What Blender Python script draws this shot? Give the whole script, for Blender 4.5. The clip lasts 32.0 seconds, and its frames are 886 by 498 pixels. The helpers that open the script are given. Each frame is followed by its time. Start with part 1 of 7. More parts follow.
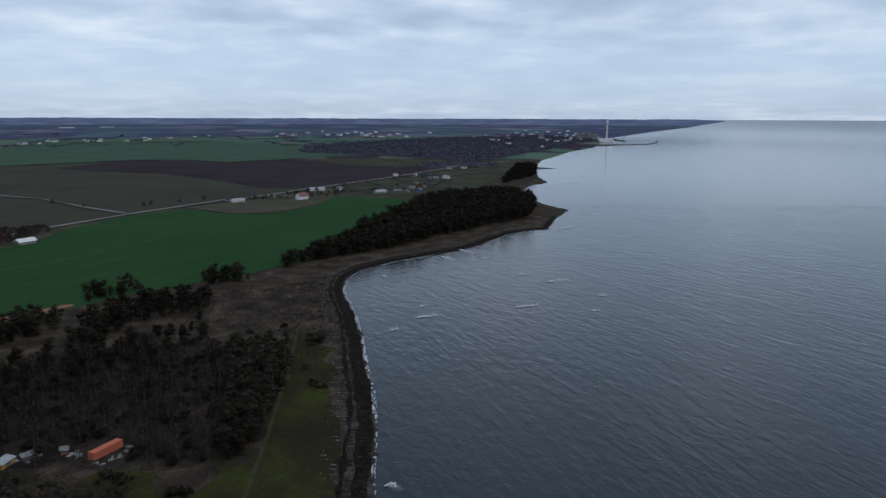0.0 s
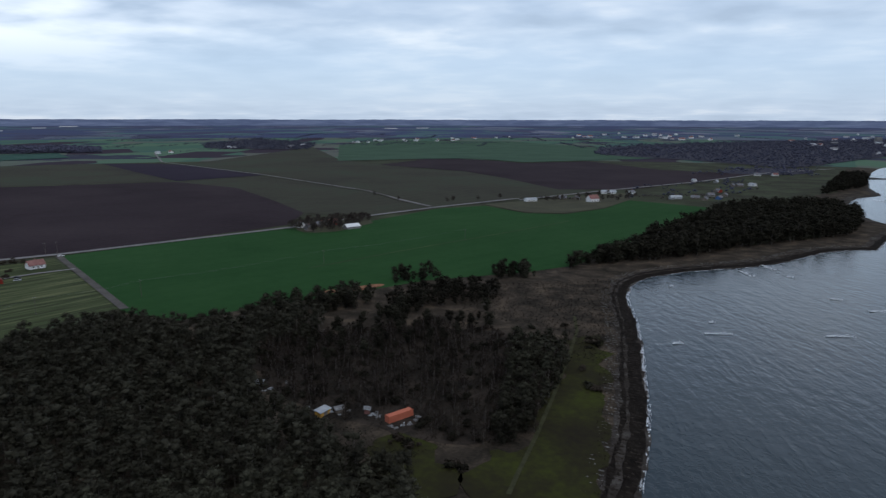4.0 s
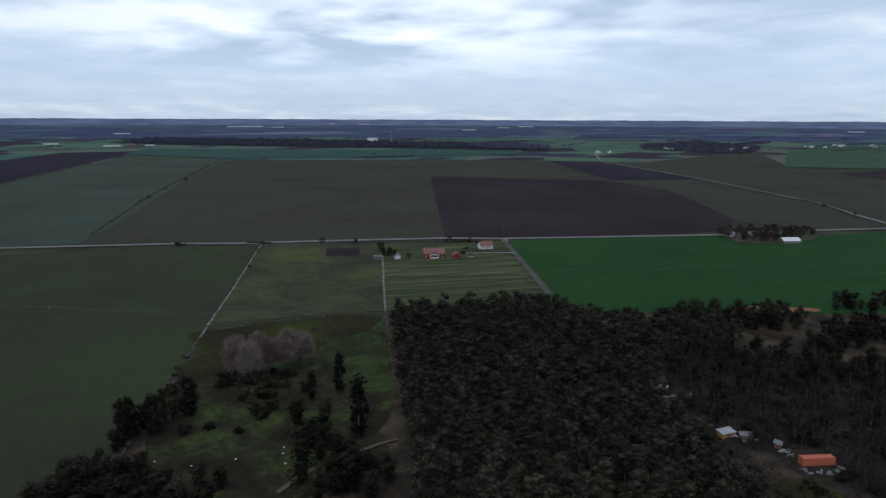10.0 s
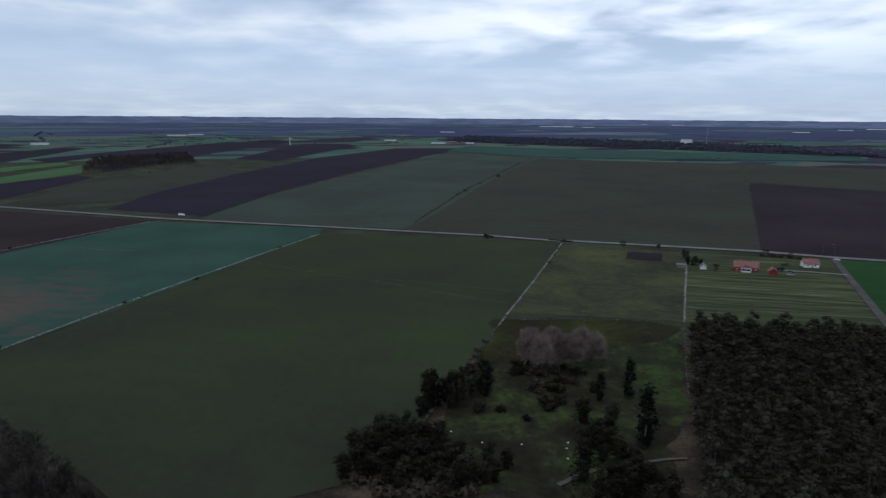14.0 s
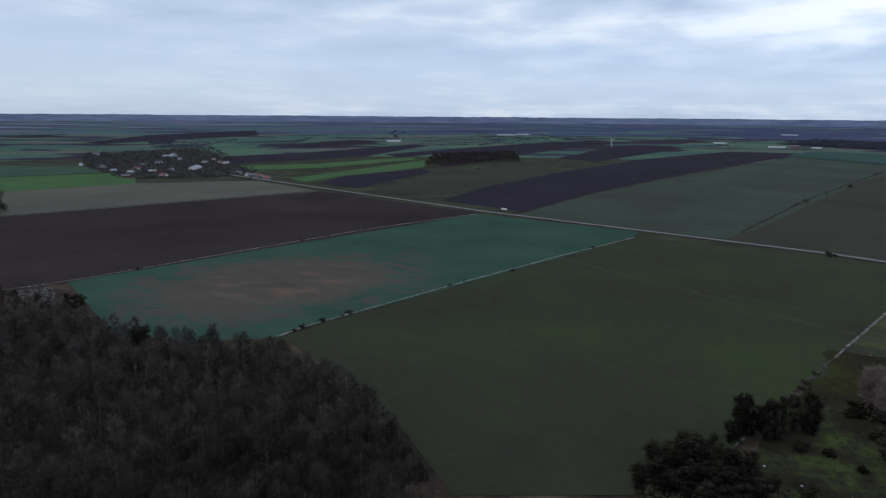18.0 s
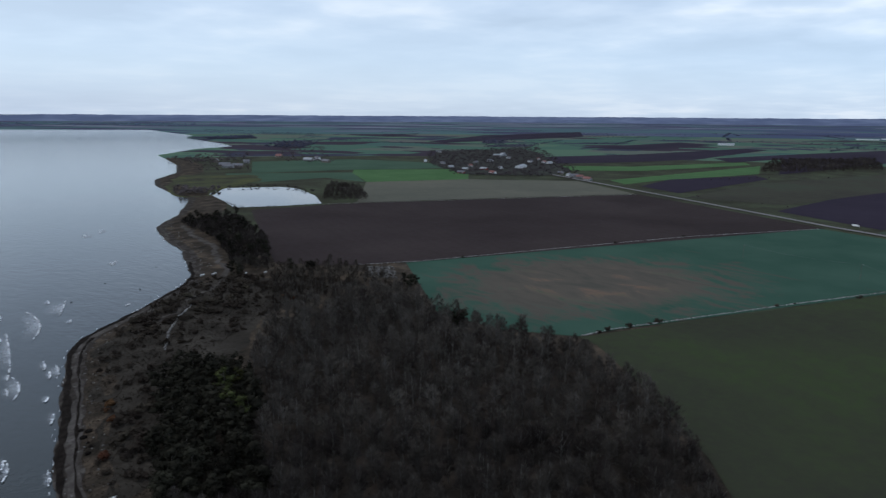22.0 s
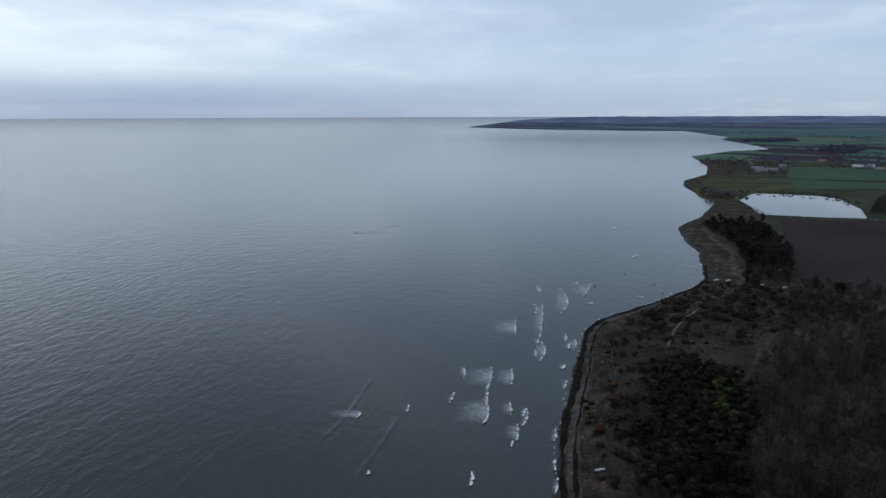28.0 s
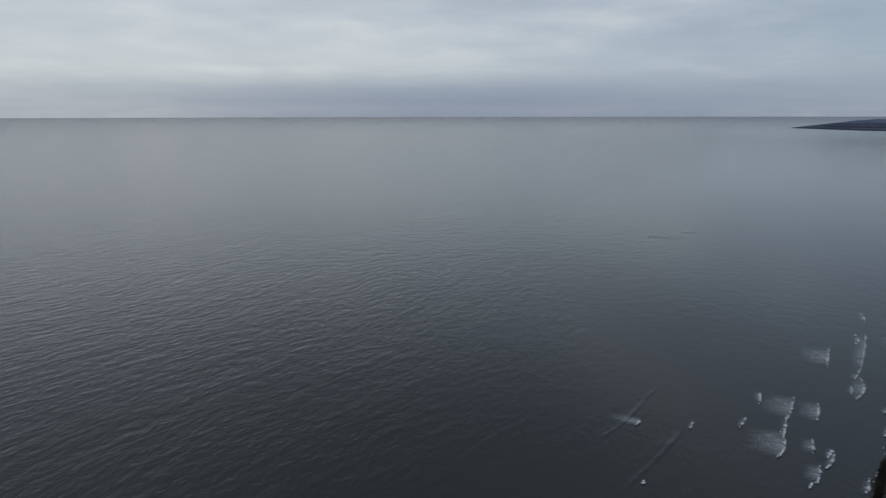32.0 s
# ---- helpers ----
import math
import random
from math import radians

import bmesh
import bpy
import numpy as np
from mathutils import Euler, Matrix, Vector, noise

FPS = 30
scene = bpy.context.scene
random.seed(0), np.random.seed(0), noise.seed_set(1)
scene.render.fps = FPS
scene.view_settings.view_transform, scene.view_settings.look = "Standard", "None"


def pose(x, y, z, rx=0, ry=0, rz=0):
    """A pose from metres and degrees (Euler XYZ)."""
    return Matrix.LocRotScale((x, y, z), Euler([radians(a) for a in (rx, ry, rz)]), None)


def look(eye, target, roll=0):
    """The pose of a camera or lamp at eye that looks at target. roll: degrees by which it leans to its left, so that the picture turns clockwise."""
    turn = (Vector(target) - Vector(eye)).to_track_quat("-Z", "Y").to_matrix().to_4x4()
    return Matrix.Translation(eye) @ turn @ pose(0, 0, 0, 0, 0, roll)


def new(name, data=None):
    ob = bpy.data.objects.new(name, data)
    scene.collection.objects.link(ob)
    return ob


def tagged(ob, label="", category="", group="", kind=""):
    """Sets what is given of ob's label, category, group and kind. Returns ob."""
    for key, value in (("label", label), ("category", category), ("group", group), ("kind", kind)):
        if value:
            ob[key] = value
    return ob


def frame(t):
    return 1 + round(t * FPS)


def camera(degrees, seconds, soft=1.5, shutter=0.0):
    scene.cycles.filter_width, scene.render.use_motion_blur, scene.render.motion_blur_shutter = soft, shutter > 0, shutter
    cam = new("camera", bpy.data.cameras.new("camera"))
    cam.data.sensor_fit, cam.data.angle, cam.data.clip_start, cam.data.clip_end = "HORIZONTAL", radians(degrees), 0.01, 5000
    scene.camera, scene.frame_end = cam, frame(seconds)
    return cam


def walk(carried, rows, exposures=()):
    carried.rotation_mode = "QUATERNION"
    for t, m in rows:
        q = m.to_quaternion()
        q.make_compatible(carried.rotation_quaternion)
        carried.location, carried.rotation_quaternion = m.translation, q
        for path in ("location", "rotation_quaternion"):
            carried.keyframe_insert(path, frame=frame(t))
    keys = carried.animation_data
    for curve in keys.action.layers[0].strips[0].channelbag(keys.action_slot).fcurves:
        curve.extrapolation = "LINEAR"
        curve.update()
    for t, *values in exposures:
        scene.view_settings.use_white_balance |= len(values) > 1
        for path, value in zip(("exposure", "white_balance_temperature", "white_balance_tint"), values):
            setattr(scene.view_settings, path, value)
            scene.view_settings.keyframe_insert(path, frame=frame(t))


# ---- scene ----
# ---- camera ----
cam = camera(65.97, 32.0, soft=1.35, shutter=0.5)
ROWS = [
    (0, 0.00, 10.93, 0.19, -0.1, 0.3, 101.2),
    (0.5, -3.61, 10.91, 0.11, -0.1, 0.3, 101.2),
    (1, -7.55, 10.89, 0.08, -0.0, 0.2, 101.2),
    (1.5, -10.41, 10.87, 0.03, 0.1, -0.0, 101.2),
    (2, -13.19, 10.88, 0.04, 0.2, -0.3, 101.3),
    (2.5, -15.92, 10.88, 0.06, 0.4, -0.7, 101.5),
    (3, -18.62, 10.88, 0.10, 0.5, -1.0, 101.6),
    (3.5, -21.38, 10.87, 0.12, 0.7, -1.3, 101.7),
    (5.5, -32.63, 10.79, 0.12, 1.1, -1.1, 101.9),
    (6, -35.44, 10.78, 0.11, 1.2, -1.0, 101.9),
    (6.5, -38.28, 10.79, 0.09, 1.3, -1.0, 102.0),
    (7, -41.16, 10.80, 0.13, 1.5, -1.0, 102.1),
    (7.5, -44.25, 10.81, 0.17, 1.7, -1.0, 102.2),
    (8, -47.26, 10.83, 0.16, 2.0, -1.1, 102.3),
    (8.5, -50.30, 10.84, 0.20, 2.3, -1.2, 102.3),
    (9, -53.29, 10.85, 0.21, 2.6, -1.2, 102.4),
    (9.5, -56.28, 10.84, 0.21, 3.0, -1.3, 102.4),
    (10, -59.37, 10.86, 0.25, 3.5, -1.4, 102.4),
    (10.5, -62.45, 10.86, 0.24, 3.9, -1.6, 102.5),
    (11, -65.56, 10.89, 0.33, 4.2, -1.7, 102.5),
    (11.5, -68.65, 10.89, 0.28, 4.5, -1.9, 102.5),
    (12, -71.61, 10.91, 0.31, 4.7, -2.0, 102.6),
    (12.5, -75.12, 10.94, 0.41, 4.8, -2.1, 102.6),
    (13, -78.10, 10.93, 0.46, 4.8, -2.2, 102.6),
    (13.5, -81.63, 10.96, 0.44, 4.9, -2.3, 102.7),
    (14, -84.56, 10.98, 0.43, 4.9, -2.3, 102.7),
    (14.5, -88.05, 11.05, 0.44, 5.0, -2.4, 102.8),
    (16.5, -101.20, 11.06, 0.41, 5.5, -2.9, 102.8),
    (17, -104.23, 11.08, 0.41, 5.7, -2.9, 102.8),
    (17.5, -107.80, 11.10, 0.45, 5.8, -2.9, 102.7),
    (18, -110.77, 11.11, 0.45, 5.9, -2.9, 102.7),
    (18.5, -114.35, 11.10, 0.44, 6.0, -2.8, 102.6),
    (19, -117.39, 11.08, 0.44, 6.1, -2.7, 102.5),
    (19.5, -120.92, 11.08, 0.35, 6.2, -2.6, 102.5),
    (20, -124.02, 11.08, 0.34, 6.2, -2.5, 102.4),
    (20.5, -127.61, 11.10, 0.31, 6.3, -2.4, 102.4),
    (21, -130.58, 11.11, 0.34, 6.3, -2.3, 102.4),
    (21.5, -134.18, 11.13, 0.37, 6.2, -2.1, 102.4),
    (22, -137.18, 11.15, 0.35, 6.1, -1.9, 102.5),
    (22.5, -140.81, 11.18, 0.30, 5.9, -1.7, 102.6),
    (23, -143.88, 11.21, 0.26, 5.7, -1.5, 102.7),
    (23.5, -147.51, 11.21, 0.17, 5.6, -1.2, 102.8),
    (24, -150.56, 11.20, 0.18, 5.5, -1.0, 102.9),
    (24.5, -154.20, 11.20, 0.13, 5.4, -0.7, 103.0),
    (26.5, -168.10, 11.17, -0.08, 5.5, 0.3, 103.6),
    (27, -172.20, 11.19, -0.04, 5.5, 0.5, 103.7),
    (27.5, -176.55, 11.16, -0.07, 5.5, 0.7, 103.8),
    (28, -179.65, 11.11, -0.18, 5.5, 1.0, 103.9),
    (28.5, -182.81, 11.05, -0.23, 5.6, 1.4, 104.0),
    (29, -185.37, 11.02, -0.24, 5.7, 1.9, 104.2),
    (29.5, -188.19, 10.97, -0.25, 5.7, 2.5, 104.4),
    (30, -191.04, 11.00, -0.18, 5.7, 3.2, 104.6),
    (30.5, -194.19, 11.07, -0.06, 5.7, 3.8, 104.8),
    (31, -197.35, 11.17, 0.01, 5.5, 4.4, 105.0),
    (31.5, -200.56, 11.19, -0.03, 5.4, 4.9, 105.2),
    (32, -204.16, 11.14, -0.11, 5.3, 5.3, 105.3),
]


def aim(yaw, pitch, x, y, z):
    a, p = radians(yaw), radians(pitch)
    return (x + math.sin(a) * math.cos(p), y + math.cos(a) * math.cos(p), z - math.sin(p))


walk(cam, [(t, look((x, y, z), aim(yaw, pitch, x, y, z), roll)) for t, yaw, pitch, roll, x, y, z in ROWS],
     [(0, -0.06, 6150, 10), (3, 0.05, 6200, 10), (8, 0.07, 6200, 10), (13, -0.03, 6080, 11), (17, -0.05, 6080, 13), (19, 0.15, 6200, 11), (23, 0.22, 6130, 9), (27, 0.08, 5950, 8), (28.5, -0.18, 6080, 8), (30, -0.43, 6280, 9), (31, -0.56, 6340, 9), (32, -0.65, 6400, 9)])

# ---- sky and sun ----
SUN_AZ, SUN_EL = radians(-226), radians(60)
world = bpy.data.worlds.new("overcast_sky")
scene.world = world
world.use_nodes = True
wn, wl = world.node_tree.nodes, world.node_tree.links
wn.clear()


def node(tree, kind, **values):
    n = tree.nodes.new(kind)
    for key, value in values.items():
        if key in n.inputs:
            n.inputs[key].default_value = value
    return n


def ramp(tree, stops, fac):
    n = tree.nodes.new("ShaderNodeValToRGB")
    el = n.color_ramp.elements
    while len(el) < len(stops):
        el.new(0.5)
    for e, (pos, col) in zip(el, stops):
        e.position = pos
        e.color = (*col, 1) if len(col) == 3 else col
    tree.links.new(fac, n.inputs[0])
    return n


def math_node(tree, op, a, b=None, clamp=False):
    n = tree.nodes.new("ShaderNodeMath")
    n.operation, n.use_clamp = op, clamp
    for k, v in enumerate((a, b)):
        if v is None:
            continue
        if isinstance(v, (int, float)):
            n.inputs[k].default_value = v
        else:
            tree.links.new(v, n.inputs[k])
    return n.outputs[0]


def mix_col(tree, fac, a, b, blend="MIX"):
    n = tree.nodes.new("ShaderNodeMix")
    n.data_type, n.blend_type = "RGBA", blend
    for k, v in ((0, fac), (6, a), (7, b)):
        if isinstance(v, (int, float)):
            n.inputs[k].default_value = v
        elif isinstance(v, tuple):
            n.inputs[k].default_value = (*v, 1)
        else:
            tree.links.new(v, n.inputs[k])
    return n.outputs[2]


def noise_node(tree, vec, scale, detail=4.0, rough=0.55, distortion=0.0):
    n = node(tree, "ShaderNodeTexNoise", Scale=scale, Detail=detail, Roughness=rough, Distortion=distortion)
    if vec is not None:
        tree.links.new(vec, n.inputs["Vector"])
    return n.outputs["Fac"]


wt = world.node_tree
sky = wn.new("ShaderNodeTexSky")
sky.sky_type, sky.sun_disc = "NISHITA", False
sky.sun_elevation, sky.sun_rotation = SUN_EL, SUN_AZ
coord = wn.new("ShaderNodeTexCoord")
sep = wn.new("ShaderNodeSeparateXYZ")
wl.new(coord.outputs["Generated"], sep.inputs[0])
up = math_node(wt, "MAXIMUM", sep.outputs["Z"], 0.0)
den = math_node(wt, "ADD", up, 0.10)
flat = wn.new("ShaderNodeCombineXYZ")
wl.new(math_node(wt, "DIVIDE", sep.outputs["X"], den), flat.inputs[0])
wl.new(math_node(wt, "DIVIDE", sep.outputs["Y"], den), flat.inputs[1])
big = noise_node(wt, flat.outputs[0], 0.52, 4.0, 0.48, 0.12)
small = noise_node(wt, flat.outputs[0], 2.0, 4.0, 0.5, 0.15)
cloud = math_node(wt, "ADD", math_node(wt, "MULTIPLY", big, 0.64), math_node(wt, "MULTIPLY", small, 0.36))
cloud_col = ramp(wt, [(0.38, (0.42, 0.50, 0.62)), (0.46, (0.51, 0.60, 0.73)), (0.53, (0.63, 0.71, 0.82)), (0.62, (0.91, 0.93, 0.95))], cloud)
# the light of the hidden sun on the cloud sheet
sun_dir = Vector((math.sin(SUN_AZ) * math.cos(SUN_EL), math.cos(SUN_AZ) * math.cos(SUN_EL), math.sin(SUN_EL)))
dot = wn.new("ShaderNodeVectorMath")
dot.operation = "DOT_PRODUCT"
wl.new(coord.outputs["Generated"], dot.inputs[0])
dot.inputs[1].default_value = sun_dir
# the cloud deck is thick overhead and thins towards the horizon
deck = ramp(wt, [(0.0, (1, 1, 1)), (0.17, (0.95, 0.95, 0.95)), (0.42, (0.50, 0.49, 0.48)), (1.0, (0.42, 0.41, 0.40))], up)
glow = math_node(wt, "POWER", math_node(wt, "MAXIMUM", dot.outputs["Value"], 0.0), 10.0)
lit = mix_col(wt, math_node(wt, "MULTIPLY", glow, 0.45), cloud_col.outputs[0], (0.95, 0.90, 0.86))


def towards(az, el, power):
    d = wn.new("ShaderNodeVectorMath")
    d.operation = "DOT_PRODUCT"
    wl.new(coord.outputs["Generated"], d.inputs[0])
    d.inputs[1].default_value = (math.sin(radians(az)) * math.cos(radians(el)), math.cos(radians(az)) * math.cos(radians(el)), math.sin(radians(el)))
    return math_node(wt, "POWER", math_node(wt, "MAXIMUM", d.outputs["Value"], 0.0), power)


low = ramp(wt, [(0.0, (0.5, 0.5, 0.5)), (0.03, (0.95, 0.95, 0.95)), (0.075, (0.85, 0.85, 0.85)), (0.125, (0, 0, 0))], up)
lit = mix_col(wt, math_node(wt, "MULTIPLY", low.outputs[0], 0.8), lit, (0.47, 0.60, 0.79))

# thin bright cloud inland, a low blue-grey bank over the open sea
high = ramp(wt, [(0.05, (0, 0, 0)), (0.115, (1, 1, 1))], up)
thin = math_node(wt, "MULTIPLY", math_node(wt, "MULTIPLY", towards(-66, 12, 16.0), high.outputs[0]), math_node(wt, "MULTIPLY", math_node(wt, "SUBTRACT", cloud, 0.42), 6.0, True))
lit = mix_col(wt, math_node(wt, "MULTIPLY", thin, 0.9), lit, (1.25, 1.27, 1.30))
lit = mix_col(wt, math_node(wt, "MULTIPLY", towards(-226, 16, 4.0), 0.8), lit, mix_col(wt, cloud, (0.59, 0.65, 0.74), (1.36, 1.33, 1.28)))
lit = mix_col(wt, math_node(wt, "MULTIPLY", towards(-150, 8, 5.0), 0.5), lit, (0.51, 0.59, 0.70))
bank = ramp(wt, [(0.0, (0.85, 0.85, 0.85)), (0.008, (0.85, 0.85, 0.85)), (0.018, (1, 1, 1)), (0.036, (0.8, 0.8, 0.8)), (0.062, (0, 0, 0))], up)
seaward = math_node(wt, "MULTIPLY", towards(-204, 2, 5.0), 1.0)
lit = mix_col(wt, math_node(wt, "MULTIPLY", math_node(wt, "MULTIPLY", bank.outputs[0], seaward), 0.9), lit, (0.22, 0.33, 0.55))
# thickest over the open sea to the south, thinner to the north-east
thick = math_node(wt, "ADD", math_node(wt, "SUBTRACT", 1.0, math_node(wt, "MULTIPLY", towards(25, 30, 2.0), 0.85)), math_node(wt, "SUBTRACT", math_node(wt, "MULTIPLY", towards(-206, 36, 24.0), 0.85), math_node(wt, "MULTIPLY", towards(-165, 36, 8.0), 0.8)))
mixed = mix_col(wt, 0.036, mix_col(wt, 1.0, lit, math_node(wt, "POWER", deck.outputs[0], thick), "MULTIPLY"), sky.outputs[0])
bg = node(wt, "ShaderNodeBackground", Strength=0.85)
wl.new(mixed, bg.inputs["Color"])
out = wn.new("ShaderNodeOutputWorld")
wl.new(bg.outputs[0], out.inputs[0])

sun = new("sun", bpy.data.lights.new("sun", "SUN"))
sun.data.energy, sun.data.angle, sun.data.color = 0.5, radians(35), (1.0, 0.95, 0.90)
sun.matrix_world = look(sun_dir * 1000, (0, 0, 0))


# ---- materials ----
def material(name, colours, scale=0.2, rough=0.9, fine=3.0, bump=0.0, rows=None, metal=0.0, spread=0.0, spec=0.02, stretch=None, island=False):
    """colours: two or three base colours blended by a coarse and a fine noise. rows: (angle, spacing, depth) of drill or plough lines.
    spread: brightness change from piece to piece."""
    if max(colours[-1]) < 0.25:
        colours = [tuple(1.3 * v for v in col) for col in colours]
    m = bpy.data.materials.new(name)
    m.use_nodes = True
    t = m.node_tree
    b = t.nodes["Principled BSDF"]
    c = t.nodes.new("ShaderNodeTexCoord")
    vec = c.outputs["Object"]
    if stretch:
        mp = t.nodes.new("ShaderNodeMapping")
        mp.vector_type = "TEXTURE"
        mp.inputs["Rotation"].default_value = (0, 0, stretch[0])
        mp.inputs["Scale"].default_value = (1, stretch[1], 1)
        t.links.new(vec, mp.inputs[0])
        vec = mp.outputs[0]
    coarse = noise_node(t, vec, scale, 5.0, 0.6, 0.3)
    grain = noise_node(t, vec, fine, 4.0, 0.6)
    fac = math_node(t, "ADD", math_node(t, "MULTIPLY", coarse, 0.7), math_node(t, "MULTIPLY", grain, 0.3))
    n = len(colours)
    stops = [(0.36 + 0.28 * k / max(1, n - 1), col) for k, col in enumerate(colours)]
    col = ramp(t, stops, fac).outputs[0]
    if rows:
        mp = t.nodes.new("ShaderNodeMapping")
        mp.inputs["Rotation"].default_value = (0, 0, rows[0])
        t.links.new(c.outputs["Object"], mp.inputs[0])
        wv = node(t, "ShaderNodeTexWave", Scale=0.314 / rows[1], Distortion=0.6, Detail=2.0)
        t.links.new(mp.outputs[0], wv.inputs[0])
        col = mix_col(t, math_node(t, "MULTIPLY", math_node(t, "POWER", wv.outputs["Fac"], 3.0), rows[2]), col, tuple(0.45 * v for v in colours[0]))
    if spread:
        info = t.nodes.new("ShaderNodeObjectInfo")
        geo = t.nodes.new("ShaderNodeNewGeometry")
        if island:
            r = math_node(t, "FRACT", math_node(t, "ADD", info.outputs["Random"], geo.outputs["Random Per Island"]))
        else:
            r = math_node(t, "MULTIPLY", math_node(t, "ADD", info.outputs["Random"], noise_node(t, geo.outputs["Position"], 0.16, 2.0, 0.5)), 0.5)
            r = math_node(t, "ADD", math_node(t, "MULTIPLY", math_node(t, "SUBTRACT", r, 0.5), 1.7), 0.5)
        hsv = t.nodes.new("ShaderNodeHueSaturation")
        t.links.new(math_node(t, "ADD", math_node(t, "MULTIPLY", r, 2 * spread), 1 - spread), hsv.inputs["Value"])
        t.links.new(math_node(t, "ADD", math_node(t, "MULTIPLY", r, 0.04), 0.48), hsv.inputs["Hue"])
        t.links.new(col, hsv.inputs["Color"])
        col = hsv.outputs[0]
    t.links.new(col, b.inputs["Base Color"])
    b.inputs["Roughness"].default_value, b.inputs["Metallic"].default_value = rough, metal
    b.inputs["Specular IOR Level"].default_value = spec
    if bump:
        bp = node(t, "ShaderNodeBump", Strength=0.6, Distance=bump)
        t.links.new(fac, bp.inputs["Height"])
        t.links.new(bp.outputs[0], b.inputs["Normal"])
    return m


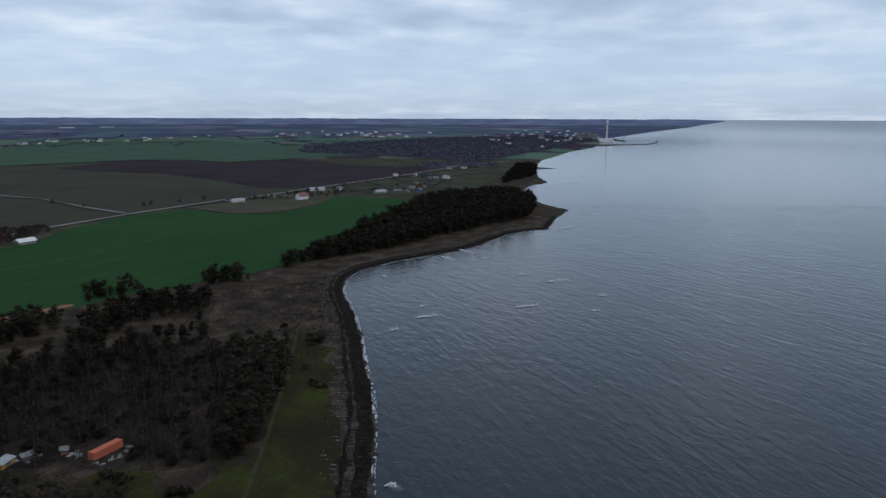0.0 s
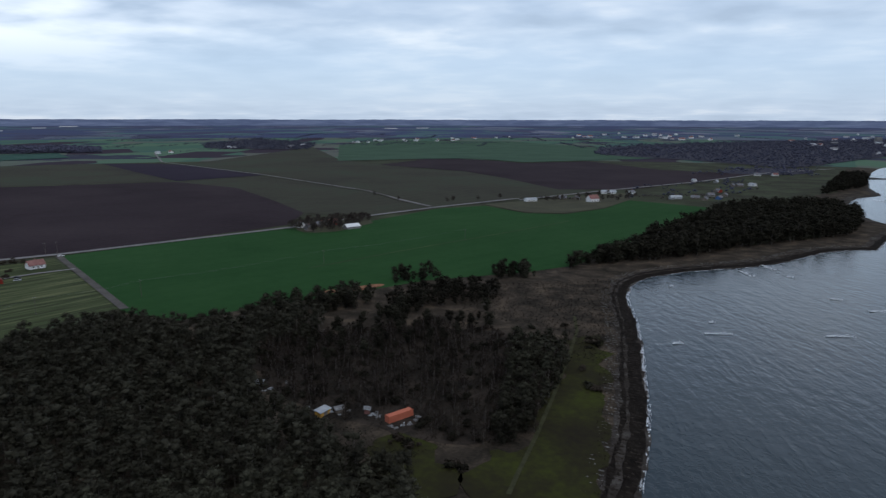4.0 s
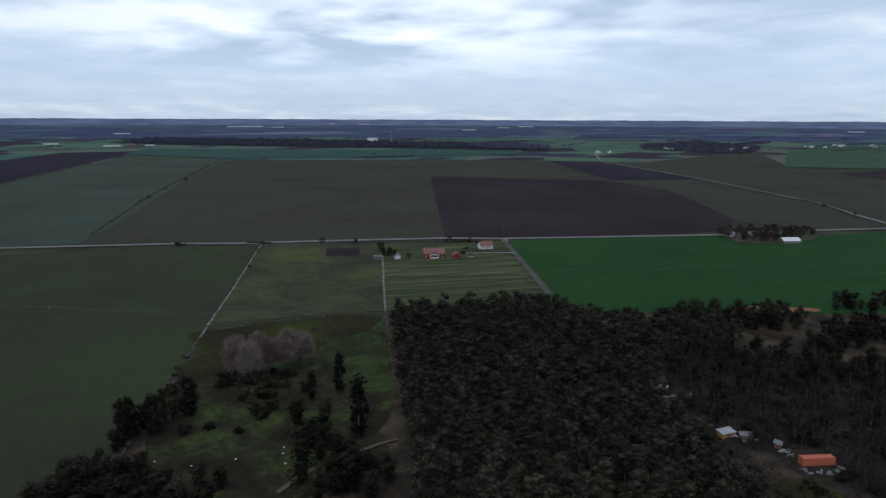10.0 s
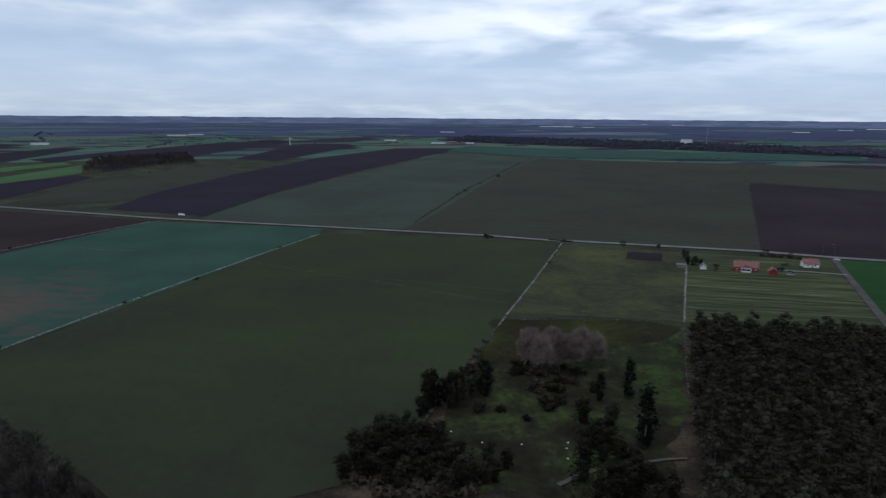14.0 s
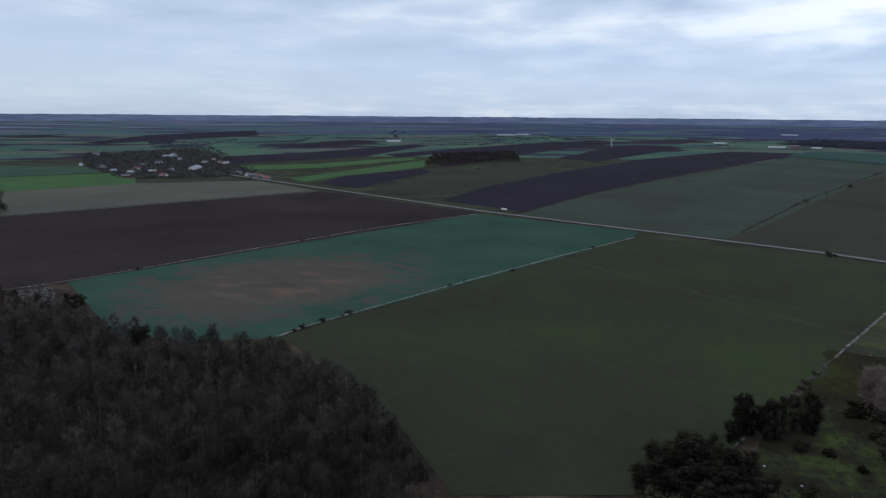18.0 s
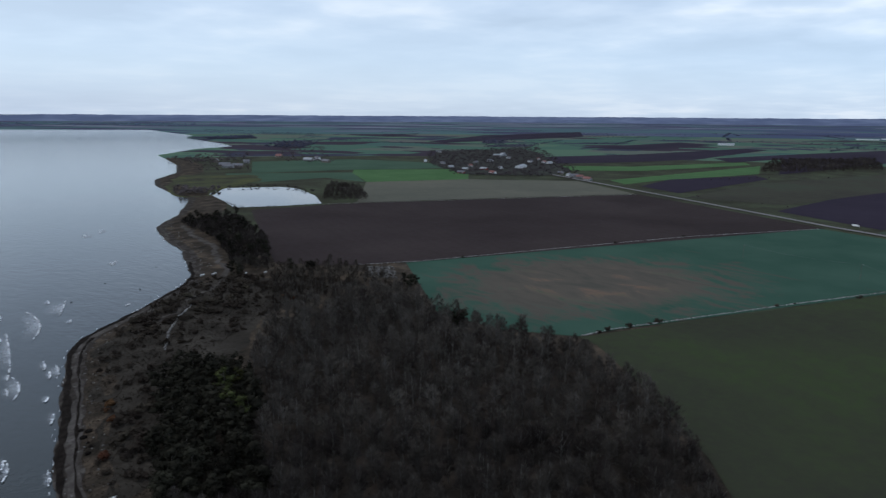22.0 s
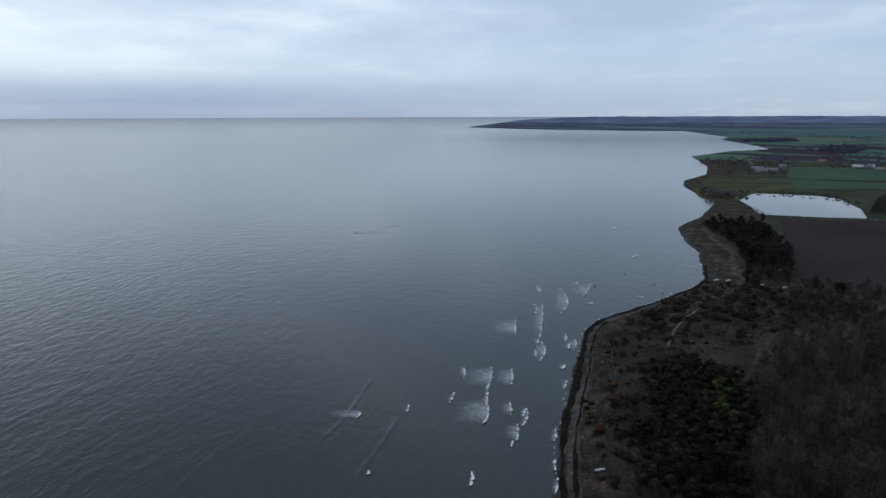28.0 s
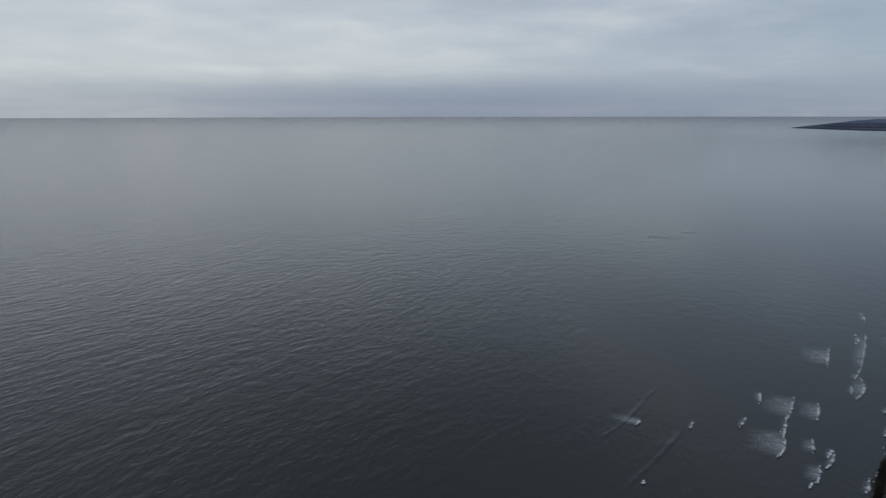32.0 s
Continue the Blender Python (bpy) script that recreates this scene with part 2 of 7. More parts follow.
M = dict(
    heath=material("heath_grass", [(0.016, 0.014, 0.011), (0.037, 0.030, 0.023), (0.080, 0.061, 0.044)], 0.07, fine=0.9, bump=0.6),
    wheat=material("winter_wheat", [(0.015, 0.046, 0.014), (0.023, 0.060, 0.020)], 0.010, fine=0.2, rows=(0.375, 18.0, 0.07)),
    bright=material("bright_grass", [(0.045, 0.092, 0.036), (0.062, 0.12, 0.048)], 0.02, fine=0.3),
    green=material("grass_green", [(0.036, 0.064, 0.042), (0.050, 0.084, 0.055)], 0.01, fine=0.2),
    teal=material("blue_green_crop", [(0.028, 0.060, 0.050), (0.036, 0.074, 0.060)], 0.01, fine=0.2),
    olive=material("olive_grass", [(0.031, 0.032, 0.023), (0.035, 0.041, 0.0235), (0.036, 0.052, 0.021)], 0.008, fine=0.25, bump=0.1, rows=(0.35, 24.0, 0.05)),
    grass_pale=material("pale_grass", [(0.037, 0.043, 0.033), (0.045, 0.057, 0.043), (0.049, 0.070, 0.053)], 0.006, fine=0.15),
    soil=material("bare_orange_soil", [(0.20, 0.095, 0.055), (0.30, 0.15, 0.09)], 0.1, fine=0.6),
    plain_meadow=material("yellowish_meadow", [(0.030, 0.029, 0.021), (0.048, 0.051, 0.028), (0.072, 0.076, 0.028)], 0.022, fine=0.25, bump=0.2),
    verge=material("verge_grass", [(0.026, 0.026, 0.018), (0.038, 0.040, 0.026), (0.052, 0.062, 0.036)], 0.02, fine=0.3, bump=0.2),
    stubble=material("stubble", [(0.034, 0.033, 0.026), (0.043, 0.042, 0.031), (0.040, 0.050, 0.034)], 0.006, fine=0.15, rows=(0.30, 22.0, 0.08)),
    pale=material("pale_stubble", [(0.076, 0.078, 0.062), (0.105, 0.100, 0.078)], 0.008, fine=0.15),
    plough=material("ploughed_soil", [(0.0212, 0.0150, 0.0182), (0.0285, 0.0210, 0.0243), (0.036, 0.0270, 0.0302)], 0.008, fine=0.3, bump=0.25, rows=(0.30, 11.0, 0.08)),
    plough_brown=material("ploughed_brown_soil", [(0.0245, 0.0182, 0.0180), (0.0320, 0.0245, 0.0240), (0.040, 0.0310, 0.0298)], 0.008, fine=0.3, bump=0.25, rows=(0.30, 11.0, 0.06)),
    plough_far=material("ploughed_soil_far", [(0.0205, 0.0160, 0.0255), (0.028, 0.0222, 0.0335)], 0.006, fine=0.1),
    meadow=material("mown_meadow", [(0.026, 0.030, 0.019), (0.048, 0.060, 0.028), (0.105, 0.112, 0.056)], 0.22, fine=1.0, bump=0.2, rows=(0.28, 6.0, 0.2), stretch=(-0.28, 14.0)),
    lush=material("lush_grass", [(0.020, 0.019, 0.012), (0.028, 0.034, 0.015), (0.044, 0.074, 0.022)], 0.06, fine=0.5, bump=0.2),
    garden=material("garden_grass", [(0.015, 0.013, 0.010), (0.026, 0.025, 0.015), (0.044, 0.064, 0.020)], 0.06, fine=0.4, bump=0.2),
    track_grass=material("trodden_grass", [(0.030, 0.031, 0.017), (0.048, 0.048, 0.026)], 0.2, fine=1.0),
    shore_grass=material("shore_grass", [(0.019, 0.016, 0.011), (0.025, 0.024, 0.011), (0.036, 0.042, 0.011)], 0.035, fine=0.4, bump=0.2),
    # dark brown with the shade under bushes and trees in the colour
    litter=material("shaded_leaf_litter", [(0.013, 0.0110, 0.0092), (0.024, 0.0200, 0.0165), (0.044, 0.035, 0.028)], 0.08, fine=0.9, bump=0.4),
    village_ground=material("garden_ground", [(0.021, 0.020, 0.020), (0.033, 0.032, 0.029), (0.042, 0.047, 0.036)], 0.03, fine=0.3),
    # bluish, to match the hazed colour of the far woods
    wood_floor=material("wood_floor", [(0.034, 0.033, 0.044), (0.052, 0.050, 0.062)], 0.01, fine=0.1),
    yard=material("farm_yard", [(0.045, 0.042, 0.032), (0.07, 0.07, 0.045)], 0.03, fine=0.5),
    asphalt=material("worn_asphalt", [(0.13, 0.125, 0.125), (0.19, 0.18, 0.175)], 0.05, fine=1.0),
    gravel=material("gravel_track", [(0.060, 0.055, 0.051), (0.10, 0.092, 0.085)], 0.1, fine=1.0),
    shingle=material("shingle_beach", [(0.019, 0.0155, 0.013), (0.034, 0.029, 0.025), (0.074, 0.067, 0.060)], 0.16, fine=1.2, bump=0.4),
    pale_shingle=material("pale_shingle", [(0.032, 0.028, 0.025), (0.054, 0.048, 0.043), (0.090, 0.082, 0.075)], 0.10, fine=0.9, bump=0.3),
    dry_grass=material("dry_shore_grass", [(0.019, 0.0165, 0.0135), (0.032, 0.028, 0.023), (0.052, 0.046, 0.038)], 0.05, fine=0.6, bump=0.4),
    weed=material("washed_up_seaweed", [(0.006, 0.005, 0.0045), (0.011, 0.0088, 0.0074), (0.020, 0.0165, 0.014)], 0.3, fine=1.5, bump=0.5),
    stone=material("field_stone", [(0.17, 0.165, 0.16), (0.36, 0.35, 0.335)], 0.5, fine=3.0, spread=0.45, island=True),
    # darker copy of field_stone
    dark_stone=material("dark_stone", [(0.050, 0.048, 0.043), (0.135, 0.130, 0.122)], 0.5, fine=3.0, spread=0.6, island=True),
    beach_stone=material("beach_stone", [(0.07, 0.067, 0.063), (0.15, 0.144, 0.137)], 0.5, fine=3.0, spread=0.4, island=True),
    bark=material("bark", [(0.060, 0.052, 0.045), (0.125, 0.112, 0.100)], 0.8, fine=6.0),
    pale_bark=material("pale_bark", [(0.056, 0.051, 0.046), (0.110, 0.102, 0.093)], 0.5, fine=5.0, spread=0.5, island=True),
    pine=material("pine_needles", [(0.022, 0.021, 0.015), (0.036, 0.035, 0.025), (0.054, 0.052, 0.039)], 0.25, fine=2.0, spread=0.62),
    dark_pine=material("dark_pine_needles", [(0.0115, 0.0108, 0.0080), (0.0190, 0.0180, 0.0130), (0.0330, 0.0310, 0.0225)], 0.25, fine=2.0, spread=0.5),
    olive_leaf=material("yellowish_conifer", [(0.025, 0.027, 0.011), (0.046, 0.049, 0.019)], 0.3, fine=2.0, spread=0.3),
    cypress=material("dark_conifer", [(0.006, 0.008, 0.0055), (0.013, 0.0155, 0.010)], 0.4, fine=2.0, spread=0.25),
    twig=material("bare_twigs", [(0.024, 0.020, 0.0175), (0.045, 0.038, 0.033), (0.082, 0.070, 0.061)], 0.03, fine=0.8, spread=0.5),
    twig_dark=material("dark_bare_twigs", [(0.024, 0.019, 0.016), (0.046, 0.037, 0.031)], 0.05, fine=0.8, spread=0.4),
    twig_pale=material("pale_bare_twigs", [(0.046, 0.040, 0.035), (0.082, 0.072, 0.063)], 0.05, fine=0.8, spread=0.4),
    willow=material("reddish_twigs", [(0.165, 0.130, 0.116), (0.255, 0.204, 0.180)], 0.2, fine=1.5, spread=0.25),
    shrub=material("brown_shrub", [(0.027, 0.022, 0.017), (0.050, 0.041, 0.032)], 0.3, fine=2.0, spread=0.4),
    brush=material("dry_brush", [(0.018, 0.0140, 0.0115), (0.039, 0.0310, 0.0250)], 0.15, fine=1.0, spread=0.5),
    brown_crown=material("brown_crowns", [(0.036, 0.030, 0.032), (0.064, 0.054, 0.054)], 0.05, fine=0.5, spread=0.5),
    rust_shrub=material("rust_coloured_shrub", [(0.060, 0.030, 0.017), (0.100, 0.052, 0.028)], 0.3, fine=2.0, spread=0.3),
    # far trees carry the blue of distance haze in their base colours
    far_wood=material("hazed_wood", [(0.044, 0.045, 0.068), (0.068, 0.070, 0.098)], 0.02, fine=0.2, spread=0.35),
    horizon_wood=material("hazed_horizon_wood", [(0.095, 0.118, 0.180), (0.125, 0.152, 0.225)], 0.01, fine=0.1),
    white=material("white_paint", [(0.70, 0.70, 0.70), (0.82, 0.82, 0.82)], 0.3, rough=0.6),
    red=material("falu_red_boards", [(0.20, 0.030, 0.022), (0.26, 0.045, 0.032)], 0.4, rough=0.8),
    tile=material("red_roof_tiles", [(0.21, 0.105, 0.095), (0.29, 0.155, 0.14)], 0.6, rough=0.8),
    grey=material("grey_roof", [(0.10, 0.10, 0.11), (0.17, 0.17, 0.18)], 0.4, rough=0.6),
    metal=material("pale_sheet_metal", [(0.30, 0.32, 0.34), (0.46, 0.48, 0.50)], 0.3, rough=0.45),
    orange=material("orange_painted_steel", [(0.46, 0.135, 0.080), (0.56, 0.19, 0.12)], 0.4, rough=0.6),
    yellow=material("ochre_boards", [(0.50, 0.27, 0.05), (0.60, 0.36, 0.09)], 0.4),
    blue=material("blue_tarpaulin", [(0.06, 0.13, 0.30), (0.10, 0.18, 0.36)], 0.4),
    wood=material("grey_wood", [(0.10, 0.085, 0.07), (0.18, 0.16, 0.14)], 0.5, fine=4.0),
    dark=material("dark_window", [(0.02, 0.022, 0.025), (0.03, 0.032, 0.036)], 0.5, rough=0.15),
    concrete=material("concrete", [(0.20, 0.20, 0.20), (0.28, 0.28, 0.28)], 0.2),
    scrap=material("scrap_metal", [(0.12, 0.12, 0.12), (0.30, 0.30, 0.30)], 0.8, rough=0.5),
)


def far_land_material():
    """Patchwork of fields and woods for the distance, paler and bluer to carry its haze."""
    m = bpy.data.materials.new("hazed_patchwork")
    m.use_nodes = True
    t = m.node_tree
    b = t.nodes["Principled BSDF"]
    c = t.nodes.new("ShaderNodeTexCoord")
    mp = t.nodes.new("ShaderNodeMapping")
    mp.vector_type = "TEXTURE"
    mp.inputs["Rotation"].default_value = (0, 0, 0.4)
    mp.inputs["Scale"].default_value = (1, 1.8, 1)
    t.links.new(c.outputs["Object"], mp.inputs[0])
    v = node(t, "ShaderNodeTexVoronoi", Scale=0.006)
    v.feature, v.distance = "F1", "MANHATTAN"
    t.links.new(mp.outputs[0], v.inputs["Vector"])
    sp = t.nodes.new("ShaderNodeSeparateXYZ")
    t.links.new(v.outputs["Color"], sp.inputs[0])
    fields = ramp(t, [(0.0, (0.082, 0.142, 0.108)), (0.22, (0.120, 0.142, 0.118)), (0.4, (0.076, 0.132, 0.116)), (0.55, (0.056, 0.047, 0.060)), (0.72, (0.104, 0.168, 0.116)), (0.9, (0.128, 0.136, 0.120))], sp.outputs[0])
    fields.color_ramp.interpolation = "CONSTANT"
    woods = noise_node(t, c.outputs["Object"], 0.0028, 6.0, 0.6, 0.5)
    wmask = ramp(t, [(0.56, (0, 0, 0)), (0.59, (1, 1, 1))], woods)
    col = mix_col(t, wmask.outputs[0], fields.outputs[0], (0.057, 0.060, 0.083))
    t.links.new(col, b.inputs["Base Color"])
    b.inputs["Roughness"].default_value = 0.95
    b.inputs["Specular IOR Level"].default_value = 0.0
    return m


def patchy_material():
    """Young crop that failed in a streaky patch, where the brown soil shows."""
    m = bpy.data.materials.new("patchy_crop")
    m.use_nodes = True
    t = m.node_tree
    b = t.nodes["Principled BSDF"]
    c = t.nodes.new("ShaderNodeTexCoord")

    def mapped(place, turn, size):
        mp = t.nodes.new("ShaderNodeMapping")
        mp.vector_type = "TEXTURE"
        mp.inputs["Location"].default_value = (*place, 0)
        mp.inputs["Rotation"].default_value = (0, 0, turn)
        mp.inputs["Scale"].default_value = (*size, 1)
        t.links.new(c.outputs["Object"], mp.inputs[0])
        return mp.outputs[0]

    sp = t.nodes.new("ShaderNodeSeparateXYZ")
    t.links.new(c.outputs["Object"], sp.inputs[0])
    dx, dy = math_node(t, "SUBTRACT", sp.outputs[0], float(PATCH_AT[0])), math_node(t, "SUBTRACT", sp.outputs[1], float(PATCH_AT[1]))
    ca, sa = math.cos(PATCH_TURN), math.sin(PATCH_TURN)
    u = math_node(t, "ADD", math_node(t, "MULTIPLY", dx, ca / PATCH_SIZE[0]), math_node(t, "MULTIPLY", dy, sa / PATCH_SIZE[0]))
    v = math_node(t, "ADD", math_node(t, "MULTIPLY", dx, -sa / PATCH_SIZE[1]), math_node(t, "MULTIPLY", dy, ca / PATCH_SIZE[1]))
    away = math_node(t, "SQRT", math_node(t, "ADD", math_node(t, "MULTIPLY", u, u), math_node(t, "MULTIPLY", v, v)))
    streak = noise_node(t, mapped((0, 0), -0.14, (17.0, 40.0)), 1.0, 6.0, 0.62, 1.2)
    fac = math_node(t, "ADD", away, math_node(t, "MULTIPLY", math_node(t, "SUBTRACT", streak, 0.5), 2.4))
    bare = ramp(t, [(0.62, (0.95, 0.95, 0.95)), (1.15, (0, 0, 0))], fac)
    soil = ramp(t, [(0.32, (0.088, 0.080, 0.068)), (0.55, (0.115, 0.098, 0.081)), (0.68, (0.21, 0.130, 0.092))], streak)
    crop = ramp(t, [(0.35, (0.042, 0.086, 0.064)), (0.65, (0.056, 0.104, 0.078))], noise_node(t, c.outputs["Object"], 0.02, 5.0))
    t.links.new(mix_col(t, bare.outputs[0], crop.outputs[0], soil.outputs[0]), b.inputs["Base Color"])
    b.inputs["Roughness"].default_value, b.inputs["Specular IOR Level"].default_value = 1.0, 0.0
    return m


def horizon_material():
    """Woods and fields run together in long thin bands; haze blue is in their colours."""
    m = bpy.data.materials.new("haze_blue_plain")
    m.use_nodes = True
    t = m.node_tree
    b = t.nodes["Principled BSDF"]
    c = t.nodes.new("ShaderNodeTexCoord")
    # undo the drawing together of the far land, so that woods and fields keep their size
    span = t.nodes.new("ShaderNodeVectorMath")
    span.operation = "LENGTH"
    t.links.new(c.outputs["Object"], span.inputs[0])
    over = math_node(t, "MINIMUM", math_node(t, "MAXIMUM", math_node(t, "SUBTRACT", span.outputs["Value"], 3000.0), 0.0), 1840.0)
    true_r = math_node(t, "ADD", 3000.0, math_node(t, "DIVIDE", math_node(t, "MULTIPLY", over, 1900.0), math_node(t, "SUBTRACT", 1900.0, over)))
    wide = t.nodes.new("ShaderNodeVectorMath")
    wide.operation = "SCALE"
    t.links.new(c.outputs["Object"], wide.inputs[0])
    t.links.new(math_node(t, "DIVIDE", true_r, span.outputs["Value"]), wide.inputs["Scale"])
    mp = t.nodes.new("ShaderNodeMapping")
    mp.vector_type = "TEXTURE"
    mp.inputs["Rotation"].default_value = (0, 0, 0.4)
    mp.inputs["Scale"].default_value = (1, 2.0, 1)
    t.links.new(wide.outputs[0], mp.inputs[0])
    v = node(t, "ShaderNodeTexVoronoi", Scale=0.0030)
    v.feature, v.distance = "F1", "MANHATTAN"
    t.links.new(mp.outputs[0], v.inputs["Vector"])
    vs = t.nodes.new("ShaderNodeSeparateXYZ")
    t.links.new(v.outputs["Color"], vs.inputs[0])
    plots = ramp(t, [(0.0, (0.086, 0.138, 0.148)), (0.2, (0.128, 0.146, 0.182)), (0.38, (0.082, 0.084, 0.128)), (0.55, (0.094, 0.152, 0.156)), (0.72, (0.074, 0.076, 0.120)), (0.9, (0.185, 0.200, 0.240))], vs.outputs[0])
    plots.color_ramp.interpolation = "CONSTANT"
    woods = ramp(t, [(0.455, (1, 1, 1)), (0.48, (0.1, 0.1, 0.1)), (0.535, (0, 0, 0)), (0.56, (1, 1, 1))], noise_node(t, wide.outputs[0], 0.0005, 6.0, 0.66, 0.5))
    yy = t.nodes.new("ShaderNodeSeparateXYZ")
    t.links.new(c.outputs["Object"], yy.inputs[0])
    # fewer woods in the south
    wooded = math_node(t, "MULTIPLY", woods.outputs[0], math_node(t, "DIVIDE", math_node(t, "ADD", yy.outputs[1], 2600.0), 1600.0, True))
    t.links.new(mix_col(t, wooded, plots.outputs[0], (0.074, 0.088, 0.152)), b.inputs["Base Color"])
    b.inputs["Roughness"].default_value, b.inputs["Specular IOR Level"].default_value = 1.0, 0.0
    return m


def ridge_material():
    """Low wooded hills on the horizon, the blue haze of distance put into their colour."""
    m = bpy.data.materials.new("haze_blue_hills")
    m.use_nodes = True
    t = m.node_tree
    b = t.nodes["Principled BSDF"]
    c = t.nodes.new("ShaderNodeTexCoord")
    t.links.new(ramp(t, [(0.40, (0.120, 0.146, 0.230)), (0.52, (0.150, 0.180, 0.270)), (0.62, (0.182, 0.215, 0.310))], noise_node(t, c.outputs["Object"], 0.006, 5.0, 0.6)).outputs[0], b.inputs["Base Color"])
    b.inputs["Roughness"].default_value, b.inputs["Specular IOR Level"].default_value = 1.0, 0.0
    return m


def sea_material():
    m = bpy.data.materials.new("sea_water")
    m.use_nodes = True
    t = m.node_tree
    b = t.nodes["Principled BSDF"]
    b.inputs["Base Color"].default_value = (0.020, 0.028, 0.032, 1)
    b.inputs["Roughness"].default_value, b.inputs["IOR"].default_value = 0.1, 1.33
    c = t.nodes.new("ShaderNodeTexCoord")

    def layer(angle, squeeze, scale, detail):
        mp = t.nodes.new("ShaderNodeMapping")
        mp.vector_type = "TEXTURE"
        mp.inputs["Rotation"].default_value = (0, 0, angle)
        mp.inputs["Scale"].default_value = (1, 1 / squeeze, 1)
        t.links.new(c.outputs["Object"], mp.inputs[0])
        return noise_node(t, mp.outputs[0], scale, detail, 0.55, 0.25)

    # the crests turn with the shore: north-west to south-east in the bay, almost north to south beyond the camera
    sp = t.nodes.new("ShaderNodeSeparateXYZ")
    t.links.new(c.outputs["Object"], sp.inputs[0])
    yy = math_node(t, "MINIMUM", math_node(t, "MAXIMUM", sp.outputs[1], -260.0), 800.0)
    u = math_node(t, "ADD", sp.outputs[0], math_node(t, "MULTIPLY", yy, math_node(t, "ADD", math_node(t, "MULTIPLY", yy, 0.000545), 0.03)))
    along = t.nodes.new("ShaderNodeCombineXYZ")
    t.links.new(u, along.inputs[0])
    t.links.new(math_node(t, "MULTIPLY", sp.outputs[1], 0.22), along.inputs[1])
    wave = node(t, "ShaderNodeTexWave", Scale=0.021, Distortion=22.0, Detail=3.0)
    wave.inputs["Detail Scale"].default_value = 2.4
    t.links.new(along.outputs[0], wave.inputs["Vector"])
    crest = math_node(t, "POWER", wave.outputs["Fac"], 3.0)
    come = ramp(t, [(0.38, (0.1, 0.1, 0.1)), (0.62, (1, 1, 1))], noise_node(t, c.outputs["Object"], 0.016, 3.0))
    crest = math_node(t, "MULTIPLY", crest, come.outputs[0])
    # sheltered, shallow water to the south
    open_sea = ramp(t, [(0.0, (0, 0, 0)), (1.0, (1, 1, 1))], math_node(t, "ADD", math_node(t, "DIVIDE", math_node(t, "ADD", sp.outputs[1], 260.0), 380.0, True), math_node(t, "DIVIDE", math_node(t, "SUBTRACT", sp.outputs[0], 50.0), 160.0, True), True)).outputs[0]
    rough = math_node(t, "ADD", math_node(t, "MULTIPLY", open_sea, 0.65), 0.35)
    rough = math_node(t, "ADD", rough, math_node(t, "MULTIPLY", math_node(t, "DIVIDE", math_node(t, "SUBTRACT", -500.0, sp.outputs[1]), 1500.0, True), 0.3))
    # waves are flattened towards the north so that far water mirrors more sky
    flatten = math_node(t, "DIVIDE", math_node(t, "SUBTRACT", math_node(t, "ADD", sp.outputs[1], math_node(t, "MULTIPLY", sp.outputs[0], 0.6)), 380.0), 900.0, True)
    rough = math_node(t, "MULTIPLY", rough, math_node(t, "SUBTRACT", 1.0, math_node(t, "MULTIPLY", flatten, 0.6)))
    swell = noise_node(t, along.outputs[0], 0.055, 2.0, 0.5, 0.25)
    short = t.nodes.new("ShaderNodeCombineXYZ")
    t.links.new(u, short.inputs[0])
    t.links.new(math_node(t, "MULTIPLY", sp.outputs[1], 0.42), short.inputs[1])
    waves = noise_node(t, short.outputs[0], 0.21, 3.0, 0.5, 0.3)
    chop = layer(0.25 + 0.1, 0.5, 0.38, 3.0)
    fine = layer(0.25 - 0.3, 0.7, 1.2, 2.0)
    h = math_node(t, "ADD", math_node(t, "ADD", math_node(t, "MULTIPLY", swell, 0.25), math_node(t, "MULTIPLY", fine, 0.06)), math_node(t, "ADD", math_node(t, "MULTIPLY", chop, 0.23), math_node(t, "MULTIPLY", waves, 0.34)))
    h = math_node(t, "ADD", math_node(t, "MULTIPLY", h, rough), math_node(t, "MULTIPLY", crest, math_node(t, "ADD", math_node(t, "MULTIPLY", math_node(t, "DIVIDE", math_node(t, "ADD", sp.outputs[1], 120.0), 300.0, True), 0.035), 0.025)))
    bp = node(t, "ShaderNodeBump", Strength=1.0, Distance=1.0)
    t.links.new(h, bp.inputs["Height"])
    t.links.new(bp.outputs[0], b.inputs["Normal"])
    patch = noise_node(t, c.outputs["Object"], 0.004, 4.0)
    deep = ramp(t, [(0.35, (0.013, 0.025, 0.033)), (0.65, (0.019, 0.031, 0.038))], patch).outputs[0]
    shoal = ramp(t, [(0.35, (0.021, 0.027, 0.027)), (0.65, (0.030, 0.036, 0.035))], patch).outputs[0]
    t.links.new(mix_col(t, math_node(t, "DIVIDE", math_node(t, "ADD", sp.outputs[1], 120.0), 260.0, True), shoal, deep), b.inputs["Base Color"])
    return m


M["far_land"], M["sea"], M["horizon_land"], M["hills"] = far_land_material(), sea_material(), horizon_material(), ridge_material()
PATCH_AT, PATCH_TURN, PATCH_SIZE = (-342, -240), radians(-25), (104, 82)
M["patchy"] = patchy_material()
fm = bpy.data.materials.new("foam")
fm.use_nodes = True
fm.node_tree.nodes["Principled BSDF"].inputs["Base Color"].default_value = (0.80, 0.83, 0.86, 1)
fm.node_tree.nodes["Principled BSDF"].inputs["Roughness"].default_value = 0.7
M["foam"] = fm
tf = bpy.data.materials.new("thin_foam")
tf.use_nodes = True
tt = tf.node_tree
tc = tt.nodes.new("ShaderNodeTexCoord")
ts = tt.nodes.new("ShaderNodeSeparateXYZ")
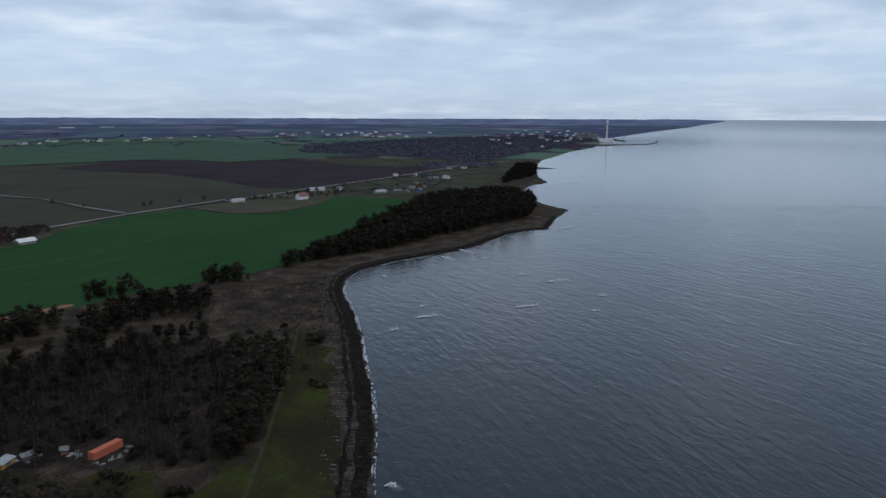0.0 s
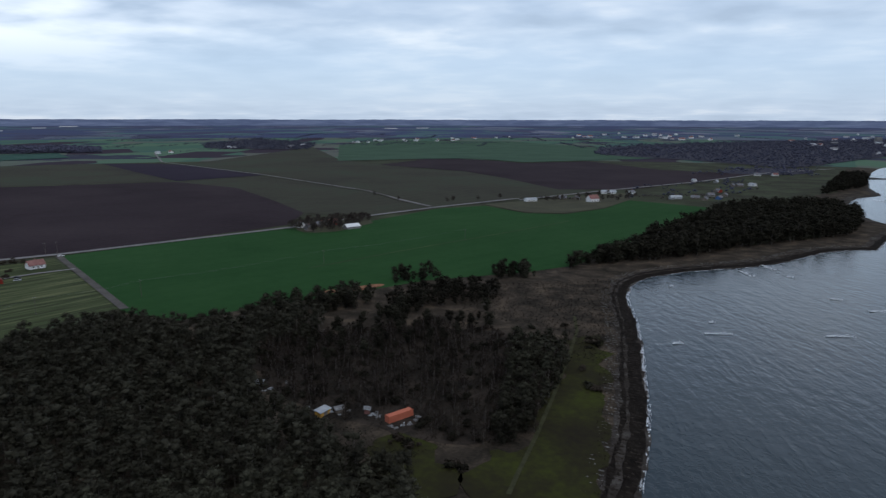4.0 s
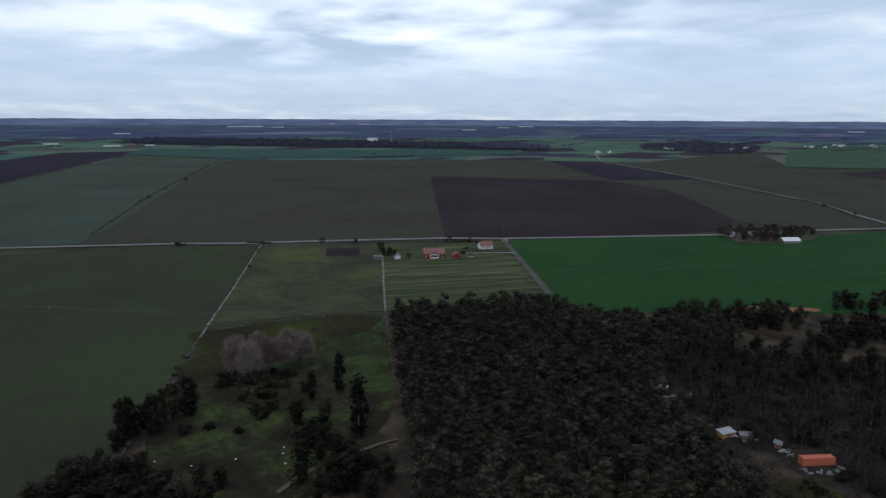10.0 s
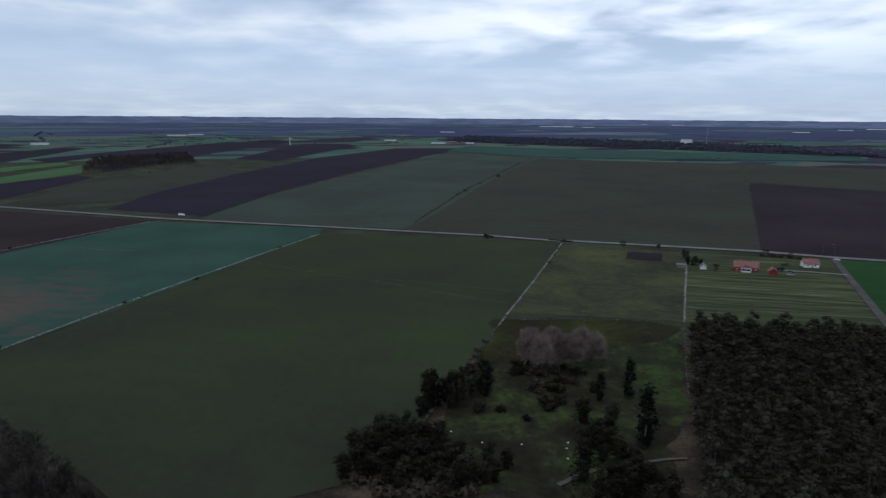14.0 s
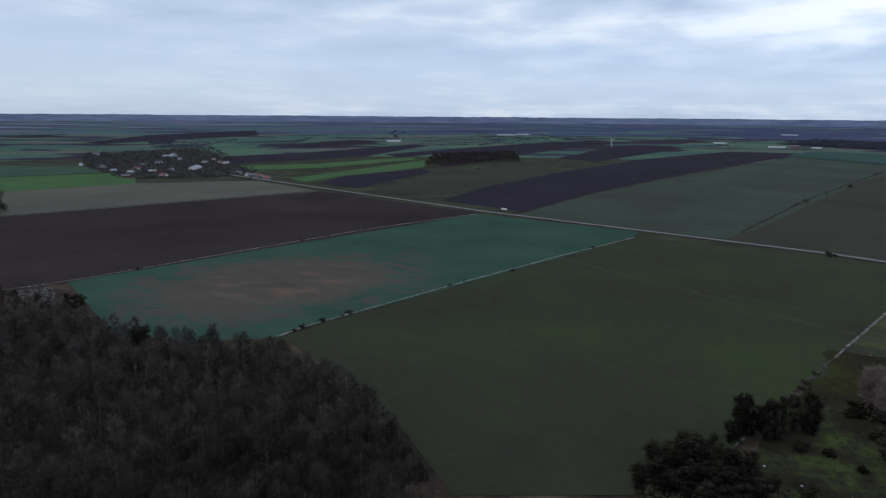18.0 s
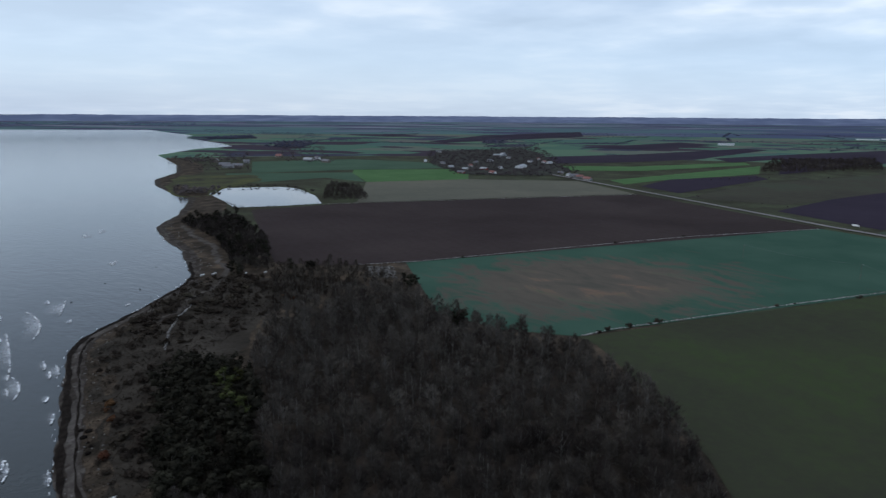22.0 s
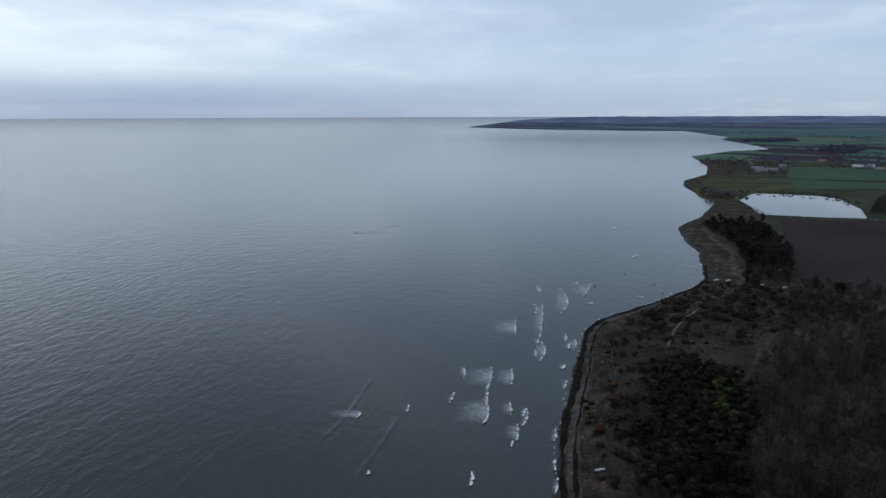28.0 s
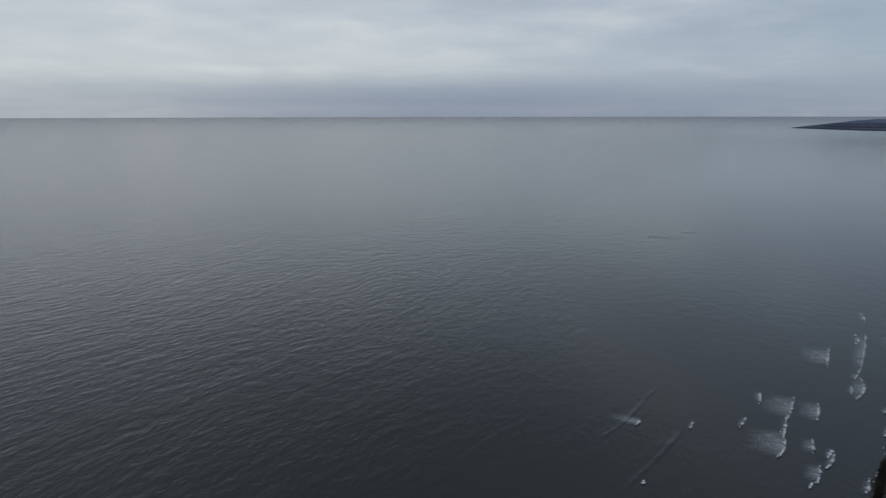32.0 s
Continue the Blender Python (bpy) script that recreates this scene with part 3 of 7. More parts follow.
tt.links.new(tc.outputs["Generated"], ts.inputs[0])
tm = tt.nodes.new("ShaderNodeMapping")
tm.inputs["Scale"].default_value = (2.2, 0.28, 1)
tt.links.new(tc.outputs["Object"], tm.inputs[0])
torn = math_node(tt, "MULTIPLY", math_node(tt, "SUBTRACT", noise_node(tt, tm.outputs[0], 1.0, 5.0, 0.6, 0.4), 0.34), 3.2, True)
sides = math_node(tt, "POWER", math_node(tt, "MULTIPLY", math_node(tt, "MULTIPLY", ts.outputs[0], math_node(tt, "SUBTRACT", 1.0, ts.outputs[0])), 4.0, True), 1.3)
tail = math_node(tt, "POWER", math_node(tt, "SUBTRACT", 1.0, ts.outputs[1]), 1.3)
veil_fac = math_node(tt, "MULTIPLY", math_node(tt, "MULTIPLY", torn, sides), math_node(tt, "MULTIPLY", tail, 0.95))
tt.nodes["Principled BSDF"].inputs["Base Color"].default_value = (0.62, 0.66, 0.70, 1)
tt.nodes["Principled BSDF"].inputs["Roughness"].default_value = 0.7
tx = tt.nodes.new("ShaderNodeMixShader")
tt.links.new(veil_fac, tx.inputs[0])
tt.links.new(tt.nodes.new("ShaderNodeBsdfTransparent").outputs[0], tx.inputs[1])
tt.links.new(tt.nodes["Principled BSDF"].outputs[0], tx.inputs[2])
tt.links.new(tx.outputs[0], tt.nodes["Material Output"].inputs[0])
M["thin_foam"] = tf
pm = bpy.data.materials.new("pond_water")
pm.use_nodes = True
pb = pm.node_tree.nodes["Principled BSDF"]
pb.inputs["Base Color"].default_value, pb.inputs["Roughness"].default_value, pb.inputs["IOR"].default_value = (0.02, 0.025, 0.03, 1), 0.04, 1.33
M["pond"] = pm

# ---- shape helpers ----
EYE, NEAR, SPAN, LAND = 100.0, 3000.0, 1900.0, 1.5
rng = np.random.default_rng(7)


def bend(x, y):
    """Beyond three kilometres the land rises and draws together towards a rim at the horizon: the place there, its height, and the scale of things."""
    r = np.hypot(x, y)
    d = np.maximum(r - NEAR, 0.0)
    k = np.where(d > 0, (NEAR + SPAN * d / (d + SPAN)) / np.maximum(r, 1.0), 1.0)
    return x * k, y * k, EYE * (1 - k), k


def mesh(name, verts, faces, mat, smooth=False):
    me = bpy.data.meshes.new(name)
    verts, faces = np.asarray(verts, np.float32), np.asarray(faces, np.int32)
    me.vertices.add(len(verts))
    me.vertices.foreach_set("co", verts.ravel())
    n, k = faces.shape
    me.loops.add(n * k)
    me.loops.foreach_set("vertex_index", faces.ravel())
    me.polygons.add(n)
    me.polygons.foreach_set("loop_start", np.arange(0, n * k, k, dtype=np.int32))
    me.polygons.foreach_set("loop_total", np.full(n, k, np.int32))
    if smooth:
        me.polygons.foreach_set("use_smooth", np.ones(n, bool))
    me.update(calc_edges=True)
    for m in (mat if isinstance(mat, (list, tuple)) else [mat]):
        me.materials.append(m)
    return me


def bm_mesh(name, bm, mat):
    me = bpy.data.meshes.new(name)
    bm.normal_update()
    bm.to_mesh(me)
    bm.free()
    me.materials.append(mat)
    return me


def part(name, data, parent, label="", m=None):
    ob = new(name, data)
    ob.parent = parent
    if m is not None:
        ob.matrix_basis = m
    return tagged(ob, label) if label else ob


def structure(name, data, label, category):
    return tagged(new(name, data), label, category, kind="structure")


# ---- land and sea ----
COAST_NORTH = [(9768, 24003), (2586, 7375), (1479, 4961), (850, 3521), (515, 2368), (385, 2082), (302, 1832), (239, 1656), (199, 1476), (181, 1345), (164, 1188), (164, 1082), (128, 1026), (112, 960), (108, 864), (118, 806), (139, 756), (118, 702), (96, 621), (81, 617), (58, 595), (30, 545), (7, 513), (-34, 477), (-55, 449), (-62, 424), (-60, 394), (-56, 377), (-47, 344), (-38, 300), (-32, 265), (-27.3, 241.8), (-23.5, 213.2), (-21.1, 182.9), (-20.2, 170.5)]
COAST_SOUTH = [(-26.6, -168.8), (-28.6, -180.7), (-34.5, -209.7), (-42.5, -237.5), (-53, -273), (-61, -302), (-67, -320), (-77, -336), (-95, -351), (-116, -369), (-133, -386), (-148, -399), (-166, -425), (-180, -467), (-194, -508), (-200, -555), (-216, -622), (-236, -656), (-263, -689), (-312, -782), (-329, -819), (-334, -878), (-355, -1001), (-389, -1089), (-463, -1193), (-532, -1363), (-589, -1570), (-628, -1723), (-734, -1846), (-823, -1959), (-984, -2047), (-1048, -2272), (-1161, -2848), (-1312, -3126), (-1438, -3798), (-1549, -4326), (-867, -4764), (-534, -5327), (-236, -6017), (-633, -8310), (-1751, -14963)]
COAST = np.array(COAST_NORTH + [(-19, 120), (-16, 60), (-15, 0), (-18, -70), (-22, -125)] + COAST_SOUTH, float)


def coast_distance(x, y):
    """Distance from the shore, positive on land (to the left of the line as it runs south)."""
    best = np.full(x.shape, 1e9)
    for (ax, ay), (bx, by) in zip(COAST[:-1], COAST[1:]):
        ux, uy = bx - ax, by - ay
        s = np.clip(((x - ax) * ux + (y - ay) * uy) / (ux * ux + uy * uy), 0, 1)
        best = np.minimum(best, np.hypot(x - ax - s * ux, y - ay - s * uy))
    inside = np.zeros(x.shape, bool)
    ring = list(map(tuple, COAST)) + [(-9000, -40000), (-90000, -60000), (-90000, 90000), (30000, 90000)]
    for (ax, ay), (bx, by) in zip(ring, ring[1:] + ring[:1]):
        if ay == by:
            continue
        cross = ((ay > y) != (by > y)) & (x < (bx - ax) * (y - ay) / (by - ay) + ax)
        inside ^= cross
    return np.where(inside, best, -best)


def ground_height(x, y):
    """Height of the land above the sheet of the sea."""
    d = coast_distance(np.asarray(x, float), np.asarray(y, float))
    r = np.hypot(x, y)
    return np.clip(d * LAND / np.maximum(14.0, 0.02 * r), -2.5, LAND)


def polar_grid():
    az = np.radians(np.concatenate([np.arange(-245, 40, 0.35), np.arange(40, 115, 3.0)]))
    rad = np.concatenate([[0.5, 15, 30, 45], np.exp(np.arange(math.log(60), math.log(45000), 0.02))])
    a, r = np.meshgrid(az, rad, indexing="ij")
    x, y = r * np.sin(a), r * np.cos(a)
    na, nr = a.shape
    i, j = np.meshgrid(np.arange(na), np.arange(nr - 1), indexing="ij")
    k = (i + 1) % na
    quads = np.stack([i * nr + j, k * nr + j, k * nr + j + 1, i * nr + j + 1], -1).reshape(-1, 4)
    return x.ravel(), y.ravel(), quads


gx, gy, gq = polar_grid()
gd = coast_distance(gx, gy)
gr = np.hypot(gx, gy)
bx, by, bz, bk = bend(gx, gy)
rise = np.clip(gd * LAND / np.maximum(14.0, 0.02 * gr), -2.5, LAND)
wav = np.sin(gx * 0.013 + 1.0) * np.cos(gy * 0.011) * 0.25


def sheet(name, z, keep, mats, pick=None):
    q = gq[keep]
    used = np.unique(q)
    remap = np.full(len(gx), -1)
    remap[used] = np.arange(len(used))
    me = mesh(name, np.stack([bx, by, z], -1)[used], remap[q], mats)
    if pick is not None:
        me.polygons.foreach_set("material_index", pick[keep].astype(np.int32))
    me.polygons.foreach_set("use_smooth", np.ones(len(q), bool))
    return me


qd = gd[gq]
hills = 0.5 * np.clip(gr - 7000, 0, 20000) / 20000 * (26 + 14 * np.sin(np.arctan2(gx, gy) * 23) + 12 * np.sin(np.arctan2(gx, gy) * 61 + 1) + 14 * np.sin(np.arctan2(gx, gy) * 150) + 12 * np.sin(np.arctan2(gx, gy) * 311))
land_z = bz + (rise + np.clip(hills, 0, 300) * (gd > 500)) * bk
q_r, q_d = gr[gq].mean(1), qd.mean(1)
farmland = (q_d > 260) | ((q_r > 600) & (q_d > 45))
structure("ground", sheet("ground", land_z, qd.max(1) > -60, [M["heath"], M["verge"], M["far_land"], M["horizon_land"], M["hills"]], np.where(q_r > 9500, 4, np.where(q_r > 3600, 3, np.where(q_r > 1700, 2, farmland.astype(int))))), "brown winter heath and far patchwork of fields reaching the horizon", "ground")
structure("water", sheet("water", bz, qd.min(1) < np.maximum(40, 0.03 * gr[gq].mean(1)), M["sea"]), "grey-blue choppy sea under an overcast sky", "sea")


def drape(poly, lift, step=0.0):
    """A level patch over the outline poly, cut fine enough to follow the land, as vertices and triangles."""
    bm = bmesh.new()
    f = bm.faces.new([bm.verts.new((x, y, 0)) for x, y in poly])
    if f.normal.z == 0:
        bm.normal_update()
    bmesh.ops.triangulate(bm, faces=bm.faces[:])
    for _ in range(6):
        long = [e for e in bm.edges if e.calc_length() > max(step or 60.0, (0.04 if step else 0.09) * (e.verts[0].co + e.verts[1].co).length / 2)]
        if not long:
            break
        bmesh.ops.subdivide_edges(bm, edges=long, cuts=1, use_grid_fill=False)
        bmesh.ops.triangulate(bm, faces=bm.faces[:])
    bm.normal_update()
    if sum(f.normal.z for f in bm.faces) < 0:
        bmesh.ops.reverse_faces(bm, faces=bm.faces[:])
    co = np.array([v.co[:] for v in bm.verts])
    x, y, z, k = bend(co[:, 0], co[:, 1])
    h = ground_height(co[:, 0], co[:, 1])
    for v, p in zip(bm.verts, np.stack([x, y, z + (h + lift) * k], -1)):
        v.co = p
    return bm


def ragged(poly, size, seed, step=5.0):
    """The outline with an uneven, rounded edge."""
    r = np.random.default_rng(seed)
    p = np.array(poly, float)
    out = []
    for a, b in zip(p, np.roll(p, -1, 0)):
        n = max(1, int(np.linalg.norm(b - a) / step))
        out += [a + (b - a) * k / n for k in range(n)]
    q = np.array(out)
    for _ in range(10):
        q = (np.roll(q, 1, 0) + 2 * q + np.roll(q, -1, 0)) / 4
    w = r.normal(size=(len(q), 2)) * size
    for _ in range(2):
        w = (np.roll(w, 1, 0) + w + np.roll(w, -1, 0)) / 2.2
    return [tuple(v) for v in q + w]


def field(poly, mat, label, lift=0.12, name="field", category="field", step=0.0):
    x0, y0 = poly[0]
    lift = lift * max(1.0, math.hypot(x0, y0) / 500)
    return structure(name, bm_mesh(name, drape(poly, lift, step), M[mat]), label, category)


field([(-457, 334), (-389, 506), (-338, 582), (-318, 692), (-279, 741), (-217, 699), (-176, 710), (-146, 774), (-136, 868), (-38, 834), (-105, 459), (-128, 426), (-179, 376), (-207, 327), (-238, 277), (-256, 245), (-292, 244)], "wheat", "dark green winter wheat field beside the country road")
field([(-1035, 587), (-830, 810), (-678, 779), (-527, 673), (-432, 599), (-397, 525), (-463, 337), (-486, 291)], "plough", "dark brown ploughed field along the road")
field([(-610, 19), (-488, 295), (-1101, 615), (-1433, 785), (-1694, 399), (-1255, 231), (-921, 119), (-685, 50)], "stubble", "grey-green stubble field behind the road", lift=0.14)
field([(-680, -179), (-610, 19), (-685, 50), (-1255, 231), (-1671, 394), (-2220, 278), (-1335, -9), (-906, -138)], "grass_pale", "pale green grass field divided by a line of bushes", lift=0.16)
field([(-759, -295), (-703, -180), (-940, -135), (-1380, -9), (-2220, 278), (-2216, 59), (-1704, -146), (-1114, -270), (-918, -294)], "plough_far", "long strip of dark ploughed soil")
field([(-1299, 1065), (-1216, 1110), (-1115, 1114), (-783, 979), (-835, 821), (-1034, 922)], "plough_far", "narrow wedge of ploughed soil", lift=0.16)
field([(-2383, 308), (-2084, 769), (-1773, 1317), (-1560, 1190), (-1640, 763), (-1720, 400), (-2044, 200)], "teal", "blue-green strip of young crop in the distance", lift=0.24)
field([(-1463, 814), (-1299, 1065), (-837, 817), (-1046, 592)], "stubble", "grey-green stubble field behind the ploughed field", lift=0.1)
field([(-775, 970), (-478, 815), (-334, 709), (-360, 613), (-432, 599), (-527, 673), (-678, 779), (-830, 810)], "stubble", "grey-green stubble field beside a gravel path", lift=0.1)
field([(-1115, 1114), (-1396, 2002), (-912, 1421), (-609, 1234), (-494, 1212), (-378, 1105), (-249, 960), (-200, 955), (-268, 830), (-326, 705), (-482, 821), (-783, 979)], "stubble", "wide stubble field beyond the gravel path", lift=0.09)
field([(-737, 1305), (-733, 1522), (-633, 1588), (-474, 1497), (-353, 1625), (-156, 1408), (18, 1384), (-64, 1202), (-153, 1000), (-249, 957), (-378, 1102), (-494, 1209)], "plough", "dark ploughed field with a curved edge", lift=0.16)
field([(-1404, 2182), (-1550, 2727), (-989, 2914), (-507, 2428), (-133, 1919), (-217, 1828), (-358, 1646), (-480, 1516), (-641, 1609), (-742, 1542), (-889, 1374)], "green", "wide green field before a row of houses", lift=0.2)
field([(-594, -52), (-536, 146), (-400, 92), (-315, 56), (-266, 35), (-209, 11.8), (-175.5, -2.7), (-152.8, -60), (-181.2, -86), (-211.9, -123.2), (-243, -169), (-246, -181)], "olive", "large olive-green grass field between stone walls")
field([(-668, -221), (-619, -53), (-584, -55), (-268, -176), (-246, -182), (-227, -214), (-224, -254), (-289, -358), (-350, -336), (-558, -264)], "patchy", "blue-green young crop with streaks of bare brown soil", lift=0.14)
field([(-784, -480), (-673, -218), (-301, -355), (-258, -374), (-220, -415), (-299, -593), (-333, -668), (-453, -644)], "plough_brown", "large dark brown ploughed field by the pond", lift=0.13)
field([(-873, -643), (-787, -486), (-456, -648), (-609, -837), (-761, -771)], "pale", "pale grey-green stubble field near the village", lift=0.13)
field([(-730, -1039), (-906, -917), (-761, -771), (-609, -837), (-686, -981)], "bright", "bright green field beside the village", lift=0.15)
field([(-514, -1110), (-692, -992), (-608, -839), (-601, -936), (-438, -934)], "green", "green field behind the pond", lift=0.12)
field([(-686, -1347), (-902, -1284), (-961, -1124), (-926, -936), (-730, -1039), (-551, -1088)], "green", "green field beyond the pond", lift=0.13)
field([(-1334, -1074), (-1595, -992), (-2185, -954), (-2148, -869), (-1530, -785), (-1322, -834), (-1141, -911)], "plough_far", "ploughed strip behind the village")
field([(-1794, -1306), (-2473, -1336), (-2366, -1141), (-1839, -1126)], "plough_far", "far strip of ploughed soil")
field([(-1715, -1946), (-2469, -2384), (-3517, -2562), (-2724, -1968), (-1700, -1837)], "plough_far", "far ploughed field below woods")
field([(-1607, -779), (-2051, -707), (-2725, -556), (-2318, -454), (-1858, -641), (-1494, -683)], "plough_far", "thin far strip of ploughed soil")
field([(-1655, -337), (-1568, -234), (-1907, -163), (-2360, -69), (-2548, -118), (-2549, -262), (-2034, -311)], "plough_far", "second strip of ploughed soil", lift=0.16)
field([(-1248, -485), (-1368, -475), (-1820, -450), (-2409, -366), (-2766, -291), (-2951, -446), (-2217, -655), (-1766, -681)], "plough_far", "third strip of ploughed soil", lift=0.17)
field([(-798, -423), (-821, -310), (-1216, -250), (-1518, -337), (-1044, -440)], "stubble", "olive grass field beside the road", lift=0.11)
field([(-924, -618), (-1152, -606), (-1436, -596), (-1236, -514), (-978, -564), (-886, -565)], "bright", "bright green strip beside the road", lift=0.13)
field([(-1105, -862), (-1210, -755), (-1521, -666), (-1449, -622), (-1130, -683), (-1026, -779)], "bright", "bright green strip beside the village", lift=0.15)
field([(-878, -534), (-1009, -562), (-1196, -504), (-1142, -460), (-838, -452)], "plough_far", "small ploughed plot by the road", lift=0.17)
field([(-490, 233), (-452, 323), (-299, 251), (-314, 151)], "meadow", "mown striped meadow around the red farmhouse")
field([(-526, 146), (-490, 233), (-314, 151), (-338, 65)], "plain_meadow", "rough yellowish meadow behind a stone wall")
field(ragged([(-226, 317), (-215, 338), (-195, 363), (-192, 351), (-206, 329)], 1.0, 8), "soil", "strip of bare orange-brown soil at the field edge", lift=0.3)
field(ragged([(-297, 110), (-303, 145), (-214.1, 105.9), (-221.6, 88.7), (-253, 93)], 1.6, 4, 5.0), "lush", "lush green grass strip beside the pine wood")
field(ragged([(-302, 53), (-307, 123), (-284, 134), (-210.6, 106.8), (-183.6, 82.8), (-163.3, 81), (-157.3, 63.7), (-166.4, -4.9), (-200.5, 13.1), (-259, 36)], 2, 0), "garden", "rough green and brown grass of an old garden", lift=0.07)
field([(-495, 188), (-486, 212), (-458, 200), (-468, 177)], "plough", "small fenced plot of dark soil", lift=0.3)
field(ragged([(-399, 522), (-358, 610), (-332, 572), (-330, 515), (-348, 489)], 1.5, 5), "yard", "yard of the farmstead among trees", lift=0.3)
field([(-283, 751), (-150, 956), (-133, 876), (-147, 779), (-177, 715), (-218, 703)], "yard", "rough grass yard of the coastal farm", lift=0.3)
field(ragged([(-67, 306), (-55, 311), (-40.8, 236.5), (-26.8, 162), (-64.4, 147.1), (-64.9, 169), (-59.6, 190.3), (-58.4, 235.2)], 3.0, 1, 2.5), "shore_grass", "green grass strip along the shore", lift=0.3, step=8.0)
field(ragged([(-106, 178.3), (-86.3, 183.9), (-77, 167.8), (-62.6, 163.1), (-60.8, 154.4), (-77.9, 147.6), (-95.7, 160.4)], 2.6, 2, 2.5), "shore_grass", "green grass patch beside the orange container", lift=0.3, step=8.0)
field(ragged([(-348, -957), (-442, -1126), (-482, -1082), (-544, -1059), (-484, -931), (-414, -895), (-350, -809), (-322, -833)], 2.5, 9, 8.0), "plain_meadow", "rough grass on the point before the pond", lift=0.2)
# dark sheets stand in for the shaded ground below thicket and wood
field(ragged([(-192, 222), (-176, 254), (-141, 292), (-95, 290), (-68, 268), (-57, 201), (-66, 186), (-86, 181), (-124, 182), (-158, 190)], 2.5, 12, 4.0), "litter", "leaf litter under the thicket, darkened for its shade", lift=0.09, name="thicket_floor", category="ground", step=8.0)
field(ragged([(-110, -236), (-154, -293), (-215, -306), (-230, -282), (-214, -224), (-228, -176), (-209, -130), (-191, -104), (-150, -66), (-110, -98), (-72, -137), (-50, -160), (-74, -228)], 2.5, 13, 4.0), "litter", "leaf litter under the leafless wood, darkened for its shade", lift=0.09, name="wood_floor", category="ground", step=8.0)
field(ragged([(-71, -304), (-155, -408), (-200, -386), (-228, -334), (-164, -314), (-118, -268), (-92, -240), (-64, -215), (-49, -172), (-38, -180), (-56, -240)], 2.5, 16, 4.0), "dry_grass", "grey dry grass and scrub behind the southern beach", lift=0.09, step=8.0)
field(ragged([(-321, 53), (-330, 64), (-312, 146), (-285, 136), (-283, 111), (-270, 88), (-262, 60), (-268, 38), (-300, 50)], 2.0, 14, 4.0), "shore_grass", "strip of rough brown grass behind the willows", lift=0.15)
field(ragged([(-174, 365), (-69, 432), (-49, 287), (-49.3, 233.1), (-81, 291), (-124, 314)], 3, 3), "heath", "brown coastal heath", lift=0.08)


def ribbon(points, width, lift):
    """A strip of ground of constant width along a line."""
    dense = []
    for (ax, ay), (bx_, by_) in zip(points[:-1], points[1:]):
        n = max(1, int(math.hypot(bx_ - ax, by_ - ay) / 20))
        dense += [(ax + (bx_ - ax) * k / n, ay + (by_ - ay) * k / n) for k in range(n)]
    dense.append(points[-1])
    p = np.array(dense, float)
    t = np.gradient(p, axis=0)
    t /= np.linalg.norm(t, axis=1)[:, None]
    side = np.stack([-t[:, 1], t[:, 0]], -1) * width / 2
    rows = np.stack([p + side, p - side], 1).reshape(-1, 2)
    x, y, z, k = bend(rows[:, 0], rows[:, 1])
    z = z + (ground_height(rows[:, 0], rows[:, 1]) + lift * np.maximum(1, np.hypot(rows[:, 0], rows[:, 1]) / 500)) * k
    i = np.arange(len(p) - 1) * 2
    return np.stack([x, y, z], -1), np.stack([i, i + 1, i + 3, i + 2], -1)[:, ::-1]


def road(points, width, mat, label, lift=0.5, name="road"):
    v, f = ribbon(points, width, lift)
    return structure(name, mesh(name, v, f, M[mat]), label, name)


road([(-929, -737), (-823, -510), (-746, -345), (-684, -215), (-625, -50), (-571, 92), (-541, 148), (-545, 148), (-490, 289), (-463, 334), (-386, 508), (-360, 602), (-325, 697), (-265, 824), (-259, 810), (-189, 956), (-82, 1152), (32, 1417), (154, 1583)], 7.0, "asphalt", "pale worn country road between the fields")
road([(-458, 331), (-297, 249)], 4.5, "gravel", "gravel track from the road to the wood")
road([(-424, 265), (-412, 299)], 3.0, "gravel", "gravel drive beside the red farmhouse")
road([(-408, 306), (-410, 301), (-418, 286), (-422, 272), (-424, 262)], 3.0, "asphalt", "pale gravel drive to the red farmhouse", lift=0.55)
road([(-332, 705), (-400, 754), (-482, 821), (-598, 880), (-775, 970), (-1214, 1154), (-1531, 1431)], 4.5, "asphalt", "narrow gravel path between stubble fields")
road([(-551, 845), (-483, 824), (-393, 743), (-325, 696)], 3.0, "gravel", "farm path joining the road", lift=0.6)
road([(-165.9, 46.7), (-168.5, 51), (-171, 55), (-173.4, 60)], 1.6, "gravel", "short worn stretch of gravel track among shrubs")
road([(-176.4, 76), (-177.6, 83), (-177.7, 89.6)], 1.3, "gravel", "short worn stretch of gravel track beside the pine wood")

road([(-52, 160), (-53, 170), (-55, 195), (-59, 234), (-64, 276), (-69, 311), (-76, 335)], 1.4, "track_grass", "pale trodden grass track beside the thicket", lift=0.45, name="wheel_track")
road([(-267, 376), (-262, 388), (-242, 447), (-213, 519), (-188, 584), (-160, 661)], 1.4, "meadow", "faint pale wheel track across the wheat", lift=0.3, name="wheel_track")
road([(-449, -121), (-439, -65), (-417, 0), (-381, 76)], 1.1, "grass_pale", "faint pale wheel track across the grass field", lift=0.3, name="wheel_track")

# pond
structure("pond", bm_mesh("pond", drape([(-362, -836), (-407, -891), (-474, -856), (-482, -823), (-455, -735), (-419, -665), (-373, -677), (-327, -697), (-345, -759)], 0.3), M["pond"]), "bright calm pond reflecting the sky", "pond")


